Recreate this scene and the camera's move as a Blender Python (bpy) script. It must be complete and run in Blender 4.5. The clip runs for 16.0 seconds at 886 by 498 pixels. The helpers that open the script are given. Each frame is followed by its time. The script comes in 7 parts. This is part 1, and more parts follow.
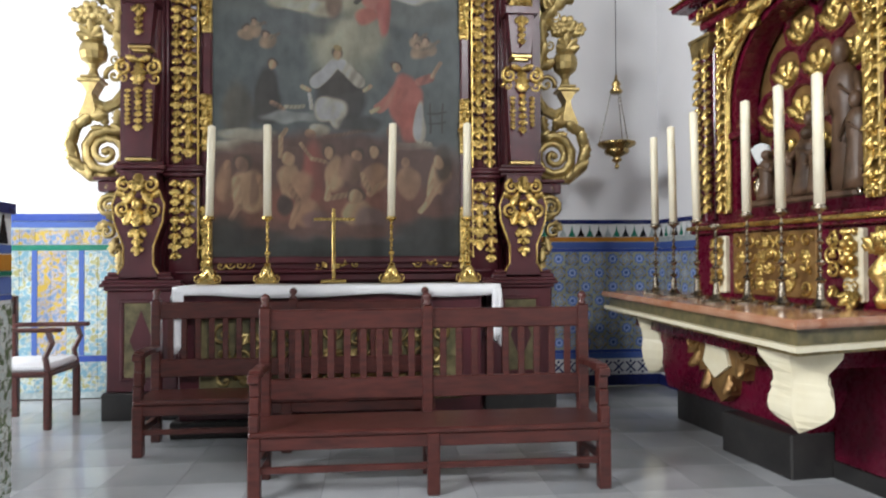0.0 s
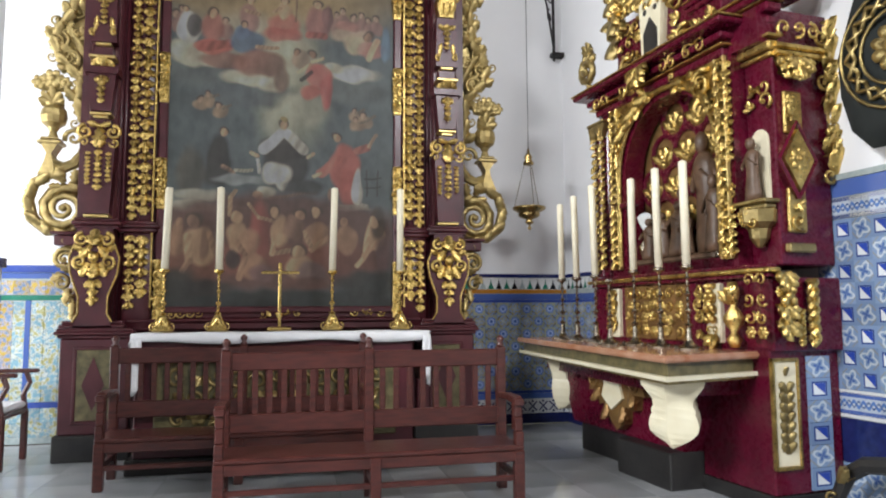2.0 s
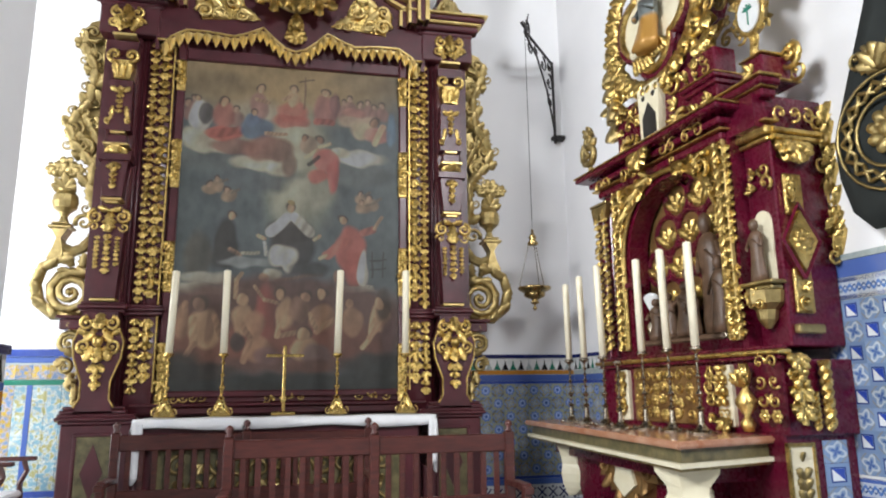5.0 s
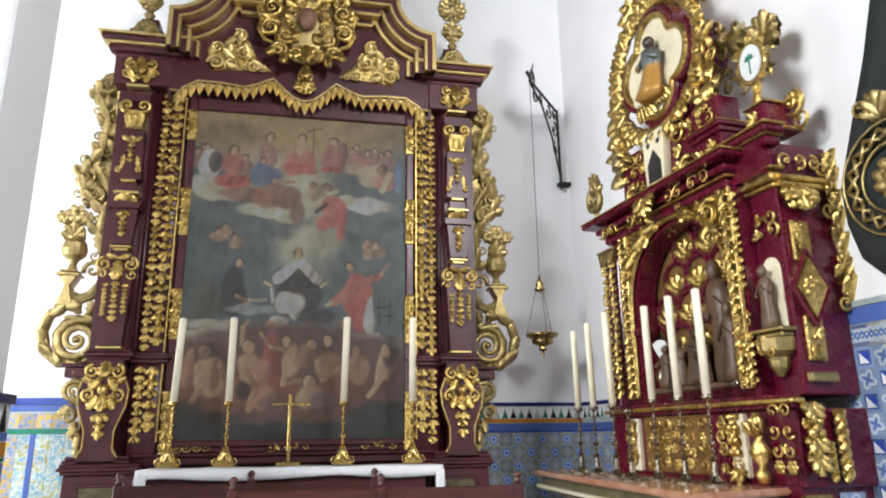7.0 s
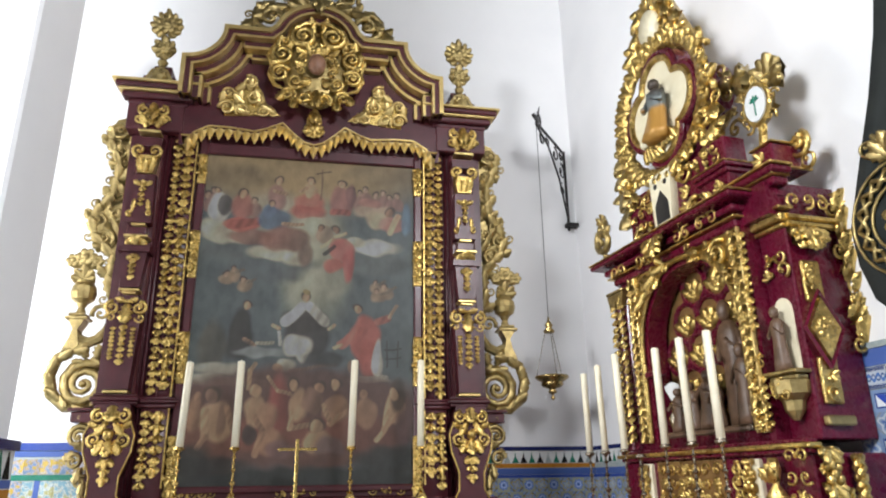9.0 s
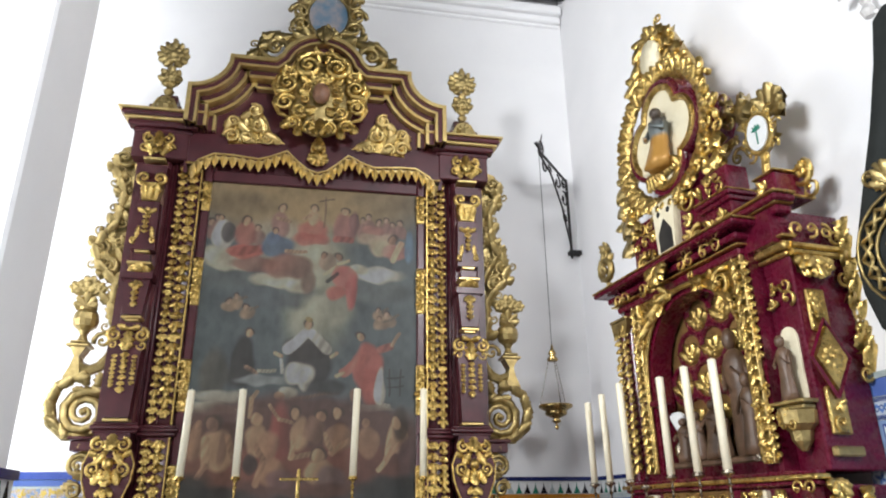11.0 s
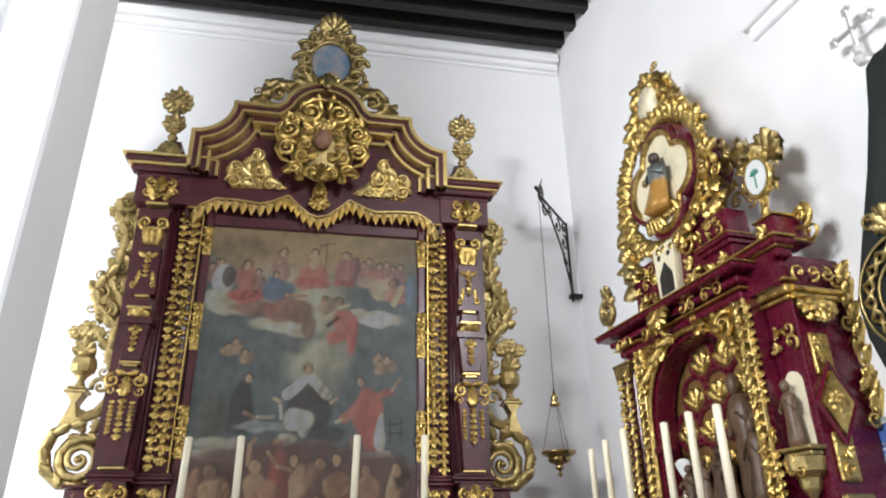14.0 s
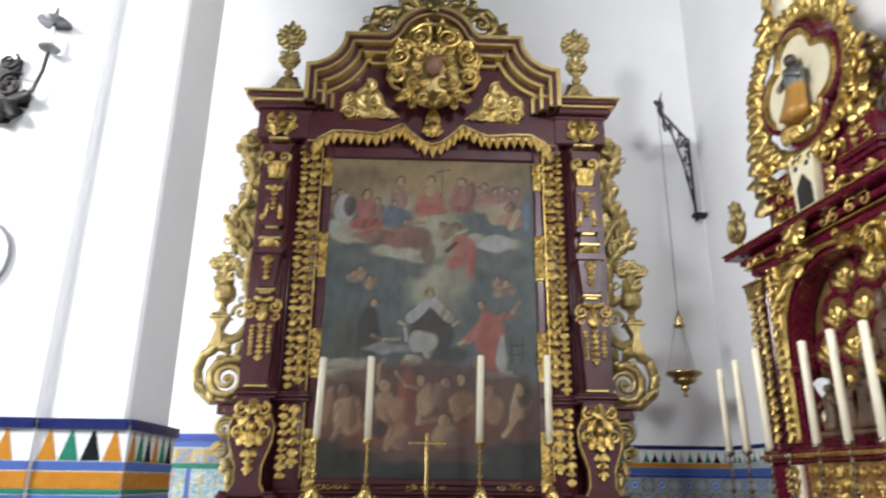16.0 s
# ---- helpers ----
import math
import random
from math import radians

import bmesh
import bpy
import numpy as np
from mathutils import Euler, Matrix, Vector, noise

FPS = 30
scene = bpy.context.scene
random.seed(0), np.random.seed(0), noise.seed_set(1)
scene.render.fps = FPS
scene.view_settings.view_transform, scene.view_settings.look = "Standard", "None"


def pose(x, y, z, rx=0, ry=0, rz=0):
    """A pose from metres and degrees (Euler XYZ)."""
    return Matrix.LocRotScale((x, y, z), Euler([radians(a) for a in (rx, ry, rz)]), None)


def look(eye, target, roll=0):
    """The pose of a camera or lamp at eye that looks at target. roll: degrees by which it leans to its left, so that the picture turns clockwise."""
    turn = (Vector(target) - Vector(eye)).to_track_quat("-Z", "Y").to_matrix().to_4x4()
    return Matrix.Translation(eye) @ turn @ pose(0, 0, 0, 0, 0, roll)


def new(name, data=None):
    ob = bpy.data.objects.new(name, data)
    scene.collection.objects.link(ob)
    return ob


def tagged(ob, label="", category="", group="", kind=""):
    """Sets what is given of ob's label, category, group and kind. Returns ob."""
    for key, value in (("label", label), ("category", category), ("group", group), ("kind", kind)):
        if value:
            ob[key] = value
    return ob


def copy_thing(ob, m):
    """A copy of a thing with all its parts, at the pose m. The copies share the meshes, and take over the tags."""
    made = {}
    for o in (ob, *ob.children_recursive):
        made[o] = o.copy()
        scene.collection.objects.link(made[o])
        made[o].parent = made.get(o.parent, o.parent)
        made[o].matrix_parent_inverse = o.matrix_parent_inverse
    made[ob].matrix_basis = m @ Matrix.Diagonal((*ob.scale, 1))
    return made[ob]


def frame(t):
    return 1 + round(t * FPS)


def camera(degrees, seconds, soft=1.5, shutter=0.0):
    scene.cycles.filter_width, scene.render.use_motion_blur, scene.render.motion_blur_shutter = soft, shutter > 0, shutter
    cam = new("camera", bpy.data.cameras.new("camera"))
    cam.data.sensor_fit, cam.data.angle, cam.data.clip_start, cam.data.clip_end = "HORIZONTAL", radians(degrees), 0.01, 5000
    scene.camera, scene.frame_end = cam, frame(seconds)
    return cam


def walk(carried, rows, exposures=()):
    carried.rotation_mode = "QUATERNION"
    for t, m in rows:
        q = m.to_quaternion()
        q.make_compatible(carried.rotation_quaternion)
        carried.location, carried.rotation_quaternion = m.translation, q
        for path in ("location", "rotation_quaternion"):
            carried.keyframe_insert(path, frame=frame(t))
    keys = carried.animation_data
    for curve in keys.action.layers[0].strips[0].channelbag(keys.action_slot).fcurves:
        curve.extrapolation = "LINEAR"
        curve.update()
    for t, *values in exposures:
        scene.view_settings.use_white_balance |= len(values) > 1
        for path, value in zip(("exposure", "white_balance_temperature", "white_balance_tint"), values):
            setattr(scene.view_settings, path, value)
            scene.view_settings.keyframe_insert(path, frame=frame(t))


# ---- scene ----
cam = camera(64.9, 16.0, soft=2.0, shutter=0.5)

PATH = [
    (0, (0.297, -6.874, 1.272), (0.5, -4.885, 1.305), -0.3),
    (0.5, (0.315, -6.868, 1.269), (0.554, -4.885, 1.381), -0.0),
    (1, (0.193, -7.199, 1.273), (0.479, -5.224, 1.408), 0.1),
    (1.5, (0.075, -7.594, 1.246), (0.48, -5.641, 1.392), -0.2),
    (2, (0.07, -7.59, 1.254), (0.502, -5.646, 1.433), -0.3),
    (2.5, (0.074, -7.592, 1.268), (0.502, -5.651, 1.492), -0.3),
    (3, (0.06, -7.593, 1.276), (0.489, -5.658, 1.541), -0.4),
    (3.5, (0.07, -7.596, 1.277), (0.499, -5.665, 1.577), -0.4),
    (4, (0.058, -7.595, 1.282), (0.484, -5.669, 1.613), -0.5),
    (6.5, (0.048, -7.6, 1.309), (0.448, -5.704, 1.802), -0.7),
    (7, (0.045, -7.596, 1.311), (0.44, -5.706, 1.833), -0.7),
    (7.5, (0.039, -7.596, 1.313), (0.43, -5.714, 1.864), -0.8),
    (8, (0.041, -7.597, 1.326), (0.424, -5.721, 1.904), -0.8),
    (8.5, (0.043, -7.592, 1.325), (0.417, -5.724, 1.934), -0.8),
    (9, (0.051, -7.59, 1.326), (0.417, -5.729, 1.959), -0.8),
    (11.5, (0.036, -7.586, 1.336), (0.391, -5.757, 2.063), -0.7),
    (12, (0.029, -7.589, 1.339), (0.382, -5.769, 2.09), -0.8),
    (12.5, (0.032, -7.587, 1.34), (0.381, -5.777, 2.114), -0.8),
    (13, (0.026, -7.586, 1.341), (0.374, -5.785, 2.138), -0.8),
    (13.5, (0.035, -7.589, 1.345), (0.379, -5.794, 2.158), -0.8),
    (14, (0.033, -7.586, 1.34), (0.382, -5.796, 2.16), -0.8),
    (14.5, (0.025, -7.584, 1.333), (0.377, -5.787, 2.137), -0.8),
    (15, (0.002, -7.586, 1.327), (0.325, -5.765, 2.088), -0.7),
    (15.5, (-0.007, -7.568, 1.311), (0.209, -5.709, 2.016), -0.1),
    (16, (-0.054, -7.548, 1.287), (-0.002, -5.651, 1.921), 0.7),
]
walk(cam, [(t, look(eye, target, roll)) for t, eye, target, roll in PATH], [(0, -0.14), (1.5, -0.12), (4, -0.08), (7, -0.02), (12.5, -0.09), (16, -0.20)])

# ---- light ----
world = bpy.data.worlds.new("world")
scene.world = world
world.use_nodes = True
wn = world.node_tree
sky = wn.nodes.new("ShaderNodeTexSky")
sky.sky_type, sky.sun_disc = "NISHITA", False
sky.sun_elevation, sky.sun_rotation = radians(45), radians(250)
wn.links.new(sky.outputs[0], wn.nodes["Background"].inputs[0])
wn.nodes["Background"].inputs[1].default_value = 0.12


def window_light(name, eye, target, w, h, power, colour):
    lamp = bpy.data.lights.new(name, "AREA")
    lamp.shape, lamp.size, lamp.size_y, lamp.energy, lamp.color = "RECTANGLE", w, h, power, colour
    ob = new(name, lamp)
    ob.matrix_world = look(eye, target)
    return ob


window_light("side_window_light", (-4.62, -1.25, 2.1), (-2.0, -1.1, 1.7), 1.5, 2.9, 125, (0.92, 0.965, 1.0))
window_light("nave_window_light", (3.0, -12.6, 7.1), (0.6, -1.0, 2.8), 2.6, 1.5, 640, (0.94, 0.965, 1.0))
window_light("nave_side_light", (-6.9, -8.4, 5.4), (2.0, -1.5, 3.6), 2.8, 2.2, 1230, (0.94, 0.965, 1.0))

# ---- materials ----


def material(name, base, rough=0.5, metal=0.0, second=None, scale=8.0, amount=0.5, bump=0.1, bump_scale=60.0, coat=0.0, stretch=(1, 1, 1)):
    m = bpy.data.materials.new(name)
    m.use_nodes = True
    t = m.node_tree
    b = t.nodes["Principled BSDF"]
    co = t.nodes.new("ShaderNodeTexCoord")
    mp = t.nodes.new("ShaderNodeMapping")
    mp.inputs["Scale"].default_value = stretch
    t.links.new(co.outputs["Object"], mp.inputs[0])
    n1 = t.nodes.new("ShaderNodeTexNoise")
    n1.inputs["Scale"].default_value, n1.inputs["Detail"].default_value = scale, 6
    t.links.new(mp.outputs[0], n1.inputs["Vector"])
    ramp = t.nodes.new("ShaderNodeValToRGB")
    ramp.color_ramp.elements[0].position, ramp.color_ramp.elements[1].position = 0.5 - 0.3 * (1 - amount) - 0.02, 0.78
    ramp.color_ramp.elements[0].color = (*base, 1)
    ramp.color_ramp.elements[1].color = (*(second or [c * 0.75 for c in base]), 1)
    t.links.new(n1.outputs[0], ramp.inputs[0])
    t.links.new(ramp.outputs[0], b.inputs["Base Color"])
    n2 = t.nodes.new("ShaderNodeTexNoise")
    n2.inputs["Scale"].default_value, n2.inputs["Detail"].default_value = bump_scale, 4
    t.links.new(mp.outputs[0], n2.inputs["Vector"])
    rr = t.nodes.new("ShaderNodeMapRange")
    rr.inputs["To Min"].default_value, rr.inputs["To Max"].default_value = max(0.03, rough - 0.12), min(1, rough + 0.12)
    t.links.new(n2.outputs[0], rr.inputs[0])
    t.links.new(rr.outputs[0], b.inputs["Roughness"])
    bp = t.nodes.new("ShaderNodeBump")
    bp.inputs["Strength"].default_value, bp.inputs["Distance"].default_value = bump, 0.01
    t.links.new(n2.outputs[0], bp.inputs["Height"])
    t.links.new(bp.outputs[0], b.inputs["Normal"])
    b.inputs["Metallic"].default_value = metal
    b.inputs["Coat Weight"].default_value = coat
    b.inputs["Coat Roughness"].default_value = 0.15
    return m


GOLD = material("gilded_wood", (0.80, 0.585, 0.20), 0.30, 0.95, (0.30, 0.185, 0.055), 16, 0.5, 0.45, 70)
PALE_GOLD = material("worn_gilding", (0.52, 0.40, 0.17), 0.36, 0.85, (0.22, 0.155, 0.06), 14, 0.5, 0.4, 60)
MAROON = material("maroon_painted_wood", (0.085, 0.0165, 0.023), 0.36, 0, (0.05, 0.010, 0.014), 5, 0.6, 0.12, 30, 0.08)
CRIMSON = material("crimson_lacquer", (0.105, 0.003, 0.019), 0.28, 0, (0.066, 0.002, 0.012), 5, 0.6, 0.08, 30, 0.15)
BENCH = material("mahogany_stained_wood", (0.085, 0.021, 0.016), 0.34, 0, (0.032, 0.008, 0.007), 7, 0.6, 0.15, 20, 0.15, (1, 6, 6))
BLACK = material("black_painted_plinth", (0.015, 0.014, 0.014), 0.5, 0, (0.03, 0.028, 0.026), 8, 0.5, 0.1, 40)
DARKWOOD = material("dark_ceiling_timber", (0.009, 0.007, 0.006), 0.7, 0, (0.018, 0.013, 0.01), 4, 0.5, 0.2, 20, 0, (1, 5, 5))
PLASTER = material("white_plaster", (0.86, 0.855, 0.86), 0.85, 0, (0.80, 0.80, 0.81), 1.3, 0.5, 0.12, 25)
# dark grey for the unseen nave walls, chosen to reduce bounced fill light
DIM_GREY = material("bounce_cutting_grey", (0.36, 0.34, 0.32), 0.8, 0, (0.28, 0.27, 0.25), 2, 0.5, 0.2, 12)
CLOTH = material("white_linen", (0.82, 0.82, 0.83), 0.9, 0, (0.74, 0.74, 0.76), 6, 0.5, 0.2, 160)
WAX = material("ivory_wax", (0.86, 0.80, 0.63), 0.4, 0, (0.80, 0.72, 0.52), 6, 0.5, 0.03, 30)
BRIGHT_SILVER = material("bright_silver", (0.72, 0.71, 0.70), 0.35, 0.5, (0.5, 0.48, 0.46), 14, 0.5, 0.1, 40)
BRASS = material("brass", (0.75, 0.55, 0.20), 0.25, 1, (0.6, 0.42, 0.14), 10, 0.5, 0.05, 40)
SILVER = material("tarnished_silver", (0.40, 0.35, 0.28), 0.25, 1, (0.2, 0.16, 0.11), 12, 0.5, 0.1, 40)
CREAM = material("cream_paint", (0.80, 0.74, 0.55), 0.45, 0, (0.7, 0.62, 0.42), 8, 0.5, 0.05, 40)
GREEN = material("green_marbled_paint", (0.07, 0.065, 0.03), 0.35, 0, (0.22, 0.18, 0.085), 14, 0.4, 0.05, 40)
PINK = material("salmon_marble", (0.40, 0.16, 0.075), 0.16, 0, (0.58, 0.35, 0.23), 5, 0.4, 0.03, 30, 0.3, (1, 2.5, 1))
IRON = material("black_iron", (0.02, 0.02, 0.022), 0.5, 0.6, (0.05, 0.04, 0.035), 20, 0.5, 0.2, 60)
VELVET = material("black_velvet", (0.012, 0.015, 0.014), 0.95, 0, (0.02, 0.024, 0.022), 6, 0.5, 0.2, 200)
POLY = material("polychrome_carving", (0.085, 0.05, 0.028), 0.45, 0, (0.16, 0.09, 0.055), 11, 0.5, 0.2, 40)
STEEL = material("grey_shade_metal", (0.25, 0.25, 0.27), 0.4, 0.5)
GLASSY = material("frosted_lamp_glass", (0.85, 0.85, 0.83), 0.15)


def tile_material(name, ground, figure, ring, kind):
    """Glazed tile, its painted figure drawn in the tile's own square."""
    m = bpy.data.materials.new(name)
    m.use_nodes = True
    t = m.node_tree
    b = t.nodes["Principled BSDF"]
    L = t.links.new
    co = t.nodes.new("ShaderNodeTexCoord")
    sep = t.nodes.new("ShaderNodeSeparateXYZ")
    L(co.outputs["Object"], sep.inputs[0])

    def mth(op, a, c=None):
        n = t.nodes.new("ShaderNodeMath")
        n.operation = op
        for i, v in enumerate((a, c)):
            if v is None:
                continue
            if isinstance(v, (int, float)):
                n.inputs[i].default_value = v
            else:
                L(v, n.inputs[i])
        return n.outputs[0]

    x, z = sep.outputs[0], sep.outputs[2]
    r = mth("SQRT", mth("ADD", mth("MULTIPLY", x, x), mth("MULTIPLY", z, z)))
    ang = mth("ARCTAN2", z, x)
    petal = mth("MULTIPLY", mth("SINE", mth("MULTIPLY", ang, 8.0)), 0.006)
    if kind == "rosette":
        f1 = mth("LESS_THAN", mth("ADD", r, petal), 0.05)
        f2 = mth("LESS_THAN", mth("ABSOLUTE", mth("SUBTRACT", r, 0.027)), 0.006)
        f3 = mth("LESS_THAN", r, 0.011)
    elif kind == "star":
        s4 = mth("MULTIPLY", mth("SINE", mth("MULTIPLY", ang, 4.0)), 0.014)
        f1 = mth("LESS_THAN", mth("ABSOLUTE", mth("SUBTRACT", mth("ADD", r, s4), 0.045)), 0.009)
        f2 = mth("LESS_THAN", mth("ADD", r, s4), 0.018)
        f3 = mth("LESS_THAN", mth("ABSOLUTE", mth("SUBTRACT", mth("ADD", mth("ABSOLUTE", x), mth("ABSOLUTE", z)), 0.094)), 0.008)
    elif kind == "point":
        up = mth("GREATER_THAN", z, mth("MULTIPLY", x, -1.0))
        inner = mth("LESS_THAN", mth("MAXIMUM", mth("ABSOLUTE", x), mth("ABSOLUTE", z)), 0.036)
        f1 = mth("MULTIPLY", inner, up)
        f2 = mth("MULTIPLY", inner, mth("SUBTRACT", 1.0, up))
        f3 = mth("LESS_THAN", mth("ABSOLUTE", mth("SUBTRACT", mth("MAXIMUM", mth("ABSOLUTE", x), mth("ABSOLUTE", z)), 0.042)), 0.004)
    elif kind == "scroll":
        w = mth("MULTIPLY", mth("SINE", mth("MULTIPLY", x, 6.283 / 0.07)), 0.018)
        f1 = mth("LESS_THAN", mth("ABSOLUTE", mth("SUBTRACT", z, w)), 0.012)
        f2 = mth("GREATER_THAN", mth("ABSOLUTE", z), 0.042)
        f3 = mth("LESS_THAN", mth("ABSOLUTE", mth("ADD", z, w)), 0.006)
    else:  # painted foliage
        nz = t.nodes.new("ShaderNodeTexNoise")
        nz.inputs["Scale"].default_value = 26
        oi = t.nodes.new("ShaderNodeObjectInfo")
        sh = t.nodes.new("ShaderNodeVectorMath")
        L(co.outputs["Object"], sh.inputs[0])
        L(oi.outputs["Location"], sh.inputs[1])
        L(sh.outputs[0], nz.inputs["Vector"])
        f1 = mth("GREATER_THAN", nz.outputs[0], 0.55)
        f2 = mth("LESS_THAN", nz.outputs[0], 0.42)
        f3 = mth("LESS_THAN", mth("ABSOLUTE", mth("SUBTRACT", nz.outputs[0], 0.5)), 0.015)

    def blend(fac, a, c):
        n = t.nodes.new("ShaderNodeMix")
        n.data_type = "RGBA"
        L(fac, n.inputs[0])
        for sock, v in ((n.inputs[6], a), (n.inputs[7], c)):
            if isinstance(v, tuple):
                sock.default_value = (*v, 1)
            else:
                L(v, sock)
        return n.outputs[2]

    col = blend(f3, blend(f2, blend(f1, ground, figure), ring), tuple(c * 0.5 for c in figure))
    info = t.nodes.new("ShaderNodeObjectInfo")
    hsv = t.nodes.new("ShaderNodeHueSaturation")
    mr = t.nodes.new("ShaderNodeMapRange")
    mr.inputs["To Min"].default_value, mr.inputs["To Max"].default_value = 0.8, 1.12
    L(info.outputs["Random"], mr.inputs[0])
    L(mr.outputs[0], hsv.inputs["Value"])
    L(col, hsv.inputs["Color"])
    L(hsv.outputs[0], b.inputs["Base Color"])
    b.inputs["Roughness"].default_value = 0.16
    return m


T_ROSE = tile_material("rosette_tile", (0.33, 0.35, 0.27), (0.14, 0.23, 0.55), (0.42, 0.52, 0.78), "rosette")
T_STAR = tile_material("star_tile", (0.22, 0.30, 0.48), (0.36, 0.32, 0.18), (0.42, 0.44, 0.38), "star")
T_POINT = tile_material("diamond_point_tile", (0.20, 0.29, 0.46), (0.03, 0.07, 0.38), (0.75, 0.78, 0.8), "point")
T_SCROLL = tile_material("blue_scroll_tile", (0.48, 0.54, 0.62), (0.10, 0.20, 0.48), (0.08, 0.14, 0.40), "scroll")
T_WEAVE = tile_material("blue_weave_tile", (0.21, 0.30, 0.46), (0.50, 0.56, 0.62), (0.07, 0.13, 0.34), "star")
T_GARDEN = tile_material("polychrome_tile", (0.40, 0.38, 0.42), (0.46, 0.33, 0.07), (0.16, 0.24, 0.38), "leaf")
T_SCENE = tile_material("landscape_tile", (0.55, 0.60, 0.57), (0.20, 0.36, 0.44), (0.36, 0.35, 0.16), "leaf")
T_OLIVE = tile_material("olive_leaf_tile", (0.70, 0.72, 0.68), (0.13, 0.17, 0.09), (0.55, 0.62, 0.60), "leaf")
T_NAVY = material("navy_glaze", (0.012, 0.018, 0.09), 0.15, 0, (0.02, 0.03, 0.14), 20, 0.5, 0.02)
T_BLUE = material("cobalt_glaze", (0.035, 0.07, 0.30), 0.15, 0, (0.06, 0.1, 0.36), 20, 0.5, 0.02)
T_WHITE = material("white_glaze", (0.74, 0.75, 0.74), 0.15, 0, (0.66, 0.68, 0.68), 20, 0.5, 0.02)
T_AMBER = material("amber_glaze", (0.50, 0.22, 0.03), 0.15, 0, (0.42, 0.16, 0.02), 20, 0.5, 0.02)
T_TEAL = material("green_glaze", (0.02, 0.16, 0.10), 0.15, 0, (0.03, 0.2, 0.14), 20, 0.5, 0.02)
T_BLACK = material("black_glaze", (0.01, 0.012, 0.015), 0.15)
T_GREY = material("grey_green_glaze", (0.30, 0.36, 0.36), 0.2, 0, (0.45, 0.5, 0.5), 30, 0.5, 0.02)


def marble_floor():
    m = material("polished_marble", (0.44, 0.45, 0.46), 0.14, 0, (0.31, 0.32, 0.33), 1.6, 0.5, 0.02, 8)
    t = m.node_tree
    info = t.nodes.new("ShaderNodeObjectInfo")
    mr = t.nodes.new("ShaderNodeMapRange")
    mr.inputs["To Min"].default_value, mr.inputs["To Max"].default_value = 0.82, 1.1
    hsv = t.nodes.new("ShaderNodeHueSaturation")
    b = t.nodes["Principled BSDF"]
    src = b.inputs["Base Color"].links[0].from_socket
    t.links.new(info.outputs["Random"], mr.inputs[0])
    t.links.new(mr.outputs[0], hsv.inputs["Value"])
    t.links.new(src, hsv.inputs["Color"])
    t.links.new(hsv.outputs[0], b.inputs["Base Color"])
    return m


FLOOR = marble_floor()

# ---- building helpers ----


def link(name, bm, mat, parent=None, label="", smooth=False, m=None):
    me = bpy.data.meshes.new(name)
    bmesh.ops.recalc_face_normals(bm, faces=bm.faces)
    if smooth:
        for f in bm.faces:
            f.smooth = True
    bm.to_mesh(me)
    bm.free()
    me.materials.append(mat)
    ob = new(name, me)
    if m is not None:
        ob.matrix_world = m
    if parent:
        ob.parent = parent
    if label:
        tagged(ob, label)
    return ob


PIECES, NESTED = {}, [False]


def piece(kind):
    """Marks a carving tool, so that each use of it becomes a piece of its own."""

    def wrap(tool):
        def use(bm, *a, **k):
            if NESTED[0]:
                return tool(bm, *a, **k)
            NESTED[0] = True
            own = bmesh.new()
            tool(own, *a, **k)
            NESTED[0] = False
            PIECES.setdefault(id(bm), []).append((kind, own))

        return use

    return wrap


def part(name, bm, mat, parent, label="", smooth=False, m=None):
    """Links bm as one mesh under its thing, and the carved pieces laid on it beside it."""
    made = []
    carved = PIECES.pop(id(bm), ())
    if len(bm.verts):
        made.append(link(name, bm, mat, parent, label, smooth or "crest" in name or "garland" in name))
    for kind, own in carved:
        made.append(link(kind, own, mat, parent, "", True))
    if m is not None:
        for o in made:
            o.matrix_local = m
    return made[0]


def thing(name, m, label, category, group="", kind=""):
    e = new(name)
    e.matrix_world = m
    return tagged(e, label, category, group, kind)


def B():
    return bmesh.new()


def box(bm, x0, x1, y0, y1, z0, z1, bev=0.0):
    c = ((x0 + x1) / 2, (y0 + y1) / 2, (z0 + z1) / 2)
    r = bmesh.ops.create_cube(bm, size=1, matrix=Matrix.Translation(c) @ Matrix.Diagonal((x1 - x0, y1 - y0, z1 - z0, 1)))
    if bev:
        es = list({e for v in r["verts"] for e in v.link_edges})
        bmesh.ops.bevel(bm, geom=es, offset=bev, segments=1, affect="EDGES")
    return bm


def prism(bm, poly, y0, y1):
    """A plate with the outline poly in x and z, from y0 to y1."""
    a = [bm.verts.new((x, y0, z)) for x, z in poly]
    b = [bm.verts.new((x, y1, z)) for x, z in poly]
    bm.faces.new(a)
    bm.faces.new(b[::-1])
    for i in range(len(poly)):
        j = (i + 1) % len(poly)
        bm.faces.new((a[i], b[i], b[j], a[j]))
    return bm


def slab(bm, poly, z0, z1):
    a = [bm.verts.new((x, y, z0)) for x, y in poly]
    b = [bm.verts.new((x, y, z1)) for x, y in poly]
    bm.faces.new(a)
    bm.faces.new(b[::-1])
    for i in range(len(poly)):
        j = (i + 1) % len(poly)
        bm.faces.new((a[i], b[i], b[j], a[j]))
    return bm


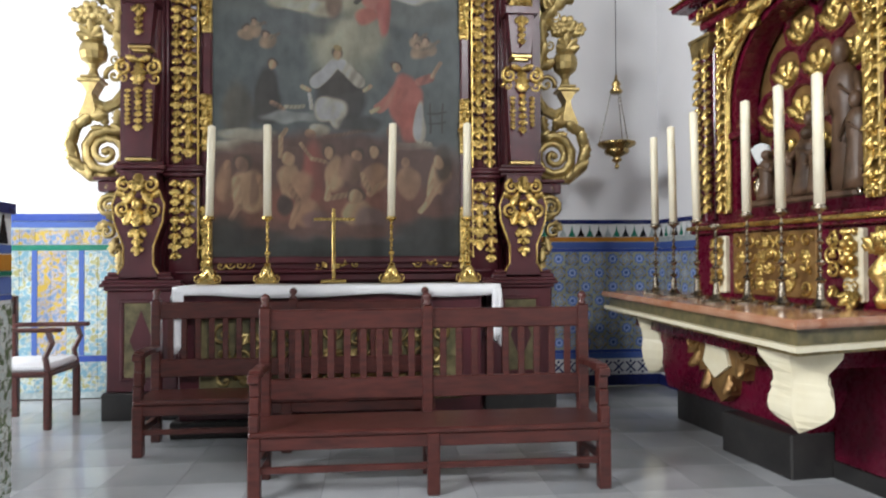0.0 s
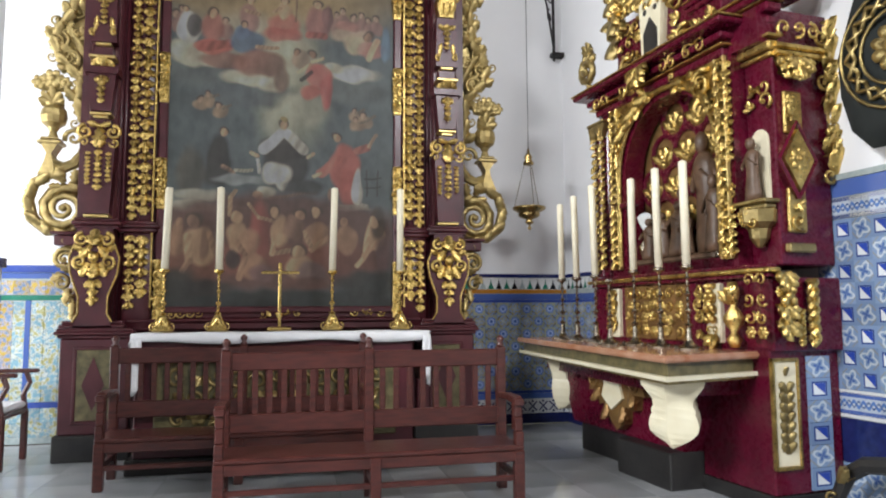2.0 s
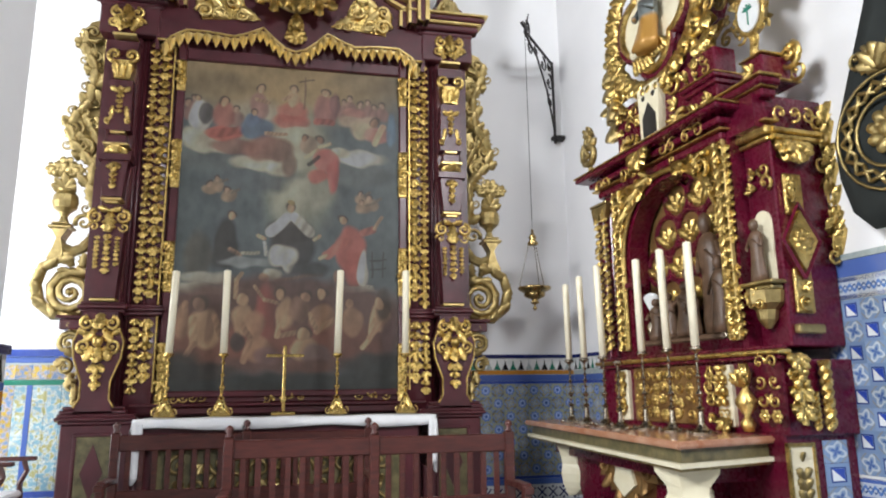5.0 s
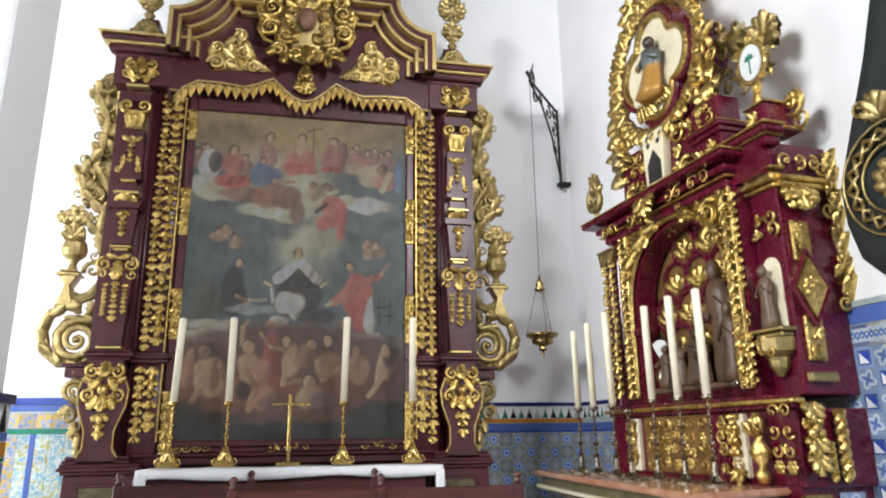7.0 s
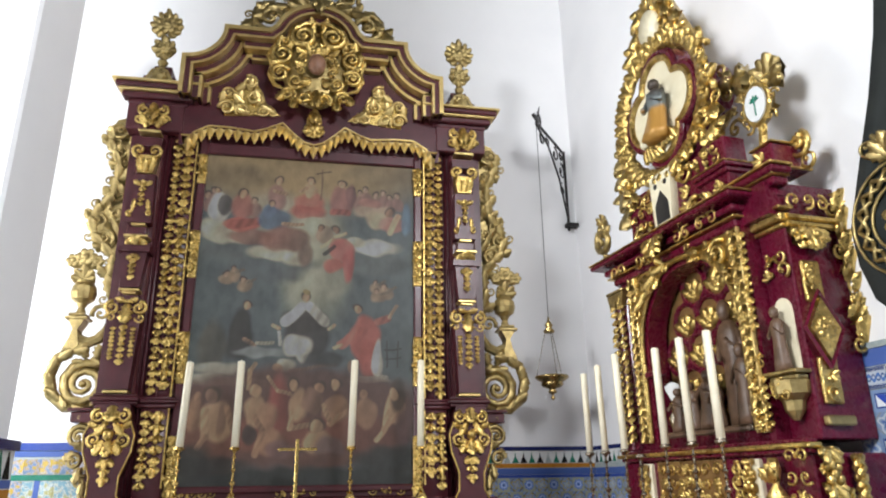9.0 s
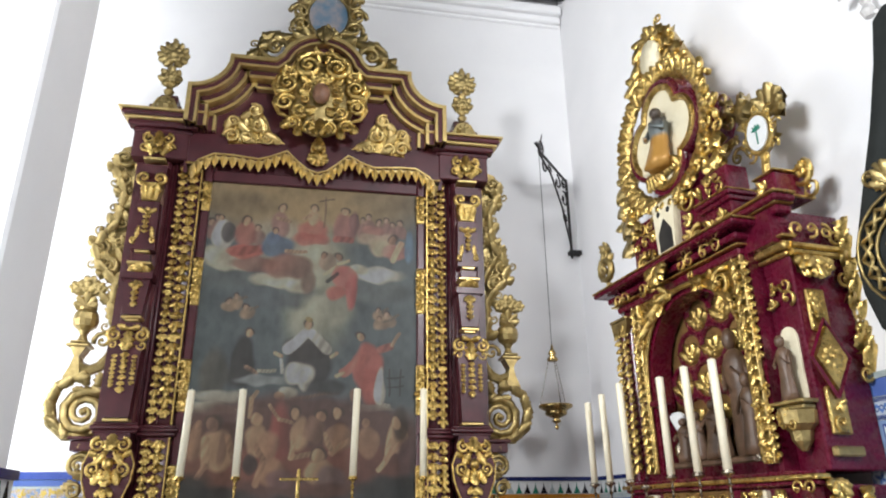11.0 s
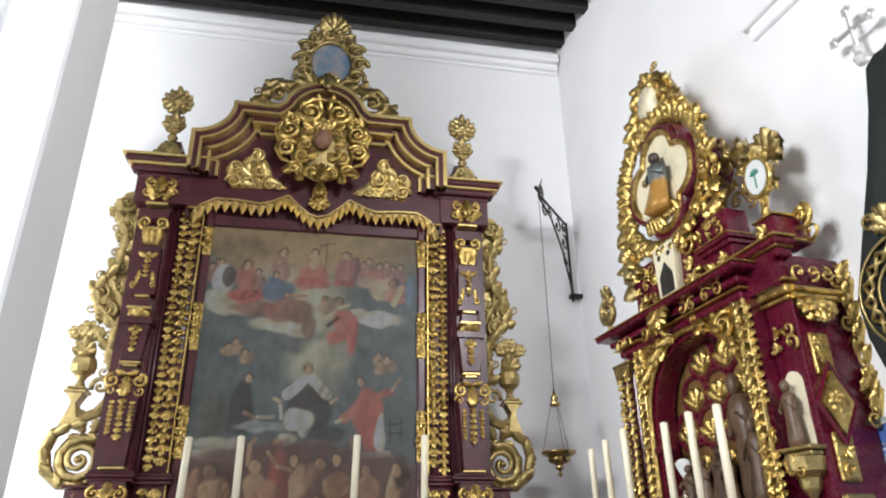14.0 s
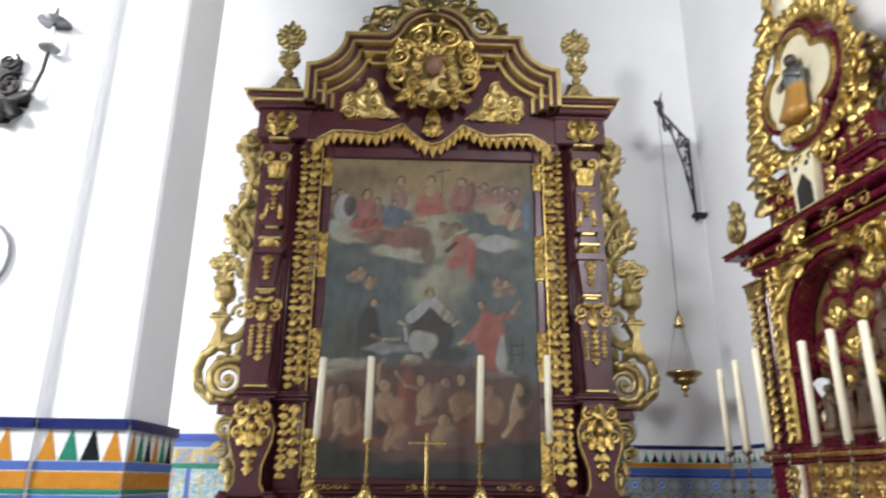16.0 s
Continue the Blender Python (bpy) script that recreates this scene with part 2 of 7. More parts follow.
def lathe(bm, profile, at=(0, 0, 0), seg=12):
    rings = []
    for r, z in profile:
        rings.append([bm.verts.new((at[0] + r * math.cos(2 * math.pi * k / seg), at[1] + r * math.sin(2 * math.pi * k / seg), at[2] + z)) for k in range(seg)])
    for a, b in zip(rings, rings[1:]):
        for k in range(seg):
            bm.faces.new((a[k], a[(k + 1) % seg], b[(k + 1) % seg], b[k]))
    bm.faces.new(rings[0][::-1])
    bm.faces.new(rings[-1])
    return bm


def tube(bm, pts, radii, seg=6, flat=1.0):
    """A rounded bar along pts, which run in a plane that faces -y; flat: its depth over its width."""
    rings = []
    n = len(pts)
    for i, p in enumerate(pts):
        a, b = Vector(pts[max(0, i - 1)]), Vector(pts[min(n - 1, i + 1)])
        d = (b - a).normalized()
        side = d.cross(Vector((0, 1, 0)))
        side = side.normalized() if side.length > 1e-4 else Vector((1, 0, 0))
        out = side.cross(d).normalized()
        r = radii[i] if isinstance(radii, (list, tuple)) else radii
        rings.append([bm.verts.new(Vector(p) + r * (math.cos(2 * math.pi * k / seg) * side + flat * math.sin(2 * math.pi * k / seg) * out)) for k in range(seg)])
    for a, b in zip(rings, rings[1:]):
        for k in range(seg):
            bm.faces.new((a[k], a[(k + 1) % seg], b[(k + 1) % seg], b[k]))
    bm.faces.new(rings[0][::-1])
    bm.faces.new(rings[-1])
    return bm


def ball(bm, x, y, z, rx, ry=None, rz=None, sub=1):
    ry, rz = ry or rx, rz or rx
    bmesh.ops.create_icosphere(bm, subdivisions=sub, radius=1, matrix=Matrix.Translation((x, y, z)) @ Matrix.Diagonal((rx, ry, rz, 1)))


@piece("scroll")
def scroll(bm, x, z, r, a0, turns, hand, y=0.0, w=None, steps=0):
    """A carved volute that winds in to its eye at (x, z) from radius r at the angle a0."""
    steps = steps or int(9 * turns + 3)
    w = w or 0.22 * r
    pts, rad = [], []
    for i in range(steps + 1):
        s = i / steps
        rr = r * (1 - s) ** 0.85 + 0.1 * r * s
        a = a0 + hand * s * turns * 2 * math.pi
        pts.append((x + rr * math.cos(a), y - 0.25 * r * s, z + rr * math.sin(a)))
        rad.append(w * (1 - 0.55 * s))
    tube(bm, pts, rad, 5, 1.1)
    ball(bm, x, y - 0.28 * r, z, 0.2 * r)


@piece("leaf")
def leaf(bm, x, z, a, l, w, y=0.0, curl=0.5):
    """A carved leaf with a raised rib and lobed edge, from (x, z) in the direction a; its tip rolls outward."""
    dx, dz = math.cos(a), math.sin(a)
    rows = []
    lobe = (0.75, 1.0, 0.66, 1.12, 0.68, 1.08, 0.62, 0.85, 0.35)
    for i in range(9):
        s = i / 8
        hw = 0.5 * w * math.sin(math.pi * (0.14 + 0.74 * s)) ** 0.7
        yy = y - 0.4 * w * math.sin(math.pi * (0.1 + 0.7 * s)) - curl * w * max(0.0, s - 0.35) * 1.4
        roll = 1.0 - 0.16 * max(0.0, s - 0.7) / 0.3
        cx, cz = x + dx * l * s * roll, z + dz * l * s * roll
        row = []
        for k in (-1, -0.45, 0, 0.45, 1):
            e = lobe[i] * 1.1 if abs(k) == 1 else 1.0
            back = 0.42 * w * k * k + (0.12 * w if k == 0 else 0) + (0.1 * w if i % 2 == 0 and abs(k) == 1 else 0)
            row.append(bm.verts.new((cx - dz * hw * k * e, yy + back, cz + dx * hw * k * e)))
        rows.append(row)
    for p, q in zip(rows, rows[1:]):
        for k in range(4):
            bm.faces.new((p[k], p[k + 1], q[k + 1], q[k]))
    back = [bm.verts.new((r[k].co.x, y + 0.35 * w, r[k].co.z)) for r, k in ((rows[0], 0), (rows[0], 4), (rows[5], 4), (rows[5], 0))]
    bm.faces.new(back)
    bm.faces.new((rows[-1][0], rows[-1][2], rows[-1][4], back[2], back[3]))


@piece("leaf_spray")
def palmette(bm, x, z, a, l, y=0.0, n=5, spread=2.2):
    for k in range(n):
        s = (k / (n - 1) - 0.5) if n > 1 else 0
        leaf(bm, x, z, a + s * spread, l * (0.95 - 0.45 * abs(s)), l * 0.42, y - 0.014 * (k % 2), 0.4)


def acanthus(bm, pts, w, y=0.0):
    """Rounded leaves and small volutes that follow a line of (x, z)."""
    for i in range(len(pts) - 1):
        (x0, z0), (x1, z1) = pts[i], pts[i + 1]
        a = math.atan2(z1 - z0, x1 - x0)
        d = math.hypot(x1 - x0, z1 - z0)
        q = 1 if i % 2 else -1
        leaf(bm, x0, z0, a, 1.3 * d, w * 0.8, y - 0.02, 0.4)
        leaf(bm, x0, z0, a + q * 0.9, 0.85 * d, w * 0.75, y, 0.5)
        scroll(bm, x0 - q * 0.45 * w * -math.sin(a), z0 - q * 0.45 * w * math.cos(a), 0.42 * w, a + q, 1.3, q, y - 0.01, 0.1 * w)


@piece("rosette")
def rosette(bm, x, z, r, y=0.0, n=7):
    """A domed flower, its petals parted by grooves."""
    seg = n * 6
    rings = []
    for f, h in ((1.0, 0.0), (0.92, -0.16), (0.62, -0.2), (0.34, -0.06), (0.28, -0.24), (0.12, -0.32)):
        ring = []
        for k in range(seg):
            a = 2 * math.pi * k / seg
            p = abs(math.cos(0.5 * n * a))
            rr = r * f * (0.72 + 0.28 * p ** 0.6 if f > 0.4 else 1.0)
            ring.append(bm.verts.new((x + rr * math.cos(a), y + h * r * (0.55 + 0.45 * p if f > 0.4 else 1.0), z + rr * math.sin(a))))
        rings.append(ring)
    for p, q in zip(rings, rings[1:]):
        for k in range(seg):
            bm.faces.new((p[k], p[(k + 1) % seg], q[(k + 1) % seg], q[k]))
    bm.faces.new(rings[-1])


def foliage(bm, x0, x1, z0, z1, rng, cell=0.09, y=0.0, mirror=False):
    """Close carving: scrolls and leaves that fill a field."""
    nx, nz = max(1, round((x1 - x0) / cell)), max(1, round((z1 - z0) / cell))
    cx, cz = (x1 - x0) / nx, (z1 - z0) / nz
    for i in range(nx if not mirror else (nx + 1) // 2):
        for j in range(nz):
            x, z = x0 + (i + 0.5 + rng.uniform(-0.15, 0.15)) * cx, z0 + (j + 0.5 + rng.uniform(-0.15, 0.15)) * cz
            k, a, h = rng.random(), rng.uniform(0, 6.28), rng.choice((-1, 1))
            for sx in ((1, -1) if mirror else (1,)):
                xx = x if sx == 1 else x0 + x1 - x
                aa = a if sx == 1 else math.pi - a
                if k < 0.45:
                    scroll(bm, xx, z, 0.52 * min(cx, cz), aa, 1.2, h * sx, y)
                elif k < 0.85:
                    palmette(bm, xx, z, aa, 0.62 * min(cx, cz) * 1.1, y, 4, 2.6)
                else:
                    rosette(bm, xx, z, 0.5 * min(cx, cz), y, 6)


@piece("fruit")
def fruit(bm, x, y, z, r):
    ball(bm, x, y, z, r, None, 1.15 * r)


def cluster(bm, x, z, w, h, y):
    for s in (-0.26, 0.26, 0):
        fruit(bm, x + s * w, y - 0.14 * w, z - h * (0.35 + abs(s)), 0.27 * w)
    leaf(bm, x, z, math.pi, w * 0.55, w * 0.4, y)
    leaf(bm, x, z, 0, w * 0.55, w * 0.4, y)


def husks(bm, x, z0, z1, w, rng, y=0.0):
    """A narrow hanging string of husk leaves, buds and beads."""
    z = z1
    while z > z0 + 0.4 * w:
        h = w * rng.uniform(0.85, 1.15)
        k = rng.random()
        for q in (-1, 1):
            leaf(bm, x + q * 0.06 * w, z, -math.pi / 2 + q * rng.uniform(0.45, 0.85), h * 0.85, w * 0.5, y - 0.01, 0.35)
        if k < 0.5:
            leaf(bm, x, z - 0.12 * h, -math.pi / 2, h * 1.05, w * 0.52, y - 0.03, 0.5)
        elif k < 0.8:
            fruit(bm, x, y - 0.2 * w, z - 0.55 * h, 0.24 * w)
        else:
            rosette(bm, x, z - 0.5 * h, 0.42 * w, y - 0.02, 6)
        z -= h * 0.92


def garland(bm, x, z0, z1, w, rng, y=0.0):
    """A hanging string of leaves and fruit."""
    z = z1
    while z > z0:
        h = w * rng.uniform(0.8, 1.1)
        k = rng.random()
        if k < 0.55:
            palmette(bm, x, z, -math.pi / 2, h * 1.15, y, 5, 2.4)
        elif k < 0.8:
            cluster(bm, x, z, w, h, y)
        else:
            scroll(bm, x - 0.25 * w, z - h * 0.5, 0.27 * w, 0.5, 1.1, 1, y)
            scroll(bm, x + 0.25 * w, z - h * 0.5, 0.27 * w, 2.6, 1.1, -1, y)
        z -= h * 0.85


def moulding(bm, x0, x1, yb, steps):
    """Stacked mouldings: steps of (z0, z1, projection in front of yb), which also turn the ends."""
    for z0, z1, p in steps:
        box(bm, x0 - p, x1 + p, yb - p, yb + 0.05, z0, z1, min(0.012, (z1 - z0) * 0.3))
    return bm

# ---- the room ----
WX, CEIL, SPLAY = 3.22, 7.92, 6.0
RIGHT = pose(WX, 0, 0, 0, 0, SPLAY - 90)  # x runs along the side wall towards the nave, -y into the room
PLAIN = Matrix()


def structure(name, bm, mat, label, category, m=None):
    return tagged(link(name, bm, mat, m=m), label, category, kind="structure")


structure("wall_north", box(B(), -4.9, WX + 0.3, 0, 0.3, 0, CEIL + 0.3), PLASTER, "white plastered wall behind the tall altarpiece", "wall")
structure("wall_east", box(B(), -0.25, 13.8, 0, 0.3, 0, CEIL + 0.3), PLASTER, "white plastered side wall behind the crimson altar", "wall", RIGHT)
bm = B()
box(bm, -5.0, -4.7, -0.35, 0, 0, CEIL)
box(bm, -5.0, -4.7, -3.1, -2.15, 0, CEIL)
box(bm, -5.0, -4.7, -2.15, -0.35, 0, 0.6)
box(bm, -5.0, -4.7, -2.15, -0.35, 3.7, CEIL)
structure("wall_west", bm, PLASTER, "white plastered wall with a tall window opening", "wall")
# unseen wall added to close the room; its grey keeps the bounce low
bm = B()
box(bm, -7.3, -7.0, -13.8, -10.3, 0, CEIL)
box(bm, -7.3, -7.0, -6.5, -3.1, 0, CEIL)
box(bm, -7.3, -7.0, -10.3, -6.5, 0, 4.2)
box(bm, -7.3, -7.0, -10.3, -6.5, 6.6, CEIL)
structure("wall_nave_west", bm, DIM_GREY, "unseen closing wall, grey to cut bounce light, with a wide window opening", "wall")
structure("wall_return", box(B(), -7.0, -5.0, -3.1, -2.8, 0, CEIL), PLASTER, "white plastered return wall", "wall")
# added end wall, out of view, in the same bounce-reducing grey
bm = B()
box(bm, -7.3, 1.7, -14.1, -13.8, 0, CEIL)
box(bm, 4.3, 5.2, -14.1, -13.8, 0, CEIL)
box(bm, 1.7, 4.3, -14.1, -13.8, 0, 6.2)
box(bm, 1.7, 4.3, -14.1, -13.8, 7.8, CEIL)
structure("wall_south", bm, DIM_GREY, "unseen closing end wall, grey to cut bounce light, with a window opening", "wall")
bm = box(B(), -7.3, 5.2, -14.1, 0.3, CEIL + 0.3, CEIL + 0.5)
for k in range(40):
    y = -0.22 - k * 0.35
    box(bm, -7.3, 5.2, y - 0.07, y + 0.07, CEIL + 0.08, CEIL + 0.34, 0.01)
structure("ceiling", bm, DARKWOOD, "dark timber beamed ceiling", "ceiling")
bm = B()
for z0, z1, p in ((7.62, 7.68, 0.03), (7.68, 7.78, 0.08), (7.78, CEIL, 0.15)):
    box(bm, -4.7, WX - 0.02, -p, 0.0, z0, z1, 0.02)
structure("cornice_trim", bm, PLASTER, "white plaster cornice under the dark ceiling", "cornice")
bm = B()
box(bm, 3.48, 4.6, -0.04, 0.02, 5.36, 5.50, 0.012)
box(bm, 3.42, 4.6, -0.075, 0.02, 5.50, 5.66, 0.015)
structure("impost_trim", bm, PLASTER, "white plaster impost moulding high on the wall", "moulding", RIGHT)

# the free-standing pier at the west side
PX0, PX1, PY0, PY1, PZ = -3.6, -1.585, -3.73, -3.02, 1.58
bm = box(B(), PX0, PX1 - 0.03, PY0 + 0.03, PY1 - 0.03, 0, CEIL + 0.1, 0.02)
box(bm, PX0, -2.05, PY0 - 0.03, PY0 + 0.05, 0, CEIL + 0.1, 0.02)
structure("pier_wall", bm, PLASTER, "tall white plastered pier with a tiled base", "pier")


def field(parent, mesh_of, cols, rows, x0, z0, y, size, m=None):
    """Tiles in rows and columns as pieces of their parent; mesh_of(i, j) names the tile's mesh."""
    for i in range(cols):
        for j in range(rows):
            o = new("tile", mesh_of(i, j))
            o.parent = parent
            o.matrix_local = (m or PLAIN) @ pose(x0 + (i + 0.5) * size, y, z0 + (j + 0.5) * size)


def tile_mesh(mat, sx, sz=None, d=0.012):
    sz = sz or sx
    bm = B()
    g = 0.0012
    box(bm, -sx / 2 + g, sx / 2 - g, -d, 0, -sz / 2 + g, sz / 2 - g)
    me = bpy.data.meshes.new("tile")
    for f in bm.faces:
        f.smooth = False
    bm.to_mesh(me)
    bm.free()
    me.materials.append(mat)
    return me


TS = 0.14
M_ROSE, M_STAR, M_POINT, M_WEAVE = (tile_mesh(m, TS) for m in (T_ROSE, T_STAR, T_POINT, T_WEAVE))
M_SCROLL, M_GARDEN, M_SCENE, M_OLIVE = (tile_mesh(m, TS) for m in (T_SCROLL, T_GARDEN, T_SCENE, T_OLIVE))


def band(parent, name, x0, x1, z0, z1, mat, y=-0.01, d=0.01, m=None):
    o = part(name, box(B(), x0, x1, y - d, 0.0, z0, z1, 0.002), mat, parent)
    if m is not None:
        o.matrix_local = m
    return o


def merlons(parent, x0, x1, z0, h, step, y, colours, m=None, stepped=False):
    """The frieze of pointed merlons: one coloured inlay a tile."""
    k = 0
    x = x0
    while x + step <= x1 + 1e-3:
        if stepped:
            poly = []
            for q in range(5):
                w = step * (0.44 - 0.085 * q)
                poly += [(w, h * q / 5), (w * 0.86, h * (q + 0.9) / 5)]
            poly = poly + [(0, h)] + [(-a, b) for a, b in reversed(poly)]
        else:
            poly = [(step * 0.42, 0), (step * 0.1, h * 0.55), (0, h), (-step * 0.1, h * 0.55), (-step * 0.42, 0)]
        o = part("merlon", prism(B(), poly, -0.003, 0), colours[k % len(colours)], parent)
        o.matrix_local = (m or PLAIN) @ pose(x + step / 2, y, z0)
        x += step
        k += 1


# tiled dado of the end wall, by the crimson altar
dado = tagged(link("dado_east", box(B(), 1.95, WX, -0.012, 0.0, 0, 1.67), T_GREY), "blue rosette tile dado with a merlon frieze on the end wall", "tile dado", kind="structure")
band(dado, "cap_band", 1.95, WX, 1.635, 1.675, T_NAVY, -0.012, 0.018)
band(dado, "merlon_ground", 1.95, WX, 1.50, 1.635, T_WHITE, -0.012, 0.004)
merlons(dado, 1.98, WX, 1.505, 0.115, 0.093, -0.016, (T_TEAL, T_BLACK, T_GREY, T_TEAL, T_BLACK))
band(dado, "border_band", 1.95, WX, 1.455, 1.50, T_AMBER, -0.012, 0.004)
band(dado, "weave_band", 1.95, WX, 1.385, 1.45, T_SCROLL, -0.012, 0.004)
band(dado, "blue_band", 1.95, WX, 1.352, 1.383, T_BLUE, -0.012, 0.006)
field(dado, lambda i, j: M_ROSE if (i + j) % 2 else M_STAR, 9, 7, 1.955, 0.37, -0.008, TS)
band(dado, "low_blue_band", 1.95, WX, 0.335, 0.365, T_BLUE, -0.012, 0.006)
band(dado, "low_weave_band", 1.95, WX, 0.275, 0.332, T_SCROLL, -0.012, 0.004)
band(dado, "low_lattice_band", 1.95, WX, 0.11, 0.27, T_WHITE, -0.012, 0.004)
x = 1.97
while x < WX - 0.05:
    bm = B()
    for s in (-1, 1):
        tube(bm, [(-0.05, 0, -0.05 * s), (0, 0, 0), (0.05, 0, 0.05 * s)], 0.008, 4, 0.3)
    ball(bm, 0, 0, 0.055, 0.016, 0.003, 0.016)
    ball(bm, 0, 0, -0.055, 0.016, 0.003, 0.016)
    part("lattice", bm, T_NAVY, dado).location = (x + 0.06, -0.017, 0.19)
    x += 0.125
band(dado, "base_band", 1.95, WX, 0.0, 0.11, T_NAVY, -0.012, 0.01)

# the same dado on the side wall between the corner and the crimson altar
dado = tagged(link("dado_corner", box(B(), 0.02, 1.6, -0.012, 0.0, 0, 1.67), T_GREY, m=RIGHT), "blue rosette tile dado between corner and crimson altar", "tile dado", kind="structure")
band(dado, "cap_band", 0.03, 1.6, 1.635, 1.675, T_NAVY, -0.012, 0.018)
band(dado, "merlon_ground", 0.03, 1.6, 1.50, 1.635, T_WHITE, -0.012, 0.004)
merlons(dado, 0.04, 1.5, 1.505, 0.115, 0.093, -0.016, (T_BLACK, T_TEAL, T_GREY))
band(dado, "weave_band", 0.03, 1.6, 1.385, 1.45, T_SCROLL, -0.012, 0.004)
band(dado, "blue_band", 0.03, 1.6, 1.352, 1.383, T_BLUE, -0.012, 0.006)
field(dado, lambda i, j: M_ROSE if (i + j) % 2 else M_STAR, 8, 7, 0.03, 0.37, -0.008, TS)
band(dado, "low_weave_band", 0.03, 1.6, 0.275, 0.332, T_SCROLL, -0.012, 0.004)
band(dado, "low_lattice_band", 0.03, 1.6, 0.11, 0.27, T_WHITE, -0.012, 0.004)
band(dado, "base_band", 0.03, 1.6, 0.0, 0.11, T_NAVY, -0.012, 0.01)

# taller blue dado on the side wall beyond the crimson altar
dado = tagged(link("dado_side", box(B(), 3.55, 6.0, -0.012, 0.0, 0, 2.14), T_GREY, m=RIGHT), "tall dado of blue diamond-point tiles with scroll borders", "tile dado", kind="structure")
band(dado, "cap_band", 3.55, 6.0, 2.10, 2.14, T_GREY, -0.012, 0.014)
for z in (1.99, 0.60):
    band(dado, "scroll_band", 3.55, 6.0, z, z + 0.11, T_SCROLL, -0.012, 0.004)
for z in (1.955, 1.845, 0.565, 0.715):
    band(dado, "white_band", 3.55, 6.0, z, z + 0.03, T_WHITE, -0.012, 0.008)
for k in range(17):
    o = new("tile", M_SCROLL)
    o.parent = dado
    o.matrix_local = pose(3.62 + k * TS, -0.008, 1.915)
    o = new("tile", M_SCROLL)
    o.parent = dado
    o.matrix_local = pose(3.62 + k * TS, -0.008, 0.655)
field(dado, lambda i, j: M_POINT if (i + j) % 2 == 0 else M_WEAVE, 12, 8, 3.56, 0.74, -0.008, 0.1375)
band(dado, "low_blue_band", 3.55, 6.0, 0.28, 0.56, T_NAVY, -0.012, 0.004)
field(dado, lambda i, j: M_WEAVE, 10, 2, 3.56, 0.0, -0.008, TS)

# polychrome dado of the end wall, west of the altarpiece
dado = tagged(link("dado_west", box(B(), -4.7, -1.85, -0.012, 0.0, 0, 1.73), T_GREY), "yellow, blue and green painted tile dado in panels", "tile dado", kind="structure")
band(dado, "cap_band", -4.7, -1.85, 1.66, 1.73, T_BLUE, -0.012, 0.016)
band(dado, "pale_band", -4.7, -1.85, 1.60, 1.655, T_SCROLL, -0.012, 0.006)
field(dado, lambda i, j: M_GARDEN, 20, 1, -4.65, 1.44, -0.008, TS)
band(dado, "border_band", -4.7, -1.85, 1.385, 1.435, T_TEAL, -0.012, 0.006)
field(dado, lambda i, j: M_GARDEN if i % 8 in (5, 6) else M_SCENE, 20, 7, -4.65, 0.40, -0.008, TS)
for x in (-3.98, -3.56, -2.86, -2.44):
    band(dado, "upright_band", x, x + 0.05, 0.4, 1.385, T_SCROLL, -0.012, 0.012)
band(dado, "low_band", -4.7, -1.85, 0.34, 0.395, T_BLUE, -0.012, 0.006)
field(dado, lambda i, j: M_SCENE, 20, 2, -4.65, 0.06, -0.008, TS)

# tiles of the pier: its front and its east side
FRONT, SIDE = pose(0, PY0, 0), pose(PX1, PY0, 0, 0, 0, 90)
dado = tagged(new("dado_pier"), "white tile dado with stepped coloured merlons round the pier", "tile dado", kind="structure")
for m, x0, x1 in ((FRONT, -2.05, PX1), (SIDE, 0.0, PY1 - PY0), (pose(0, PY0 - 0.03, 0), PX0, -2.052)):
    o = part("tile_backing", box(B(), x0, x1, -0.004, 0.03, 0, PZ - 0.03), T_WHITE, dado)
    o.matrix_local = m
    for z0, z1, mat, d in ((PZ - 0.055, PZ, T_NAVY, 0.03), (PZ - 0.26, PZ - 0.215, T_SCROLL, 0.008), (PZ - 0.35, PZ - 0.265, T_AMBER, 0.008), (PZ - 0.375, PZ - 0.352, T_TEAL, 0.01), (PZ - 0.47, PZ - 0.38, T_SCROLL, 0.008), (PZ - 0.50, PZ - 0.472, T_BLUE, 0.01)):
        band(dado, "border_band", x0, x1, z0, z1, mat, 0.0, d, m)
    merlons(dado, x0 + 0.01, x1, PZ - 0.21, 0.15, 0.112, -0.005, (T_AMBER, T_TEAL, T_BLACK), m, True)
    n = int((x1 - x0) / TS + 0.01)
    field(dado, lambda i, j: M_OLIVE, n, 7, x1 - n * TS, 0.08, -0.0, TS, m)

# ---- the tall altarpiece ----
BRIGHT_GOLD = material("bright_gilding", (0.80, 0.62, 0.26), 0.35, 0.8, (0.55, 0.38, 0.14), 9, 0.4, 0.2, 45)
rng = random.Random(4)
YF = -0.80  # front of the back board
ALTAR = thing("altarpiece", pose(0, 0, 0), "tall carved maroon and gilded altarpiece with a large painting", "altarpiece")

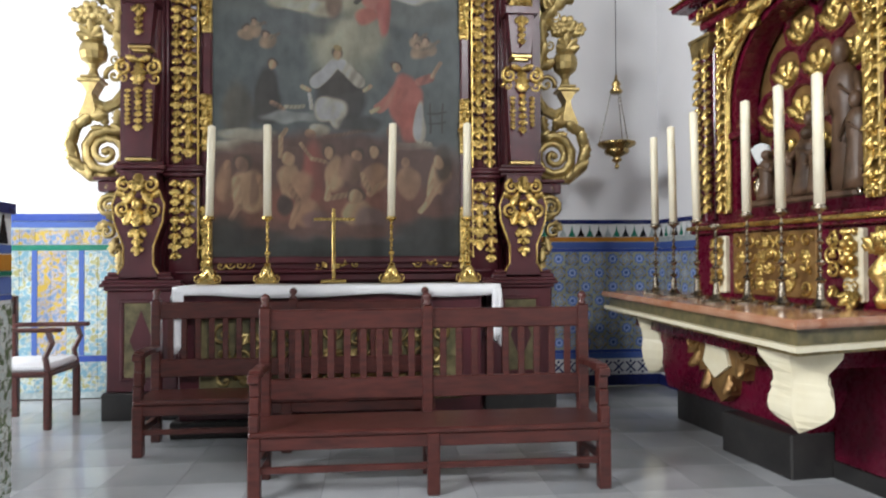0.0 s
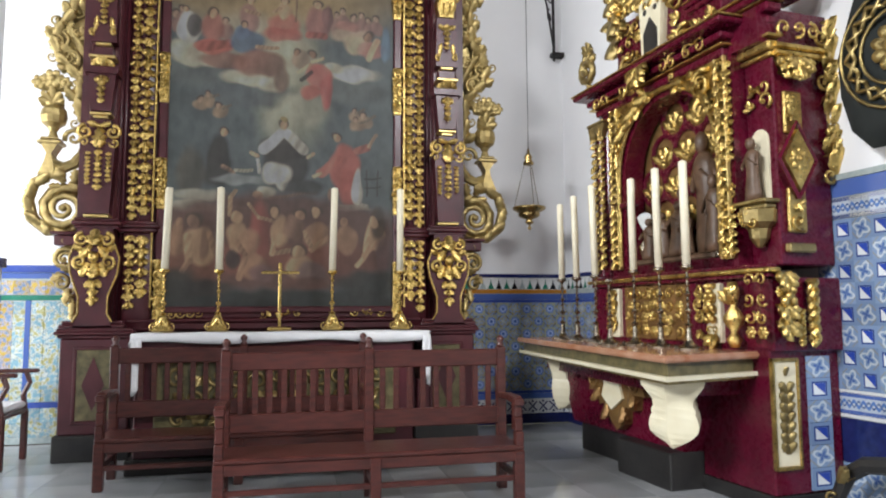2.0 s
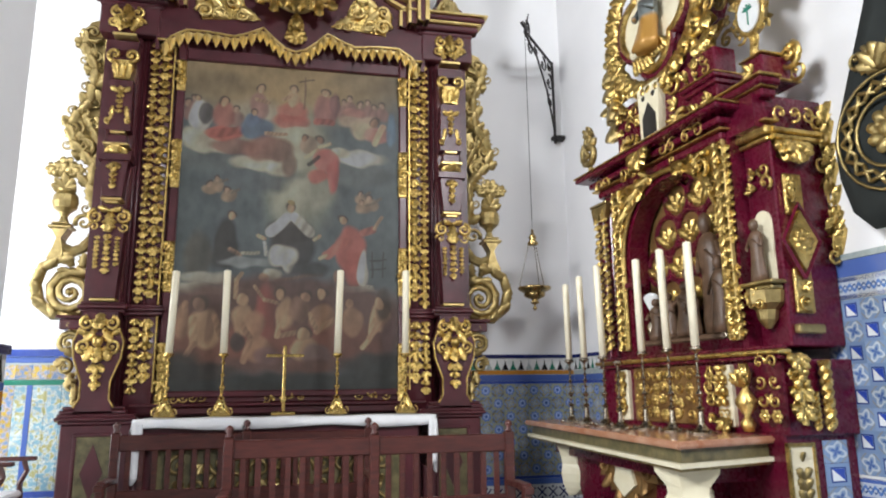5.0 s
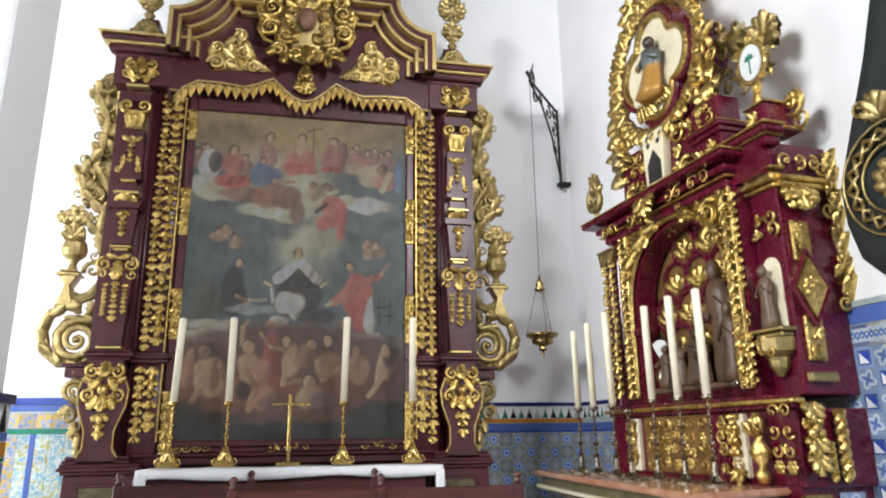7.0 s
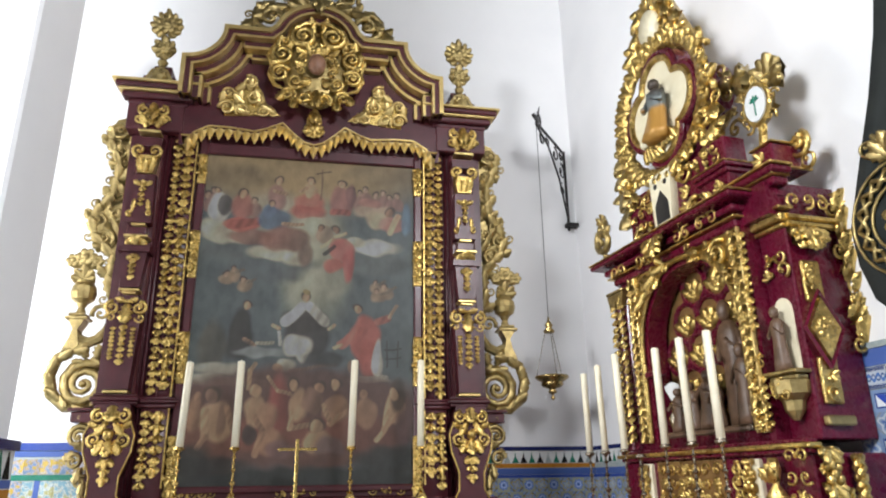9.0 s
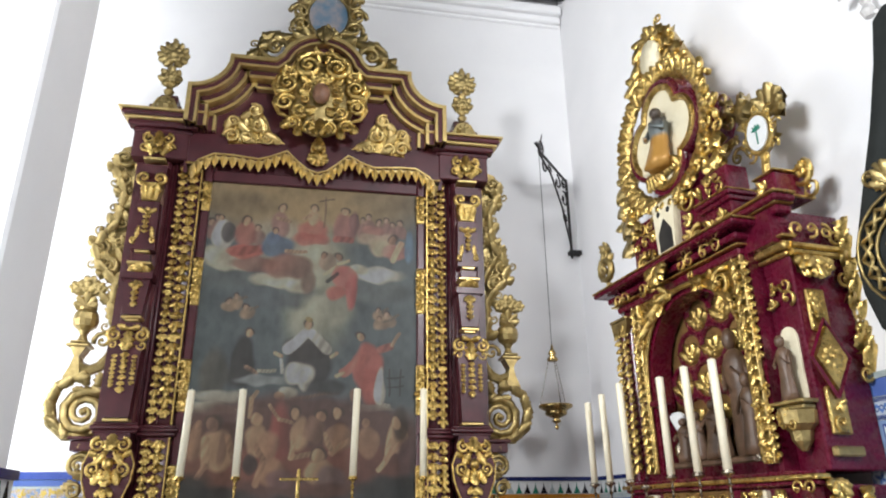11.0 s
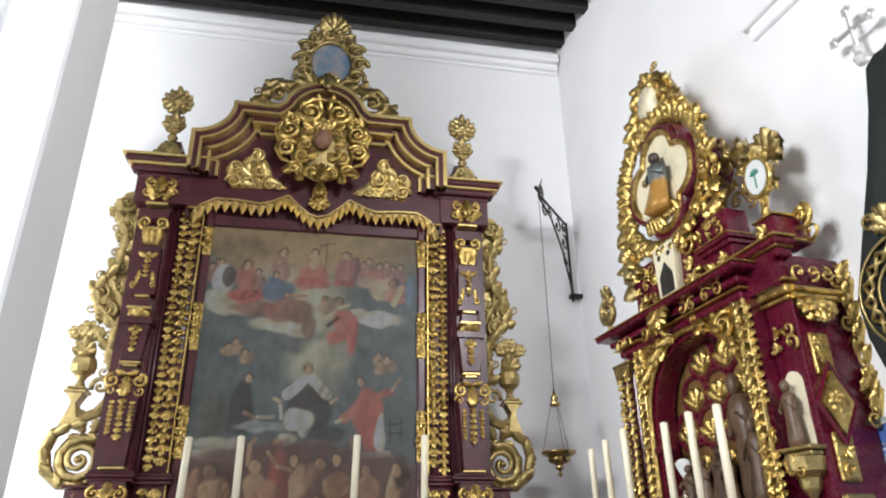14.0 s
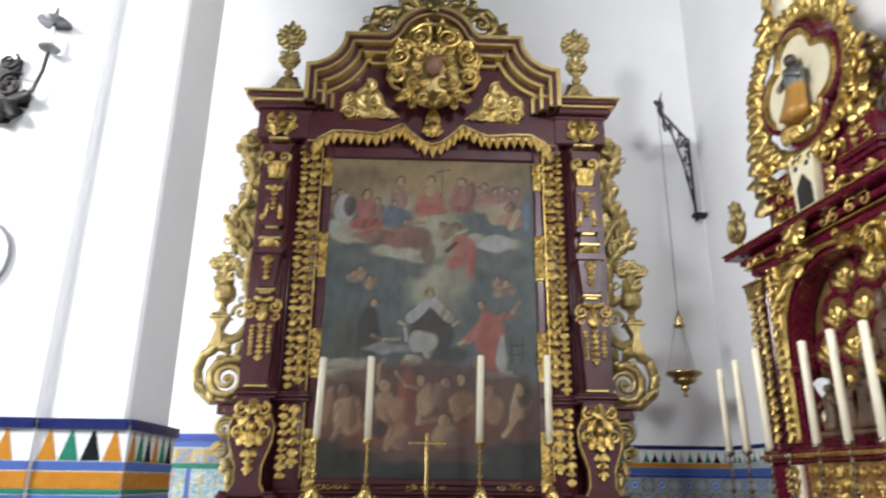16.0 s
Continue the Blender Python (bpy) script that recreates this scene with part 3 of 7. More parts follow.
# pedestals, base and back board
for s in (-1, 1):
    x0, x1 = sorted((s * 1.27, s * 1.83))
    part("pedestal", box(B(), x0, x1, -1.02, 0, 0.22, 1.04, 0.012), MAROON, ALTAR)
    part("pedestal_plinth", box(B(), x0 - 0.03, x1 + 0.03, -1.05, 0, 0, 0.22, 0.012), BLACK, ALTAR, "black painted plinth")
    part("pedestal_cornice", moulding(B(), x0, x1, -1.02, ((1.04, 1.07, 0.02), (1.07, 1.10, 0.045), (1.10, 1.125, 0.03))), MAROON, ALTAR)
    bm = box(B(), min(s * 1.42, s * 1.69), max(s * 1.42, s * 1.69), -1.03, -1.0, 0.34, 0.94, 0.004)
    pan = part("pedestal_panel", bm, GREEN, ALTAR, "faded green panel with a dark lozenge")
    part("panel_lozenge", prism(B(), [(s * 1.555 - 0.09, 0.64), (s * 1.555, 0.42), (s * 1.555 + 0.09, 0.64), (s * 1.555, 0.88)], -1.034, -1.02), MAROON, pan)
    bm = B()
    for a, b, c, d in ((1.39, 1.72, 0.31, 0.34), (1.39, 1.72, 0.94, 0.97), (1.39, 1.42, 0.34, 0.94), (1.69, 1.72, 0.34, 0.94)):
        box(bm, min(s * a, s * b), max(s * a, s * b), -1.038, -1.0, c, d, 0.006)
    part("panel_frame", bm, MAROON, ALTAR)
part("altar_base", box(B(), -1.27, 1.27, -0.95, 0, 0, 1.0), MAROON, ALTAR)
bm = B()
box(bm, -1.80, 1.80, YF, -0.02, 1.06, 5.0)
part("back_board", bm, MAROON, ALTAR)
part("predella", moulding(B(), -1.24, 1.24, YF - 0.02, ((1.10, 1.17, 0.06), (1.17, 1.20, 0.09), (1.20, 1.29, 0.02))), MAROON, ALTAR)
for x0, x1 in ((-1.0, -0.68), (-0.2, 0.2), (0.66, 1.0)):
    bm = B()
    foliage(bm, x0, x1, 1.205, 1.285, rng, 0.085, YF - 0.05)
    part("predella_carving", bm, GOLD, ALTAR)

# the painting and its frame
PA, PB, PC, PD = -1.04, 1.07, 1.31, 4.52


def canvas():
    """The painted canvas: soft areas of colour, the figures as plain shapes."""
    nx, nz = 300, 450
    blobs = []

    def put(u, v, ru, rv, c, soft=0.35):
        blobs.append((u, v, ru, rv, c, soft))

    strokes = []

    def limb(u0, v0, u1, v1, w, c, soft=0.45):
        """A brush stroke from one point to another."""
        strokes.append((len(blobs), u0, v0, u1, v1, w, c, soft))
        blobs.append(None)

    put(0.475, 0.031, 0.563, 0.128, (0.27, 0.18, 0.075), 0.9)
    put(0.134, 0.069, 0.188, 0.043, (0.17, 0.12, 0.06), 0.9)
    put(0.835, 0.032, 0.161, 0.038, (0.17, 0.12, 0.06), 0.9)
    put(0.534, 0.343, 0.147, 0.188, (0.27, 0.26, 0.18), 0.95)
    put(0.326, 0.183, 0.121, 0.068, (0.3, 0.26, 0.18), 0.9)
    put(0.133, 0.306, 0.161, 0.044, (0.085, 0.095, 0.09), 0.7)
    put(0.367, 0.367, 0.201, 0.044, (0.07, 0.08, 0.082), 0.7)
    put(0.827, 0.342, 0.147, 0.038, (0.085, 0.095, 0.09), 0.7)
    put(0.142, 0.269, 0.134, 0.024, (0.36, 0.32, 0.23), 0.5)
    put(0.055, 0.242, 0.075, 0.024, (0.36, 0.32, 0.23), 0.6)
    put(0.337, 0.317, 0.118, 0.024, (0.36, 0.32, 0.23), 0.5)
    put(0.442, 0.337, 0.059, 0.021, (0.36, 0.32, 0.23), 0.6)
    put(0.813, 0.286, 0.123, 0.026, (0.42, 0.38, 0.31), 0.45)
    put(0.717, 0.271, 0.048, 0.017, (0.36, 0.32, 0.23), 0.5)
    put(0.527, 0.231, 0.107, 0.051, (0.3, 0.27, 0.19), 0.8)
    put(0.577, 0.406, 0.107, 0.051, (0.26, 0.25, 0.18), 0.8)
    put(0.017, 0.168, 0.027, 0.027, (0.19, 0.1, 0.08), 0.5)
    put(0.013, 0.133, 0.017, 0.010, (0.05, 0.032, 0.022), 0.4)
    put(0.013, 0.138, 0.012, 0.009, (0.3, 0.19, 0.13), 0.35)
    put(0.045, 0.155, 0.027, 0.027, (0.19, 0.1, 0.08), 0.5)
    put(0.042, 0.120, 0.017, 0.010, (0.05, 0.032, 0.022), 0.4)
    put(0.042, 0.125, 0.012, 0.009, (0.3, 0.19, 0.13), 0.35)
    put(0.237, 0.180, 0.027, 0.027, (0.19, 0.1, 0.08), 0.5)
    put(0.235, 0.145, 0.017, 0.010, (0.05, 0.032, 0.022), 0.4)
    put(0.235, 0.150, 0.012, 0.009, (0.3, 0.19, 0.13), 0.35)
    put(0.731, 0.134, 0.027, 0.027, (0.19, 0.1, 0.08), 0.5)
    put(0.730, 0.098, 0.017, 0.010, (0.05, 0.032, 0.022), 0.4)
    put(0.730, 0.103, 0.012, 0.009, (0.3, 0.19, 0.13), 0.35)
    put(0.764, 0.121, 0.027, 0.027, (0.19, 0.1, 0.08), 0.5)
    put(0.763, 0.084, 0.017, 0.010, (0.05, 0.032, 0.022), 0.4)
    put(0.763, 0.089, 0.012, 0.009, (0.3, 0.19, 0.13), 0.35)
    put(0.809, 0.138, 0.027, 0.027, (0.19, 0.1, 0.08), 0.5)
    put(0.808, 0.102, 0.017, 0.010, (0.05, 0.032, 0.022), 0.4)
    put(0.808, 0.107, 0.012, 0.009, (0.3, 0.19, 0.13), 0.35)
    put(0.848, 0.132, 0.027, 0.027, (0.19, 0.1, 0.08), 0.5)
    put(0.847, 0.096, 0.017, 0.010, (0.05, 0.032, 0.022), 0.4)
    put(0.847, 0.101, 0.012, 0.009, (0.3, 0.19, 0.13), 0.35)
    put(0.882, 0.147, 0.027, 0.027, (0.19, 0.1, 0.08), 0.5)
    put(0.881, 0.110, 0.017, 0.010, (0.05, 0.032, 0.022), 0.4)
    put(0.881, 0.115, 0.012, 0.009, (0.3, 0.19, 0.13), 0.35)
    put(0.921, 0.133, 0.027, 0.027, (0.19, 0.1, 0.08), 0.5)
    put(0.920, 0.096, 0.017, 0.010, (0.05, 0.032, 0.022), 0.4)
    put(0.920, 0.101, 0.012, 0.009, (0.3, 0.19, 0.13), 0.35)
    put(0.687, 0.124, 0.027, 0.027, (0.19, 0.1, 0.08), 0.5)
    put(0.686, 0.088, 0.017, 0.010, (0.05, 0.032, 0.022), 0.4)
    put(0.686, 0.093, 0.012, 0.009, (0.3, 0.19, 0.13), 0.35)
    put(0.073, 0.176, 0.051, 0.048, (0.4, 0.37, 0.31), 0.35)
    put(0.098, 0.166, 0.029, 0.034, (0.035, 0.03, 0.03), 0.4)
    put(0.057, 0.120, 0.018, 0.011, (0.05, 0.032, 0.022), 0.4)
    put(0.057, 0.124, 0.013, 0.010, (0.36, 0.215, 0.125), 0.35)
    put(0.175, 0.171, 0.054, 0.044, (0.25, 0.09, 0.065), 0.4)
    put(0.175, 0.125, 0.025, 0.015, (0.05, 0.032, 0.022), 0.4)
    put(0.176, 0.130, 0.017, 0.014, (0.36, 0.215, 0.125), 0.35)
    put(0.181, 0.231, 0.091, 0.022, (0.36, 0.085, 0.055), 0.35)
    limb(0.125, 0.233, 0.251, 0.217, 0.043, (0.3, 0.085, 0.06), 0.45)
    put(0.333, 0.136, 0.043, 0.048, (0.24, 0.12, 0.1), 0.4)
    put(0.341, 0.073, 0.025, 0.015, (0.05, 0.032, 0.022), 0.4)
    put(0.342, 0.077, 0.017, 0.014, (0.36, 0.215, 0.125), 0.35)
    limb(0.320, 0.111, 0.379, 0.120, 0.019, (0.36, 0.215, 0.125), 0.45)
    put(0.328, 0.206, 0.080, 0.038, (0.05, 0.085, 0.13), 0.4)
    put(0.305, 0.181, 0.038, 0.021, (0.09, 0.12, 0.17), 0.5)
    put(0.313, 0.153, 0.020, 0.012, (0.05, 0.032, 0.022), 0.4)
    put(0.314, 0.157, 0.014, 0.011, (0.36, 0.215, 0.125), 0.35)
    limb(0.369, 0.223, 0.460, 0.219, 0.019, (0.36, 0.215, 0.125), 0.45)
    put(0.488, 0.147, 0.070, 0.038, (0.36, 0.1, 0.07), 0.4)
    put(0.493, 0.103, 0.032, 0.024, (0.36, 0.215, 0.125), 0.4)
    put(0.496, 0.066, 0.025, 0.015, (0.05, 0.032, 0.022), 0.4)
    put(0.496, 0.071, 0.017, 0.014, (0.36, 0.215, 0.125), 0.35)
    limb(0.439, 0.105, 0.473, 0.096, 0.016, (0.36, 0.215, 0.125), 0.45)
    put(0.484, 0.176, 0.091, 0.021, (0.3, 0.085, 0.06), 0.45)
    limb(0.548, 0.027, 0.543, 0.135, 0.008, (0.12, 0.07, 0.04), 0.45)
    limb(0.517, 0.043, 0.584, 0.033, 0.008, (0.12, 0.07, 0.04), 0.45)
    put(0.644, 0.134, 0.059, 0.051, (0.24, 0.1, 0.085), 0.4)
    put(0.646, 0.070, 0.025, 0.015, (0.05, 0.032, 0.022), 0.4)
    put(0.646, 0.075, 0.017, 0.014, (0.36, 0.215, 0.125), 0.35)
    limb(0.605, 0.171, 0.673, 0.172, 0.032, (0.3, 0.085, 0.06), 0.45)
    put(0.687, 0.113, 0.021, 0.041, (0.15, 0.07, 0.06), 0.5)
    put(0.804, 0.162, 0.091, 0.024, (0.3, 0.22, 0.15), 0.5)
    put(0.832, 0.192, 0.064, 0.031, (0.33, 0.24, 0.15), 0.45)
    put(0.900, 0.206, 0.064, 0.027, (0.3, 0.13, 0.1), 0.4)
    put(0.882, 0.161, 0.025, 0.015, (0.05, 0.032, 0.022), 0.4)
    put(0.882, 0.166, 0.017, 0.014, (0.2, 0.11, 0.065), 0.35)
    limb(0.921, 0.176, 0.881, 0.232, 0.029, (0.36, 0.215, 0.125), 0.45)
    put(0.964, 0.184, 0.024, 0.058, (0.09, 0.14, 0.19), 0.4)
    put(0.781, 0.134, 0.054, 0.017, (0.28, 0.13, 0.1), 0.5)
    put(0.231, 0.271, 0.107, 0.024, (0.15, 0.07, 0.05), 0.45)
    put(0.385, 0.271, 0.118, 0.041, (0.17, 0.075, 0.05), 0.4)
    put(0.480, 0.317, 0.038, 0.041, (0.13, 0.075, 0.05), 0.6)
    put(0.568, 0.249, 0.035, 0.029, (0.22, 0.15, 0.1), 0.4)
    put(0.616, 0.229, 0.022, 0.013, (0.05, 0.032, 0.022), 0.4)
    put(0.616, 0.233, 0.015, 0.012, (0.2, 0.11, 0.065), 0.35)
    limb(0.609, 0.266, 0.557, 0.290, 0.016, (0.36, 0.215, 0.125), 0.45)
    limb(0.670, 0.241, 0.617, 0.256, 0.016, (0.36, 0.215, 0.125), 0.45)
    put(0.556, 0.226, 0.018, 0.011, (0.05, 0.032, 0.022), 0.4)
    put(0.556, 0.230, 0.013, 0.010, (0.2, 0.11, 0.065), 0.35)
    put(0.651, 0.298, 0.059, 0.038, (0.4, 0.09, 0.07), 0.35)
    put(0.685, 0.353, 0.029, 0.048, (0.36, 0.075, 0.06), 0.4)
    put(0.613, 0.350, 0.048, 0.021, (0.33, 0.085, 0.06), 0.5)
    limb(0.572, 0.314, 0.618, 0.288, 0.019, (0.025, 0.02, 0.018), 0.45)
    put(0.131, 0.407, 0.032, 0.019, (0.24, 0.16, 0.1), 0.5)
    put(0.126, 0.386, 0.015, 0.009, (0.05, 0.032, 0.022), 0.4)
    put(0.127, 0.391, 0.011, 0.009, (0.28, 0.18, 0.12), 0.35)
    limb(0.140, 0.399, 0.173, 0.388, 0.013, (0.17, 0.13, 0.09), 0.45)
    put(0.167, 0.395, 0.032, 0.019, (0.24, 0.16, 0.1), 0.5)
    put(0.162, 0.374, 0.015, 0.009, (0.05, 0.032, 0.022), 0.4)
    put(0.163, 0.379, 0.011, 0.009, (0.28, 0.18, 0.12), 0.35)
    limb(0.176, 0.388, 0.210, 0.376, 0.013, (0.17, 0.13, 0.09), 0.45)
    put(0.215, 0.426, 0.032, 0.019, (0.24, 0.16, 0.1), 0.5)
    put(0.210, 0.405, 0.015, 0.009, (0.05, 0.032, 0.022), 0.4)
    put(0.211, 0.410, 0.011, 0.009, (0.28, 0.18, 0.12), 0.35)
    limb(0.224, 0.418, 0.258, 0.406, 0.013, (0.17, 0.13, 0.09), 0.45)
    put(0.816, 0.417, 0.032, 0.019, (0.24, 0.16, 0.1), 0.5)
    put(0.813, 0.396, 0.015, 0.009, (0.05, 0.032, 0.022), 0.4)
    put(0.813, 0.400, 0.011, 0.009, (0.28, 0.18, 0.12), 0.35)
    limb(0.827, 0.409, 0.864, 0.397, 0.013, (0.17, 0.13, 0.09), 0.45)
    put(0.865, 0.434, 0.032, 0.019, (0.24, 0.16, 0.1), 0.5)
    put(0.862, 0.413, 0.015, 0.009, (0.05, 0.032, 0.022), 0.4)
    put(0.862, 0.417, 0.011, 0.009, (0.28, 0.18, 0.12), 0.35)
    limb(0.875, 0.426, 0.913, 0.414, 0.013, (0.17, 0.13, 0.09), 0.45)
    put(0.830, 0.448, 0.032, 0.019, (0.24, 0.16, 0.1), 0.5)
    put(0.827, 0.427, 0.015, 0.009, (0.05, 0.032, 0.022), 0.4)
    put(0.827, 0.431, 0.011, 0.009, (0.28, 0.18, 0.12), 0.35)
    limb(0.841, 0.440, 0.878, 0.428, 0.013, (0.17, 0.13, 0.09), 0.45)
    put(0.214, 0.568, 0.051, 0.075, (0.025, 0.02, 0.018), 0.35)
    put(0.238, 0.485, 0.023, 0.014, (0.05, 0.032, 0.022), 0.4)
    put(0.238, 0.490, 0.016, 0.013, (0.36, 0.215, 0.125), 0.35)
    limb(0.236, 0.590, 0.277, 0.611, 0.021, (0.36, 0.215, 0.125), 0.45)
    put(0.201, 0.616, 0.059, 0.034, (0.035, 0.033, 0.03), 0.6)
    put(0.098, 0.618, 0.059, 0.082, (0.07, 0.065, 0.05), 0.6)
    put(0.135, 0.675, 0.107, 0.017, (0.33, 0.31, 0.24), 0.6)
    limb(0.286, 0.601, 0.360, 0.596, 0.016, (0.36, 0.32, 0.23), 0.45)
    put(0.313, 0.627, 0.113, 0.015, (0.2, 0.21, 0.2), 0.6)
    put(0.509, 0.585, 0.107, 0.072, (0.028, 0.022, 0.02), 0.3)
    put(0.493, 0.527, 0.097, 0.041, (0.03, 0.024, 0.02), 0.4)
    limb(0.483, 0.485, 0.410, 0.533, 0.046, (0.46, 0.42, 0.34), 0.4)
    limb(0.516, 0.484, 0.583, 0.529, 0.046, (0.46, 0.42, 0.34), 0.4)
    put(0.494, 0.454, 0.026, 0.016, (0.05, 0.032, 0.022), 0.4)
    put(0.494, 0.459, 0.018, 0.015, (0.36, 0.215, 0.125), 0.35)
    put(0.493, 0.440, 0.019, 0.009, (0.25, 0.18, 0.07), 0.3)
    put(0.465, 0.603, 0.064, 0.034, (0.46, 0.42, 0.34), 0.35)
    put(0.487, 0.625, 0.027, 0.031, (0.4, 0.36, 0.29), 0.4)
    limb(0.381, 0.553, 0.355, 0.545, 0.019, (0.36, 0.215, 0.125), 0.45)
    limb(0.630, 0.542, 0.605, 0.550, 0.016, (0.36, 0.215, 0.125), 0.45)
    limb(0.382, 0.565, 0.390, 0.604, 0.013, (0.46, 0.42, 0.34), 0.45)
    put(0.419, 0.663, 0.043, 0.022, (0.34, 0.31, 0.23), 0.4)
    put(0.385, 0.672, 0.027, 0.012, (0.36, 0.215, 0.125), 0.4)
    limb(0.441, 0.680, 0.641, 0.657, 0.016, (0.22, 0.16, 0.11), 0.45)
    put(0.589, 0.644, 0.097, 0.021, (0.035, 0.035, 0.033), 0.6)
    put(0.773, 0.580, 0.070, 0.072, (0.33, 0.085, 0.06), 0.3)
    put(0.795, 0.640, 0.054, 0.058, (0.3, 0.075, 0.055), 0.35)
    limb(0.745, 0.554, 0.664, 0.599, 0.040, (0.3, 0.085, 0.06), 0.4)
    limb(0.832, 0.525, 0.877, 0.515, 0.035, (0.33, 0.1, 0.07), 0.45)
    limb(0.885, 0.512, 0.919, 0.474, 0.016, (0.36, 0.215, 0.125), 0.45)
    limb(0.664, 0.599, 0.634, 0.612, 0.016, (0.36, 0.215, 0.125), 0.45)
    put(0.738, 0.487, 0.025, 0.015, (0.05, 0.032, 0.022), 0.4)
    put(0.738, 0.492, 0.017, 0.014, (0.36, 0.215, 0.125), 0.35)
    put(0.832, 0.640, 0.024, 0.062, (0.46, 0.42, 0.34), 0.35)
    limb(0.836, 0.692, 0.875, 0.695, 0.019, (0.46, 0.42, 0.34), 0.45)
    limb(0.927, 0.586, 0.922, 0.665, 0.007, (0.025, 0.02, 0.018), 0.45)
    limb(0.879, 0.587, 0.874, 0.665, 0.007, (0.025, 0.02, 0.018), 0.45)
    limb(0.868, 0.613, 0.940, 0.608, 0.007, (0.025, 0.02, 0.018), 0.45)
    limb(0.869, 0.640, 0.940, 0.635, 0.007, (0.025, 0.02, 0.018), 0.45)
    put(0.200, 0.716, 0.241, 0.012, (0.22, 0.2, 0.155), 0.7)
    put(0.797, 0.703, 0.097, 0.010, (0.36, 0.33, 0.26), 0.5)
    put(0.091, 0.704, 0.107, 0.014, (0.33, 0.31, 0.24), 0.6)
    put(0.474, 0.812, 0.617, 0.145, (0.095, 0.042, 0.03), 0.3)
    put(0.120, 0.861, 0.188, 0.068, (0.15, 0.06, 0.035), 0.7)
    put(0.381, 0.861, 0.161, 0.051, (0.16, 0.055, 0.035), 0.7)
    put(0.700, 0.860, 0.241, 0.051, (0.15, 0.055, 0.035), 0.7)
    put(0.399, 0.780, 0.043, 0.085, (0.2, 0.055, 0.04), 0.7)
    put(0.145, 0.826, 0.070, 0.058, (0.33, 0.205, 0.115), 0.35)
    put(0.163, 0.817, 0.021, 0.044, (0.17, 0.095, 0.06), 0.6)
    put(0.115, 0.748, 0.040, 0.024, (0.05, 0.032, 0.022), 0.4)
    put(0.115, 0.752, 0.028, 0.022, (0.17, 0.095, 0.06), 0.35)
    limb(0.094, 0.798, 0.098, 0.869, 0.035, (0.33, 0.205, 0.115), 0.45)
    limb(0.098, 0.869, 0.073, 0.896, 0.024, (0.25, 0.14, 0.08), 0.45)
    limb(0.183, 0.789, 0.213, 0.845, 0.027, (0.25, 0.14, 0.08), 0.45)
    put(0.044, 0.806, 0.038, 0.048, (0.25, 0.14, 0.08), 0.4)
    put(0.053, 0.760, 0.017, 0.014, (0.25, 0.14, 0.08), 0.35)
    put(0.303, 0.797, 0.048, 0.044, (0.33, 0.205, 0.115), 0.35)
    put(0.298, 0.740, 0.021, 0.017, (0.33, 0.205, 0.115), 0.35)
    limb(0.268, 0.731, 0.269, 0.682, 0.019, (0.33, 0.205, 0.115), 0.45)
    limb(0.269, 0.682, 0.291, 0.658, 0.016, (0.33, 0.205, 0.115), 0.45)
    put(0.353, 0.812, 0.043, 0.044, (0.25, 0.14, 0.08), 0.4)
    limb(0.305, 0.813, 0.345, 0.861, 0.024, (0.25, 0.14, 0.08), 0.45)
    limb(0.348, 0.698, 0.396, 0.739, 0.016, (0.33, 0.205, 0.115), 0.45)
    limb(0.396, 0.739, 0.445, 0.746, 0.019, (0.33, 0.205, 0.115), 0.45)
    put(0.456, 0.717, 0.028, 0.017, (0.05, 0.032, 0.022), 0.4)
    put(0.456, 0.721, 0.019, 0.015, (0.33, 0.205, 0.115), 0.35)
    put(0.485, 0.779, 0.040, 0.048, (0.33, 0.205, 0.115), 0.35)
    limb(0.462, 0.804, 0.453, 0.845, 0.024, (0.33, 0.205, 0.115), 0.45)
    limb(0.453, 0.845, 0.550, 0.831, 0.021, (0.33, 0.205, 0.115), 0.45)
    put(0.546, 0.766, 0.043, 0.038, (0.17, 0.095, 0.06), 0.4)
    put(0.573, 0.721, 0.028, 0.017, (0.05, 0.032, 0.022), 0.4)
    put(0.573, 0.725, 0.019, 0.015, (0.25, 0.14, 0.08), 0.35)
    put(0.652, 0.787, 0.059, 0.038, (0.25, 0.14, 0.08), 0.35)
    put(0.649, 0.717, 0.031, 0.019, (0.05, 0.032, 0.022), 0.4)
    put(0.649, 0.721, 0.021, 0.017, (0.33, 0.205, 0.115), 0.35)
    limb(0.698, 0.794, 0.624, 0.831, 0.024, (0.25, 0.14, 0.08), 0.45)
    limb(0.597, 0.779, 0.624, 0.820, 0.021, (0.33, 0.205, 0.115), 0.45)
    put(0.573, 0.885, 0.059, 0.038, (0.33, 0.205, 0.115), 0.4)
    put(0.570, 0.834, 0.040, 0.024, (0.05, 0.032, 0.022), 0.4)
    put(0.570, 0.838, 0.028, 0.022, (0.33, 0.205, 0.115), 0.35)
    put(0.628, 0.901, 0.064, 0.034, (0.13, 0.08, 0.07), 0.5)
    put(0.605, 0.933, 0.107, 0.021, (0.11, 0.05, 0.035), 0.6)
    put(0.378, 0.885, 0.059, 0.038, (0.25, 0.14, 0.08), 0.4)
    limb(0.333, 0.861, 0.314, 0.916, 0.027, (0.25, 0.14, 0.08), 0.45)
    put(0.408, 0.901, 0.054, 0.027, (0.14, 0.075, 0.065), 0.5)
    put(0.285, 0.861, 0.032, 0.031, (0.025, 0.02, 0.018), 0.5)
    put(0.787, 0.802, 0.048, 0.044, (0.25, 0.14, 0.08), 0.4)
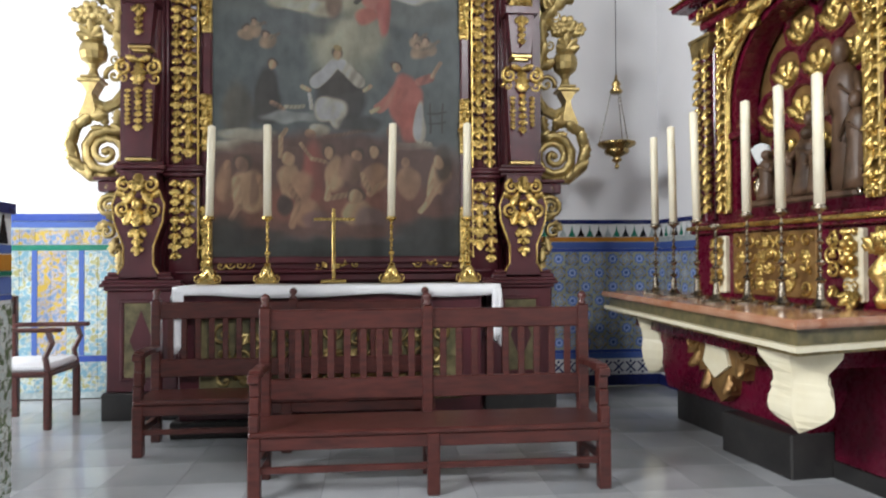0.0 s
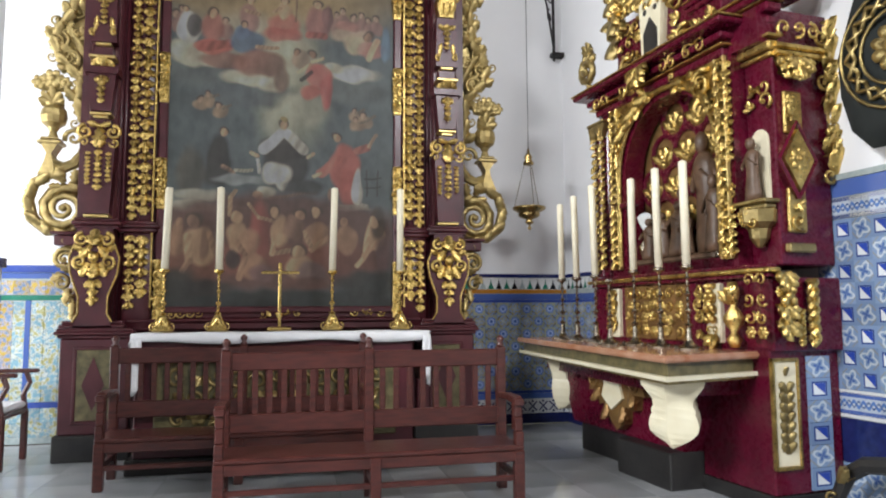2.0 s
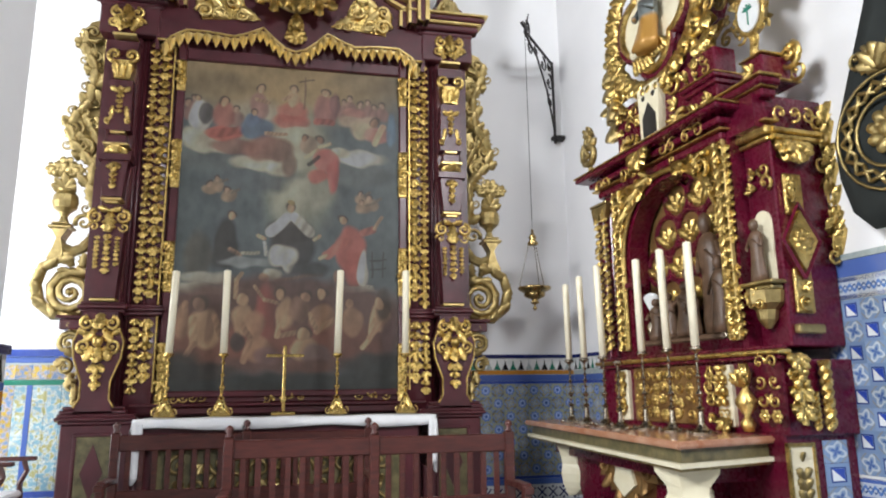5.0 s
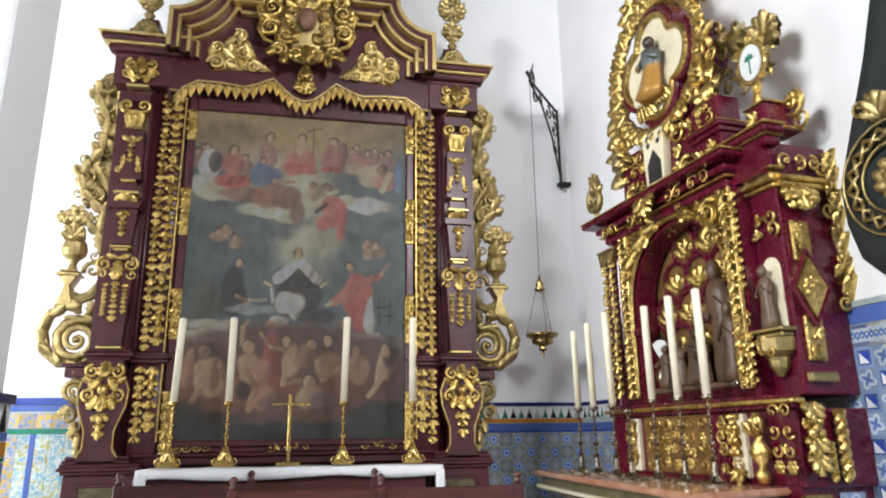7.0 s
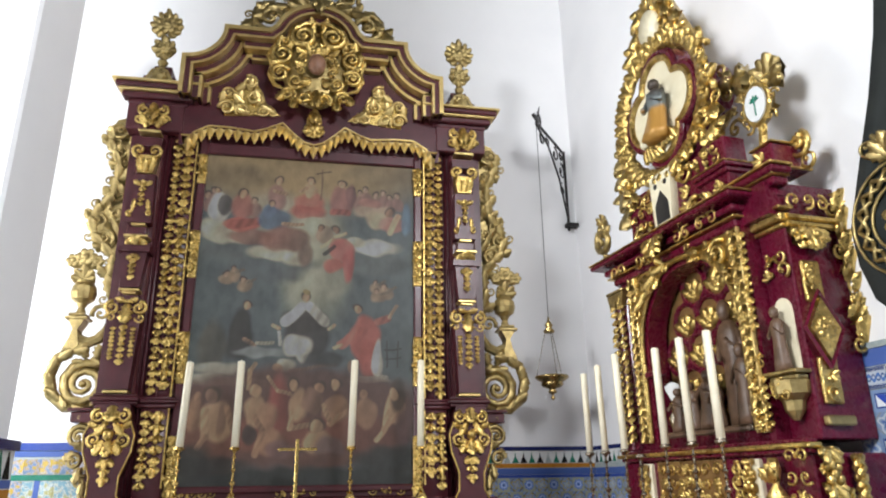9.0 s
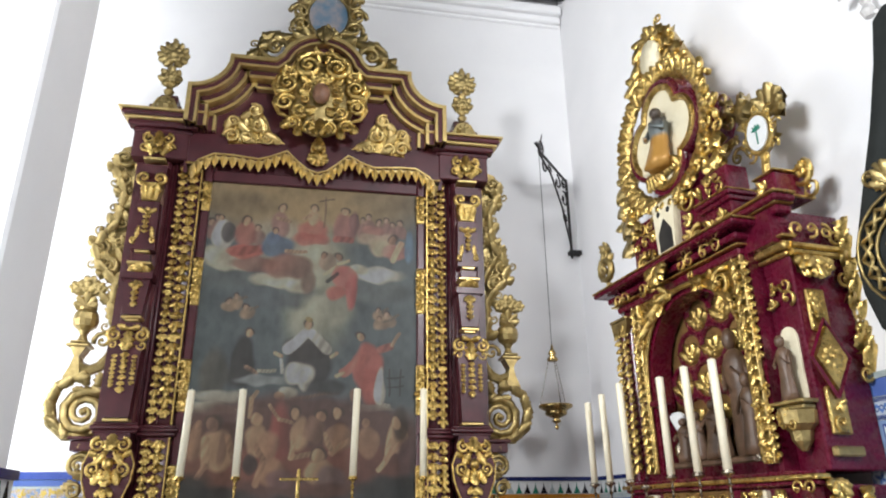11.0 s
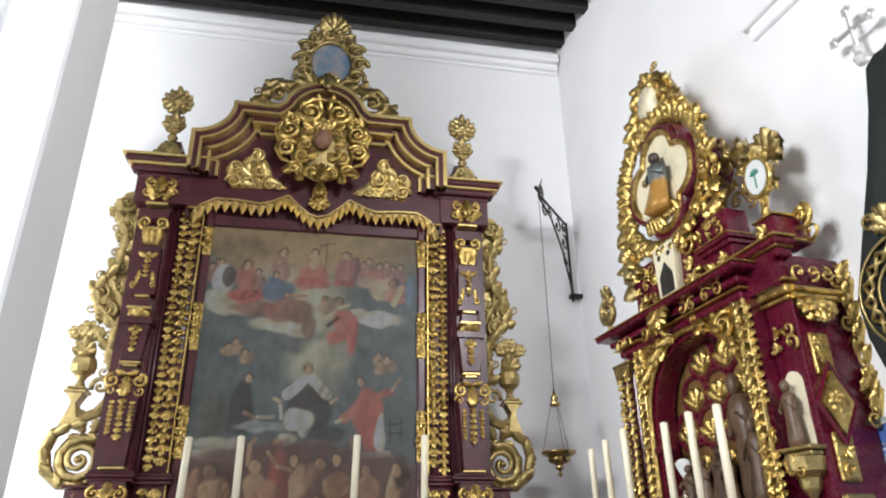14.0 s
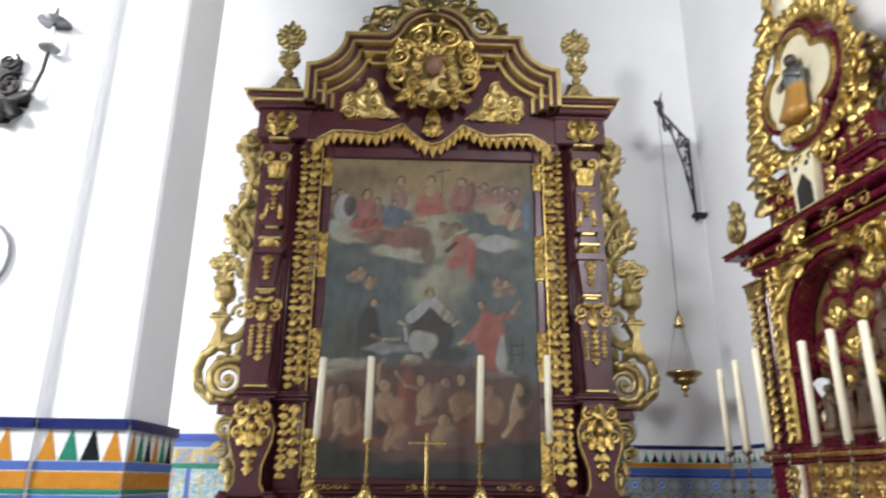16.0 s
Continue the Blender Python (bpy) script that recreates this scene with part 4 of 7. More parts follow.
    put(0.773, 0.747, 0.019, 0.015, (0.25, 0.14, 0.08), 0.35)
    limb(0.733, 0.710, 0.723, 0.659, 0.016, (0.25, 0.14, 0.08), 0.45)
    put(0.724, 0.668, 0.021, 0.021, (0.17, 0.095, 0.06), 0.5)
    put(0.916, 0.785, 0.043, 0.044, (0.33, 0.205, 0.115), 0.35)
    put(0.928, 0.746, 0.035, 0.048, (0.05, 0.032, 0.022), 0.4)
    put(0.910, 0.746, 0.021, 0.022, (0.33, 0.205, 0.115), 0.35)
    limb(0.882, 0.793, 0.873, 0.836, 0.024, (0.33, 0.205, 0.115), 0.45)
    limb(0.873, 0.844, 0.833, 0.880, 0.021, (0.33, 0.205, 0.115), 0.45)
    limb(0.929, 0.802, 0.865, 0.847, 0.021, (0.25, 0.14, 0.08), 0.45)
    put(0.955, 0.844, 0.038, 0.058, (0.1, 0.055, 0.05), 0.5)
    put(0.511, 0.996, 0.617, 0.044, (0.016, 0.018, 0.016), 0.5)
    put(0.130, 0.947, 0.161, 0.024, (0.03, 0.022, 0.018), 0.7)
    put(0.905, 0.934, 0.161, 0.041, (0.02, 0.021, 0.019), 0.6)
    put(0.060, 0.939, 0.080, 0.051, (0.018, 0.018, 0.015), 0.6)

    us, vs = np.meshgrid(np.linspace(0, 1, nx + 1), np.linspace(0, 1, nz + 1))
    du = 0.006 * (np.sin(vs * 61 + 3 * np.sin(us * 23)) + np.sin(us * 47 + vs * 29)) * 0.6
    dv = 0.004 * (np.sin(us * 53 + 2 * np.sin(vs * 31)) + np.sin(vs * 71 - us * 37)) * 0.6
    col = np.zeros((nz + 1, nx + 1, 3)) + np.array((0.075, 0.092, 0.093))
    col *= (1.0 + 0.18 * np.sin(us * 9 + 4 * np.sin(vs * 7)) * np.sin(vs * 13))[..., None]
    ratio = (PD - PC) / (PB - PA)
    paths = {q[0]: q[1:] for q in strokes}
    for n, blob in enumerate(blobs):
        if blob:
            u, v, ru, rv, c, soft = blob
            d = np.sqrt(((us + du - u) / ru) ** 2 + ((vs + dv - v) / rv) ** 2)
        else:
            u, v, u1, v1, ru, c, soft = paths[n]
            ru *= 0.5
            rv = ru / ratio
            ax, ay = u1 - u, (v1 - v) * ratio
            px, py = us + du * 0.5 - u, (vs + dv * 0.5 - v) * ratio
            t = np.clip((px * ax + py * ay) / (ax * ax + ay * ay + 1e-9), 0, 1)
            d = np.hypot(px - t * ax, py - t * ay) / ru
        w = np.clip((1 + soft * 0.5 - d) / soft, 0, 1)
        w = (w * w * (3 - 2 * w) * 0.88)[..., None]
        fold = (1 + 0.16 * np.sin((us - u) / ru * 3.1 + (vs - v) / rv * 1.7 + u * 40) - 0.24 * np.clip((us - u) / ru, -1.5, 1.5))[..., None]
        col = col * (1 - w) + np.array(c) * fold * w
    veil = np.array((0.085, 0.08, 0.068))
    col = np.clip(col * 0.97 + veil * 0.17, 0.008, 0.31)
    co = np.stack([PA + us * (PB - PA), np.zeros_like(us), PD - vs * (PD - PC)], -1).reshape(-1, 3)
    idx = np.arange((nx + 1) * (nz + 1)).reshape(nz + 1, nx + 1)
    faces = np.stack([idx[:-1, :-1], idx[1:, :-1], idx[1:, 1:], idx[:-1, 1:]], -1).reshape(-1, 4)
    me = bpy.data.meshes.new("canvas")
    me.from_pydata(co.tolist(), [], faces.tolist())
    at = me.color_attributes.new("paint", "FLOAT_COLOR", "POINT")
    at.data.foreach_set("color", np.concatenate([col.reshape(-1, 3), np.ones((len(co), 1))], 1).astype(np.float32).ravel())
    m = material("oil_paint", (0.5, 0.5, 0.5), 0.55, 0, None, 6, 0.5, 0.12, 90)
    t = m.node_tree
    a = t.nodes.new("ShaderNodeVertexColor")
    a.layer_name = "paint"
    gain = t.nodes.new("ShaderNodeMix")
    gain.data_type, gain.blend_type = "RGBA", "MULTIPLY"
    gain.inputs[0].default_value = 0.6
    n = t.nodes.new("ShaderNodeTexNoise")
    n.inputs["Scale"].default_value, n.inputs["Detail"].default_value = 22, 8
    rp = t.nodes.new("ShaderNodeValToRGB")
    rp.color_ramp.elements[0].position, rp.color_ramp.elements[1].position = 0.3, 0.62
    rp.color_ramp.elements[0].color, rp.color_ramp.elements[1].color = (0.55, 0.53, 0.5, 1), (1, 1, 1, 1)
    t.links.new(n.outputs[0], rp.inputs[0])
    t.links.new(a.outputs[0], gain.inputs[6])
    t.links.new(rp.outputs[0], gain.inputs[7])
    t.links.new(gain.outputs[2], t.nodes["Principled BSDF"].inputs["Base Color"])
    me.materials.append(m)
    ob = new("painting", me)
    ob.location = (0, YF - 0.03, 0)
    ob.parent = ALTAR
    return tagged(ob, "dark old oil painting with plain figure shapes")


canvas()
bm = B()
for x0, x1, z0, z1 in ((PA - 0.08, PA, PC - 0.02, PD + 0.25), (PB, PB + 0.08, PC - 0.02, PD + 0.25), (PA + 0.001, PB - 0.001, PC - 0.06, PC), (PA + 0.001, PB - 0.001, PD, PD + 0.12)):
    box(bm, x0, x1, YF - 0.07, YF + 0.02, z0, z1, 0.012)
frame_ob = part("picture_frame", bm, MAROON, ALTAR)
for s in (-1, 1):
    xs = PA - 0.04 if s < 0 else PB + 0.035
    part("gilt_bead", tube(B(), [(xs + s * 0.065, YF - 0.085, 1.3), (xs + s * 0.065, YF - 0.085, 4.62)], 0.011), GOLD, frame_ob)
    for z0, z1 in ((1.15, 1.74), (2.20, 2.68), (3.20, 3.68), (4.18, 4.50)):
        part("carved_strip", box(B(), xs - 0.042, xs + 0.042, YF - 0.08, YF - 0.03, z0, z1, 0.008), GOLD, frame_ob)
        bm = B()
        z = z1 - 0.005
        while z > z0 + 0.06:
            h = rng.uniform(0.085, 0.115)
            palmette(bm, xs, z, -math.pi / 2 + rng.uniform(-0.3, 0.3), h, YF - 0.085, 3, 1.7)
            scroll(bm, xs + rng.choice((-1, 1)) * 0.018, z - 0.6 * h, 0.028, rng.uniform(0, 6), 1.2, 1, YF - 0.09, 0.008)
            z -= h * 0.9
        part("frame_carving", bm, GOLD, frame_ob)
for s in (-1, 1):
    # two strings of husks on the stepped ground beside the picture, parted by a ledge
    for dx, w, f in ((1.225, 0.105, 0.05), (1.325, 0.08, 0.05)):
        bm = B()
        husks(bm, s * dx, 2.12, 4.66, w, rng, YF - f - 0.01)
        part("garland", bm, GOLD, ALTAR)
        bm = B()
        husks(bm, s * dx, 1.36 if w > 0.1 else 1.24, 1.95, w, rng, YF - 0.10)
        part("garland", bm, GOLD, ALTAR)
    x0, x1 = sorted((s * 1.145, s * 1.385))
    part("garland_ground", box(B(), x0, x1, YF - 0.05, YF + 0.02, 2.02, 4.85, 0.02), MAROON, ALTAR)
    part("garland_base", moulding(box(B(), x0, x1, YF - 0.09, YF + 0.02, 1.12, 1.98, 0.01), x0, x1, YF - 0.07, ((1.98, 2.02, 0.05), (2.02, 2.05, 0.07), (2.05, 2.08, 0.04))), MAROON, ALTAR)
    bm = B()
    box(bm, min(s * 1.27, s * 1.285), max(s * 1.27, s * 1.285), YF - 0.07, YF - 0.04, 2.09, 4.7, 0.004)
    part("ground_fillet", bm, MAROON, ALTAR)
    # plain shafts in the hollow between the strings and the pilaster
    for q, r in ((1.415, 0.022), (1.455, 0.014)):
        part("recess_shaft", tube(B(), [(s * q, YF - 0.005, 1.15), (s * q, YF - 0.005, 4.8)], r, 8), MAROON, ALTAR, smooth=True)
    # small gilt capital over the strings
    bm = prism(B(), [(s * 1.23 - 0.05, 4.56), (s * 1.23 + 0.05, 4.56), (s * 1.23 + 0.075, 4.66), (s * 1.23 - 0.075, 4.66)], YF - 0.12, YF)
    box(bm, s * 1.23 - 0.085, s * 1.23 + 0.085, YF - 0.13, YF, 4.665, 4.69, 0.006)
    part("garland_capital", bm, GOLD, ALTAR)
    # estipite pilaster: tapered shafts, blocks and caps
    xc = s * 1.59
    pil = part("pilaster", box(B(), xc - 0.13, xc + 0.13, YF - 0.06, YF + 0.02, 2.05, 4.75, 0.02), MAROON, ALTAR)
    for z0, z1, w0, w1, d in ((2.13, 2.86, 0.10, 0.135, 0.19), (2.87, 2.99, 0.085, 0.08, 0.15), (3.06, 3.40, 0.085, 0.115, 0.18), (3.40, 3.46, 0.14, 0.14, 0.21), (3.57, 3.66, 0.075, 0.075, 0.15), (3.70, 4.20, 0.11, 0.10, 0.17), (4.50, 4.60, 0.12, 0.13, 0.17)):
        part("pilaster_shaft", prism(B(), [(xc - w0, z0), (xc + w0, z0), (xc + w1, z1), (xc - w1, z1)], YF - d, YF), MAROON, pil)
    for z, w, d in ((2.11, 0.105, 0.205), (3.035, 0.09, 0.19), (3.555, 0.11, 0.21), (3.68, 0.065, 0.18), (4.65, 0.105, 0.22), (3.01, 0.06, 0.17)):
        part("gilt_fillet", box(B(), xc - w, xc + w, YF - d, YF, z - 0.013, z + 0.013, 0.006), BRIGHT_GOLD, pil)
    # lower capital: a bar that rolls into two volutes, drops and hanging strings under it
    bm = B()
    for q in (-1, 1):
        scroll(bm, xc + q * 0.115, 2.86, 0.065, math.pi / 2, 1.5, -q, YF - 0.2, 0.02)
        scroll(bm, xc + q * 0.125, 2.77, 0.045, math.pi, 1.2, q, YF - 0.18, 0.014)
        husks(bm, xc + q * 0.085, 2.40, 2.68, 0.04, rng, YF - 0.195)
    leaf(bm, xc, 2.90, -math.pi / 2, 0.22, 0.12, YF - 0.2, 0.4)
    husks(bm, xc, 2.34, 2.70, 0.06, rng, YF - 0.2)
    leaf(bm, xc, 2.92, 0.25, 0.12, 0.05, YF - 0.2, 0.3)
    leaf(bm, xc, 2.92, math.pi - 0.25, 0.12, 0.05, YF - 0.2, 0.3)
    # drop on the second shaft, small block capital, scrolled feet and star above
    palmette(bm, xc, 3.38, -math.pi / 2, 0.13, YF - 0.19, 3, 1.5)
    husks(bm, xc, 3.12, 3.28, 0.06, rng, YF - 0.19)
    leaf(bm, xc, 3.46, math.pi / 2, 0.10, 0.13, YF - 0.19, 0.3)
    for q in (-1, 1):
        leaf(bm, xc + q * 0.07, 3.45, math.pi / 2 + q * 0.15, 0.09, 0.07, YF - 0.17, 0.4)
        scroll(bm, xc + q * 0.088, 3.79, 0.032, q * 1.2, 1.1, q, YF - 0.18, 0.016)
        leaf(bm, xc + q * 0.075, 3.80, math.pi / 2 + q * 0.12, 0.16, 0.045, YF - 0.175, 0.1)
        leaf(bm, xc, 4.08, math.pi / 2 + q * 1.2, 0.11, 0.05, YF - 0.18, 0.3)
    husks(bm, xc, 3.86, 4.10, 0.055, rng, YF - 0.18)
    leaf(bm, xc, 4.06, math.pi / 2, 0.08, 0.06, YF - 0.18, 0.3)
    part("shaft_carving", bm, GOLD, pil)
    bm = B()
    prism(bm, [(xc - 0.07, 4.21), (xc + 0.07, 4.21), (xc + 0.10, 4.40), (xc - 0.10, 4.40)], YF - 0.18, YF)
    for q in (-1, 1):
        scroll(bm, xc + q * 0.075, 4.44, 0.065, -math.pi / 2, 1.3, q, YF - 0.19, 0.024)
        leaf(bm, xc + q * 0.04, 4.23, math.pi / 2 + q * -0.2, 0.17, 0.07, YF - 0.185, 0.3)
    leaf(bm, xc, 4.22, math.pi / 2, 0.15, 0.07, YF - 0.2, 0.3)
    part("capital", bm, GOLD, pil)
    # console below the pilaster
    bm = prism(B(), [(xc - 0.16, 1.13), (xc + 0.16, 1.13), (xc + 0.115, 1.25), (xc + 0.115, 1.4), (xc + 0.19, 1.6), (xc + 0.205, 1.74), (xc + 0.16, 1.86), (xc + 0.14, 2.0), (xc - 0.14, 2.0), (xc - 0.16, 1.86), (xc - 0.205, 1.74), (xc - 0.19, 1.6), (xc - 0.115, 1.4), (xc - 0.115, 1.25)], -1.0, YF)
    con = part("console", bm, MAROON, ALTAR)
    part("console_cornice", moulding(B(), xc - 0.17, xc + 0.17, YF - 0.16, ((2.0, 2.03, 0.015), (2.03, 2.07, 0.035), (2.07, 2.095, 0.015))), MAROON, con)
    part("console_foot", moulding(B(), xc - 0.25, xc + 0.25, YF - 0.18, ((1.12, 1.16, 0.02), (1.16, 1.19, 0.0))), MAROON, con)
    bm = B()
    for q in (-1, 1):
        scroll(bm, xc + q * 0.10, 1.90, 0.06, math.pi / 2, 1.4, -q, -1.01, 0.02)
        scroll(bm, xc + q * 0.115, 1.70, 0.06, -math.pi / 2, 1.4, q, -1.01, 0.018)
        leaf(bm, xc + q * 0.03, 1.86, -math.pi / 2 + q * 0.55, 0.17, 0.08, -1.01, 0.4)
        leaf(bm, xc + q * 0.05, 1.70, -math.pi / 2 + q * 0.35, 0.16, 0.08, -1.01, 0.4)
        leaf(bm, xc + q * 0.09, 1.80, q * 0.5 if q > 0 else math.pi - 0.5, 0.10, 0.06, -1.0, 0.4)
        leaf(bm, xc + q * 0.02, 1.55, -math.pi / 2 + q * 0.5, 0.10, 0.055, -1.01, 0.4)
    leaf(bm, xc, 1.99, -math.pi / 2, 0.17, 0.13, -1.015, 0.5)
    leaf(bm, xc, 1.70, -math.pi / 2, 0.17, 0.10, -1.02, 0.5)
    fruit(bm, xc, -1.03, 1.74, 0.05)
    husks(bm, xc, 1.33, 1.54, 0.08, rng, -1.01)
    part("console_carving", bm, GOLD, con)
    for q in (-1, 1):
        bm = tube(B(), [(xc + q * 0.16, -1.0, 1.18), (xc + q * 0.118, -1.0, 1.25), (xc + q * 0.118, -1.0, 1.4), (xc + q * 0.19, -1.0, 1.6), (xc + q * 0.205, -1.0, 1.74), (xc + q * 0.16, -1.0, 1.86)], 0.009)
        part("console_edge", bm, GOLD, con)
    # pierced side wing: big volute, vase of leaves, rising acanthus
    X = lambda d: s * d
    A = lambda a: a if s < 0 else math.pi - a
    bm = B()
    scroll(bm, X(1.92), 2.20, 0.20, A(math.radians(55)), 2.1, s * -1, -0.74, 0.05)
    tube(bm, [(X(1.74), -0.72, 2.10), (X(1.9), -0.72, 2.0), (X(2.06), -0.72, 2.0), (X(2.19), -0.72, 2.11), (X(2.23), -0.72, 2.28), (X(2.18), -0.72, 2.44), (X(2.06), -0.72, 2.52), (X(1.94), -0.72, 2.46)], [0.04, 0.045, 0.05, 0.055, 0.055, 0.05, 0.04, 0.02], 8)
    for a, b, r in ((2.20, 2.14, 100), (2.23, 2.27, 70), (2.18, 2.40, 40), (2.08, 2.49, 10), (2.1, 2.05, 140)):
        leaf(bm, X(a), b, A(math.radians(r)), 0.2, 0.09, -0.77, 0.3)
    for a, b, r, l in ((1.86, 2.42, 75, 0.17), (1.94, 2.44, 110, 0.16), (1.80, 2.34, 60, 0.18), (1.78, 2.2, 80, 0.16)):
        leaf(bm, X(a), b, A(math.radians(r)), l, 0.09, -0.75, 0.4)
    for k in range(7):
        a = math.radians(-150 + 40 * k)
        leaf(bm, X(1.92 + 0.21 * math.cos(a) * -1), 2.20 + 0.2 * math.sin(a), A(a + math.pi / 2), 0.15, 0.06, -0.77, 0.2)
    # the crescent and stem that carry the vase
    tube(bm, [(X(1.79), -0.72, 2.82), (X(1.80), -0.72, 2.72), (X(1.86), -0.72, 2.62), (X(1.95), -0.72, 2.58), (X(2.04), -0.72, 2.62), (X(2.07), -0.72, 2.70)], [0.018, 0.038, 0.052, 0.055, 0.05, 0.03], 8)
    scroll(bm, X(1.87), 2.86, 0.085, A(math.radians(200)), 1.3, s, -0.72, 0.024)
    prism(bm, [(X(2.0), 2.50), (X(2.15), 2.50), (X(2.10), 2.62), (X(2.08), 2.70), (X(2.13), 2.79), (X(1.99), 2.79), (X(2.04), 2.70)], -0.78, -0.62)
    box(bm, min(X(1.96), X(2.16)), max(X(1.96), X(2.16)), -0.80, -0.62, 2.79, 2.82, 0.008)
    box(bm, min(X(1.985), X(2.135)), max(X(1.985), X(2.135)), -0.79, -0.62, 2.825, 2.85, 0.008)
    lathe(bm, [(0.045, 0), (0.03, 0.05), (0.05, 0.09), (0.10, 0.13), (0.115, 0.19), (0.105, 0.25), (0.075, 0.29), (0.085, 0.31)], (X(2.05), -0.71, 2.86), 14)
    for a, l in ((15, 0.13), (50, 0.15), (90, 0.18), (130, 0.15), (165, 0.13)):
        leaf(bm, X(2.06), 3.17, math.radians(a), l, 0.08, -0.74, 0.5)
    for a, b, r in ((2.06, 3.40, 0.09), (1.96, 3.36, 0.065), (2.17, 3.36, 0.07)):
        rosette(bm, X(a), b, r, -0.76, 6)
    for a in (20, 60, 90, 120, 160):
        leaf(bm, X(2.06), 3.30, math.radians(a), 0.19, 0.075, -0.73, 0.3)
    part("wing_volute", bm, PALE_GOLD, ALTAR)
    # rising mass of leaves and scrolls on a pierced board
    edge = [(1.74, 2.90), (1.80, 3.0), (1.86, 3.25), (1.84, 3.45), (1.97, 3.52), (2.06, 3.66), (2.09, 3.84), (2.03, 3.98), (1.93, 4.08), (1.95, 4.24), (1.92, 4.40), (2.02, 4.56), (2.05, 4.74), (1.98, 4.90), (1.84, 4.95), (1.74, 4.9)]
    part("wing_board", prism(B(), [(X(a), b) for a, b in edge], -0.70, -0.64), PALE_GOLD, ALTAR)
    bm = B()
    line = [(1.80, 3.0), (1.84, 3.2), (1.82, 3.4), (1.92, 3.52), (2.02, 3.62), (2.07, 3.78), (2.01, 3.92), (1.91, 4.04), (1.90, 4.2), (1.88, 4.36), (1.94, 4.5), (2.0, 4.62), (2.01, 4.76)]
    acanthus(bm, [(X(a), b) for a, b in line], 0.13, -0.74)
    for a, b, r, t, h in ((1.93, 4.76, 0.11, 60, 1), (1.90, 4.52, 0.07, 200, -1), (1.86, 4.28, 0.07, 90, 1), (1.97, 3.94, 0.08, 140, -1), (2.02, 3.76, 0.09, 100, 1), (1.93, 3.60, 0.10, 250, -1), (1.85, 3.84, 0.07, 20, 1), (1.80, 3.24, 0.06, 90, -1)):
        scroll(bm, X(a), b, r, A(math.radians(t)), 1.6, h * s, -0.75, 0.24 * r)
    for a, b, t, l in ((1.78, 3.58, 115, 0.26), (1.84, 3.56, 130, 0.25), (1.9, 3.54, 150, 0.2), (1.80, 3.70, 100, 0.24), (1.86, 3.74, 120, 0.22), (1.92, 3.8, 140, 0.2), (1.82, 4.0, 100, 0.2), (1.90, 4.02, 140, 0.16), (1.80, 4.16, 95, 0.2), (1.88, 4.12, 120, 0.16), (1.80, 4.40, 95, 0.18), (1.86, 4.42, 125, 0.18), (1.82, 4.62, 80, 0.22), (1.80, 4.8, 60, 0.14), (1.78, 3.05, 95, 0.2), (1.80, 3.34, 110, 0.18)):
        leaf(bm, X(a), b, A(math.radians(t)), l, 0.09, -0.73, 0.5)
    part("wing_foliage", bm, PALE_GOLD, ALTAR)
    bm = B()
    scroll(bm, X(1.88), 1.74, 0.10, A(0.4), 1.9, s * -1, -0.8, 0.028)
    scroll(bm, X(1.90), 1.53, 0.07, A(2.4), 1.4, s, -0.8, 0.024)
    scroll(bm, X(1.82), 1.36, 0.06, A(1.0), 1.3, s * -1, -0.8, 0.02)
    for a, b, t, l in ((1.80, 1.62, 150, 0.16), (1.84, 1.48, -100, 0.16), (1.82, 1.40, -80, 0.18), (1.78, 1.86, 160, 0.16), (1.92, 1.62, -120, 0.12), (1.79, 1.28, -100, 0.1)):
        leaf(bm, X(a), b, A(math.radians(t)), l, 0.08, -0.8, 0.4)
    part("wing_scrolls", bm, PALE_GOLD, ALTAR)
    part("wing_block", box(B(), min(X(1.72), X(1.97)), max(X(1.72), X(1.97)), -0.84, -0.5, 1.86, 1.95, 0.01), MAROON, ALTAR)
    part("wing_shelf", box(B(), min(X(1.72), X(2.0)), max(X(1.72), X(2.0)), -0.86, -0.5, 1.955, 1.985, 0.01), MAROON, ALTAR)
    # entablature block over the pilaster
    ent = part("entablature", box(B(), min(X(1.30), X(1.84)), max(X(1.30), X(1.84)), YF - 0.14, -0.3, 4.70, 5.0, 0.01), MAROON, ALTAR)
    bm = B()
    x0, x1 = sorted((X(1.30), X(1.82)))
    moulding(bm, x0, x1, YF - 0.12, ((4.98, 5.03, 0.03), (5.03, 5.09, 0.08), (5.12, 5.17, 0.14)))
    part("cornice", bm, MAROON, ent)
    bm = B()
    for st in ((5.09, 5.12, 0.115), (5.17, 5.195, 0.17)):
        part("cornice_gilding", moulding(B(), x0, x1, YF - 0.12, (st,)), BRIGHT_GOLD, ent)
    for q in (-1, 1):
        scroll(bm, xc + q * 0.09, 4.90, 0.06, math.pi / 2, 1.4, -q, YF - 0.16, 0.02)
        scroll(bm, xc + q * 0.12, 4.80, 0.05, 0, 1.4, q, YF - 0.16, 0.016)
        leaf(bm, xc + q * 0.04, 4.72, math.pi / 2 + q * -0.5, 0.16, 0.08, YF - 0.16, 0.4)
    leaf(bm, xc, 4.98, -math.pi / 2, 0.24, 0.12, YF - 0.18, 0.5)
    husks(bm, xc, 4.70, 4.80, 0.08, rng, YF - 0.17)
    part("entablature_carving", bm, GOLD, ent)
    # bracketed finial above
    bm = box(B(), xc - 0.16, xc + 0.16, YF - 0.1, -0.4, 5.19, 5.34, 0.01)
    box(bm, xc - 0.09, xc + 0.09, YF - 0.0, -0.45, 5.34, 5.52, 0.01)
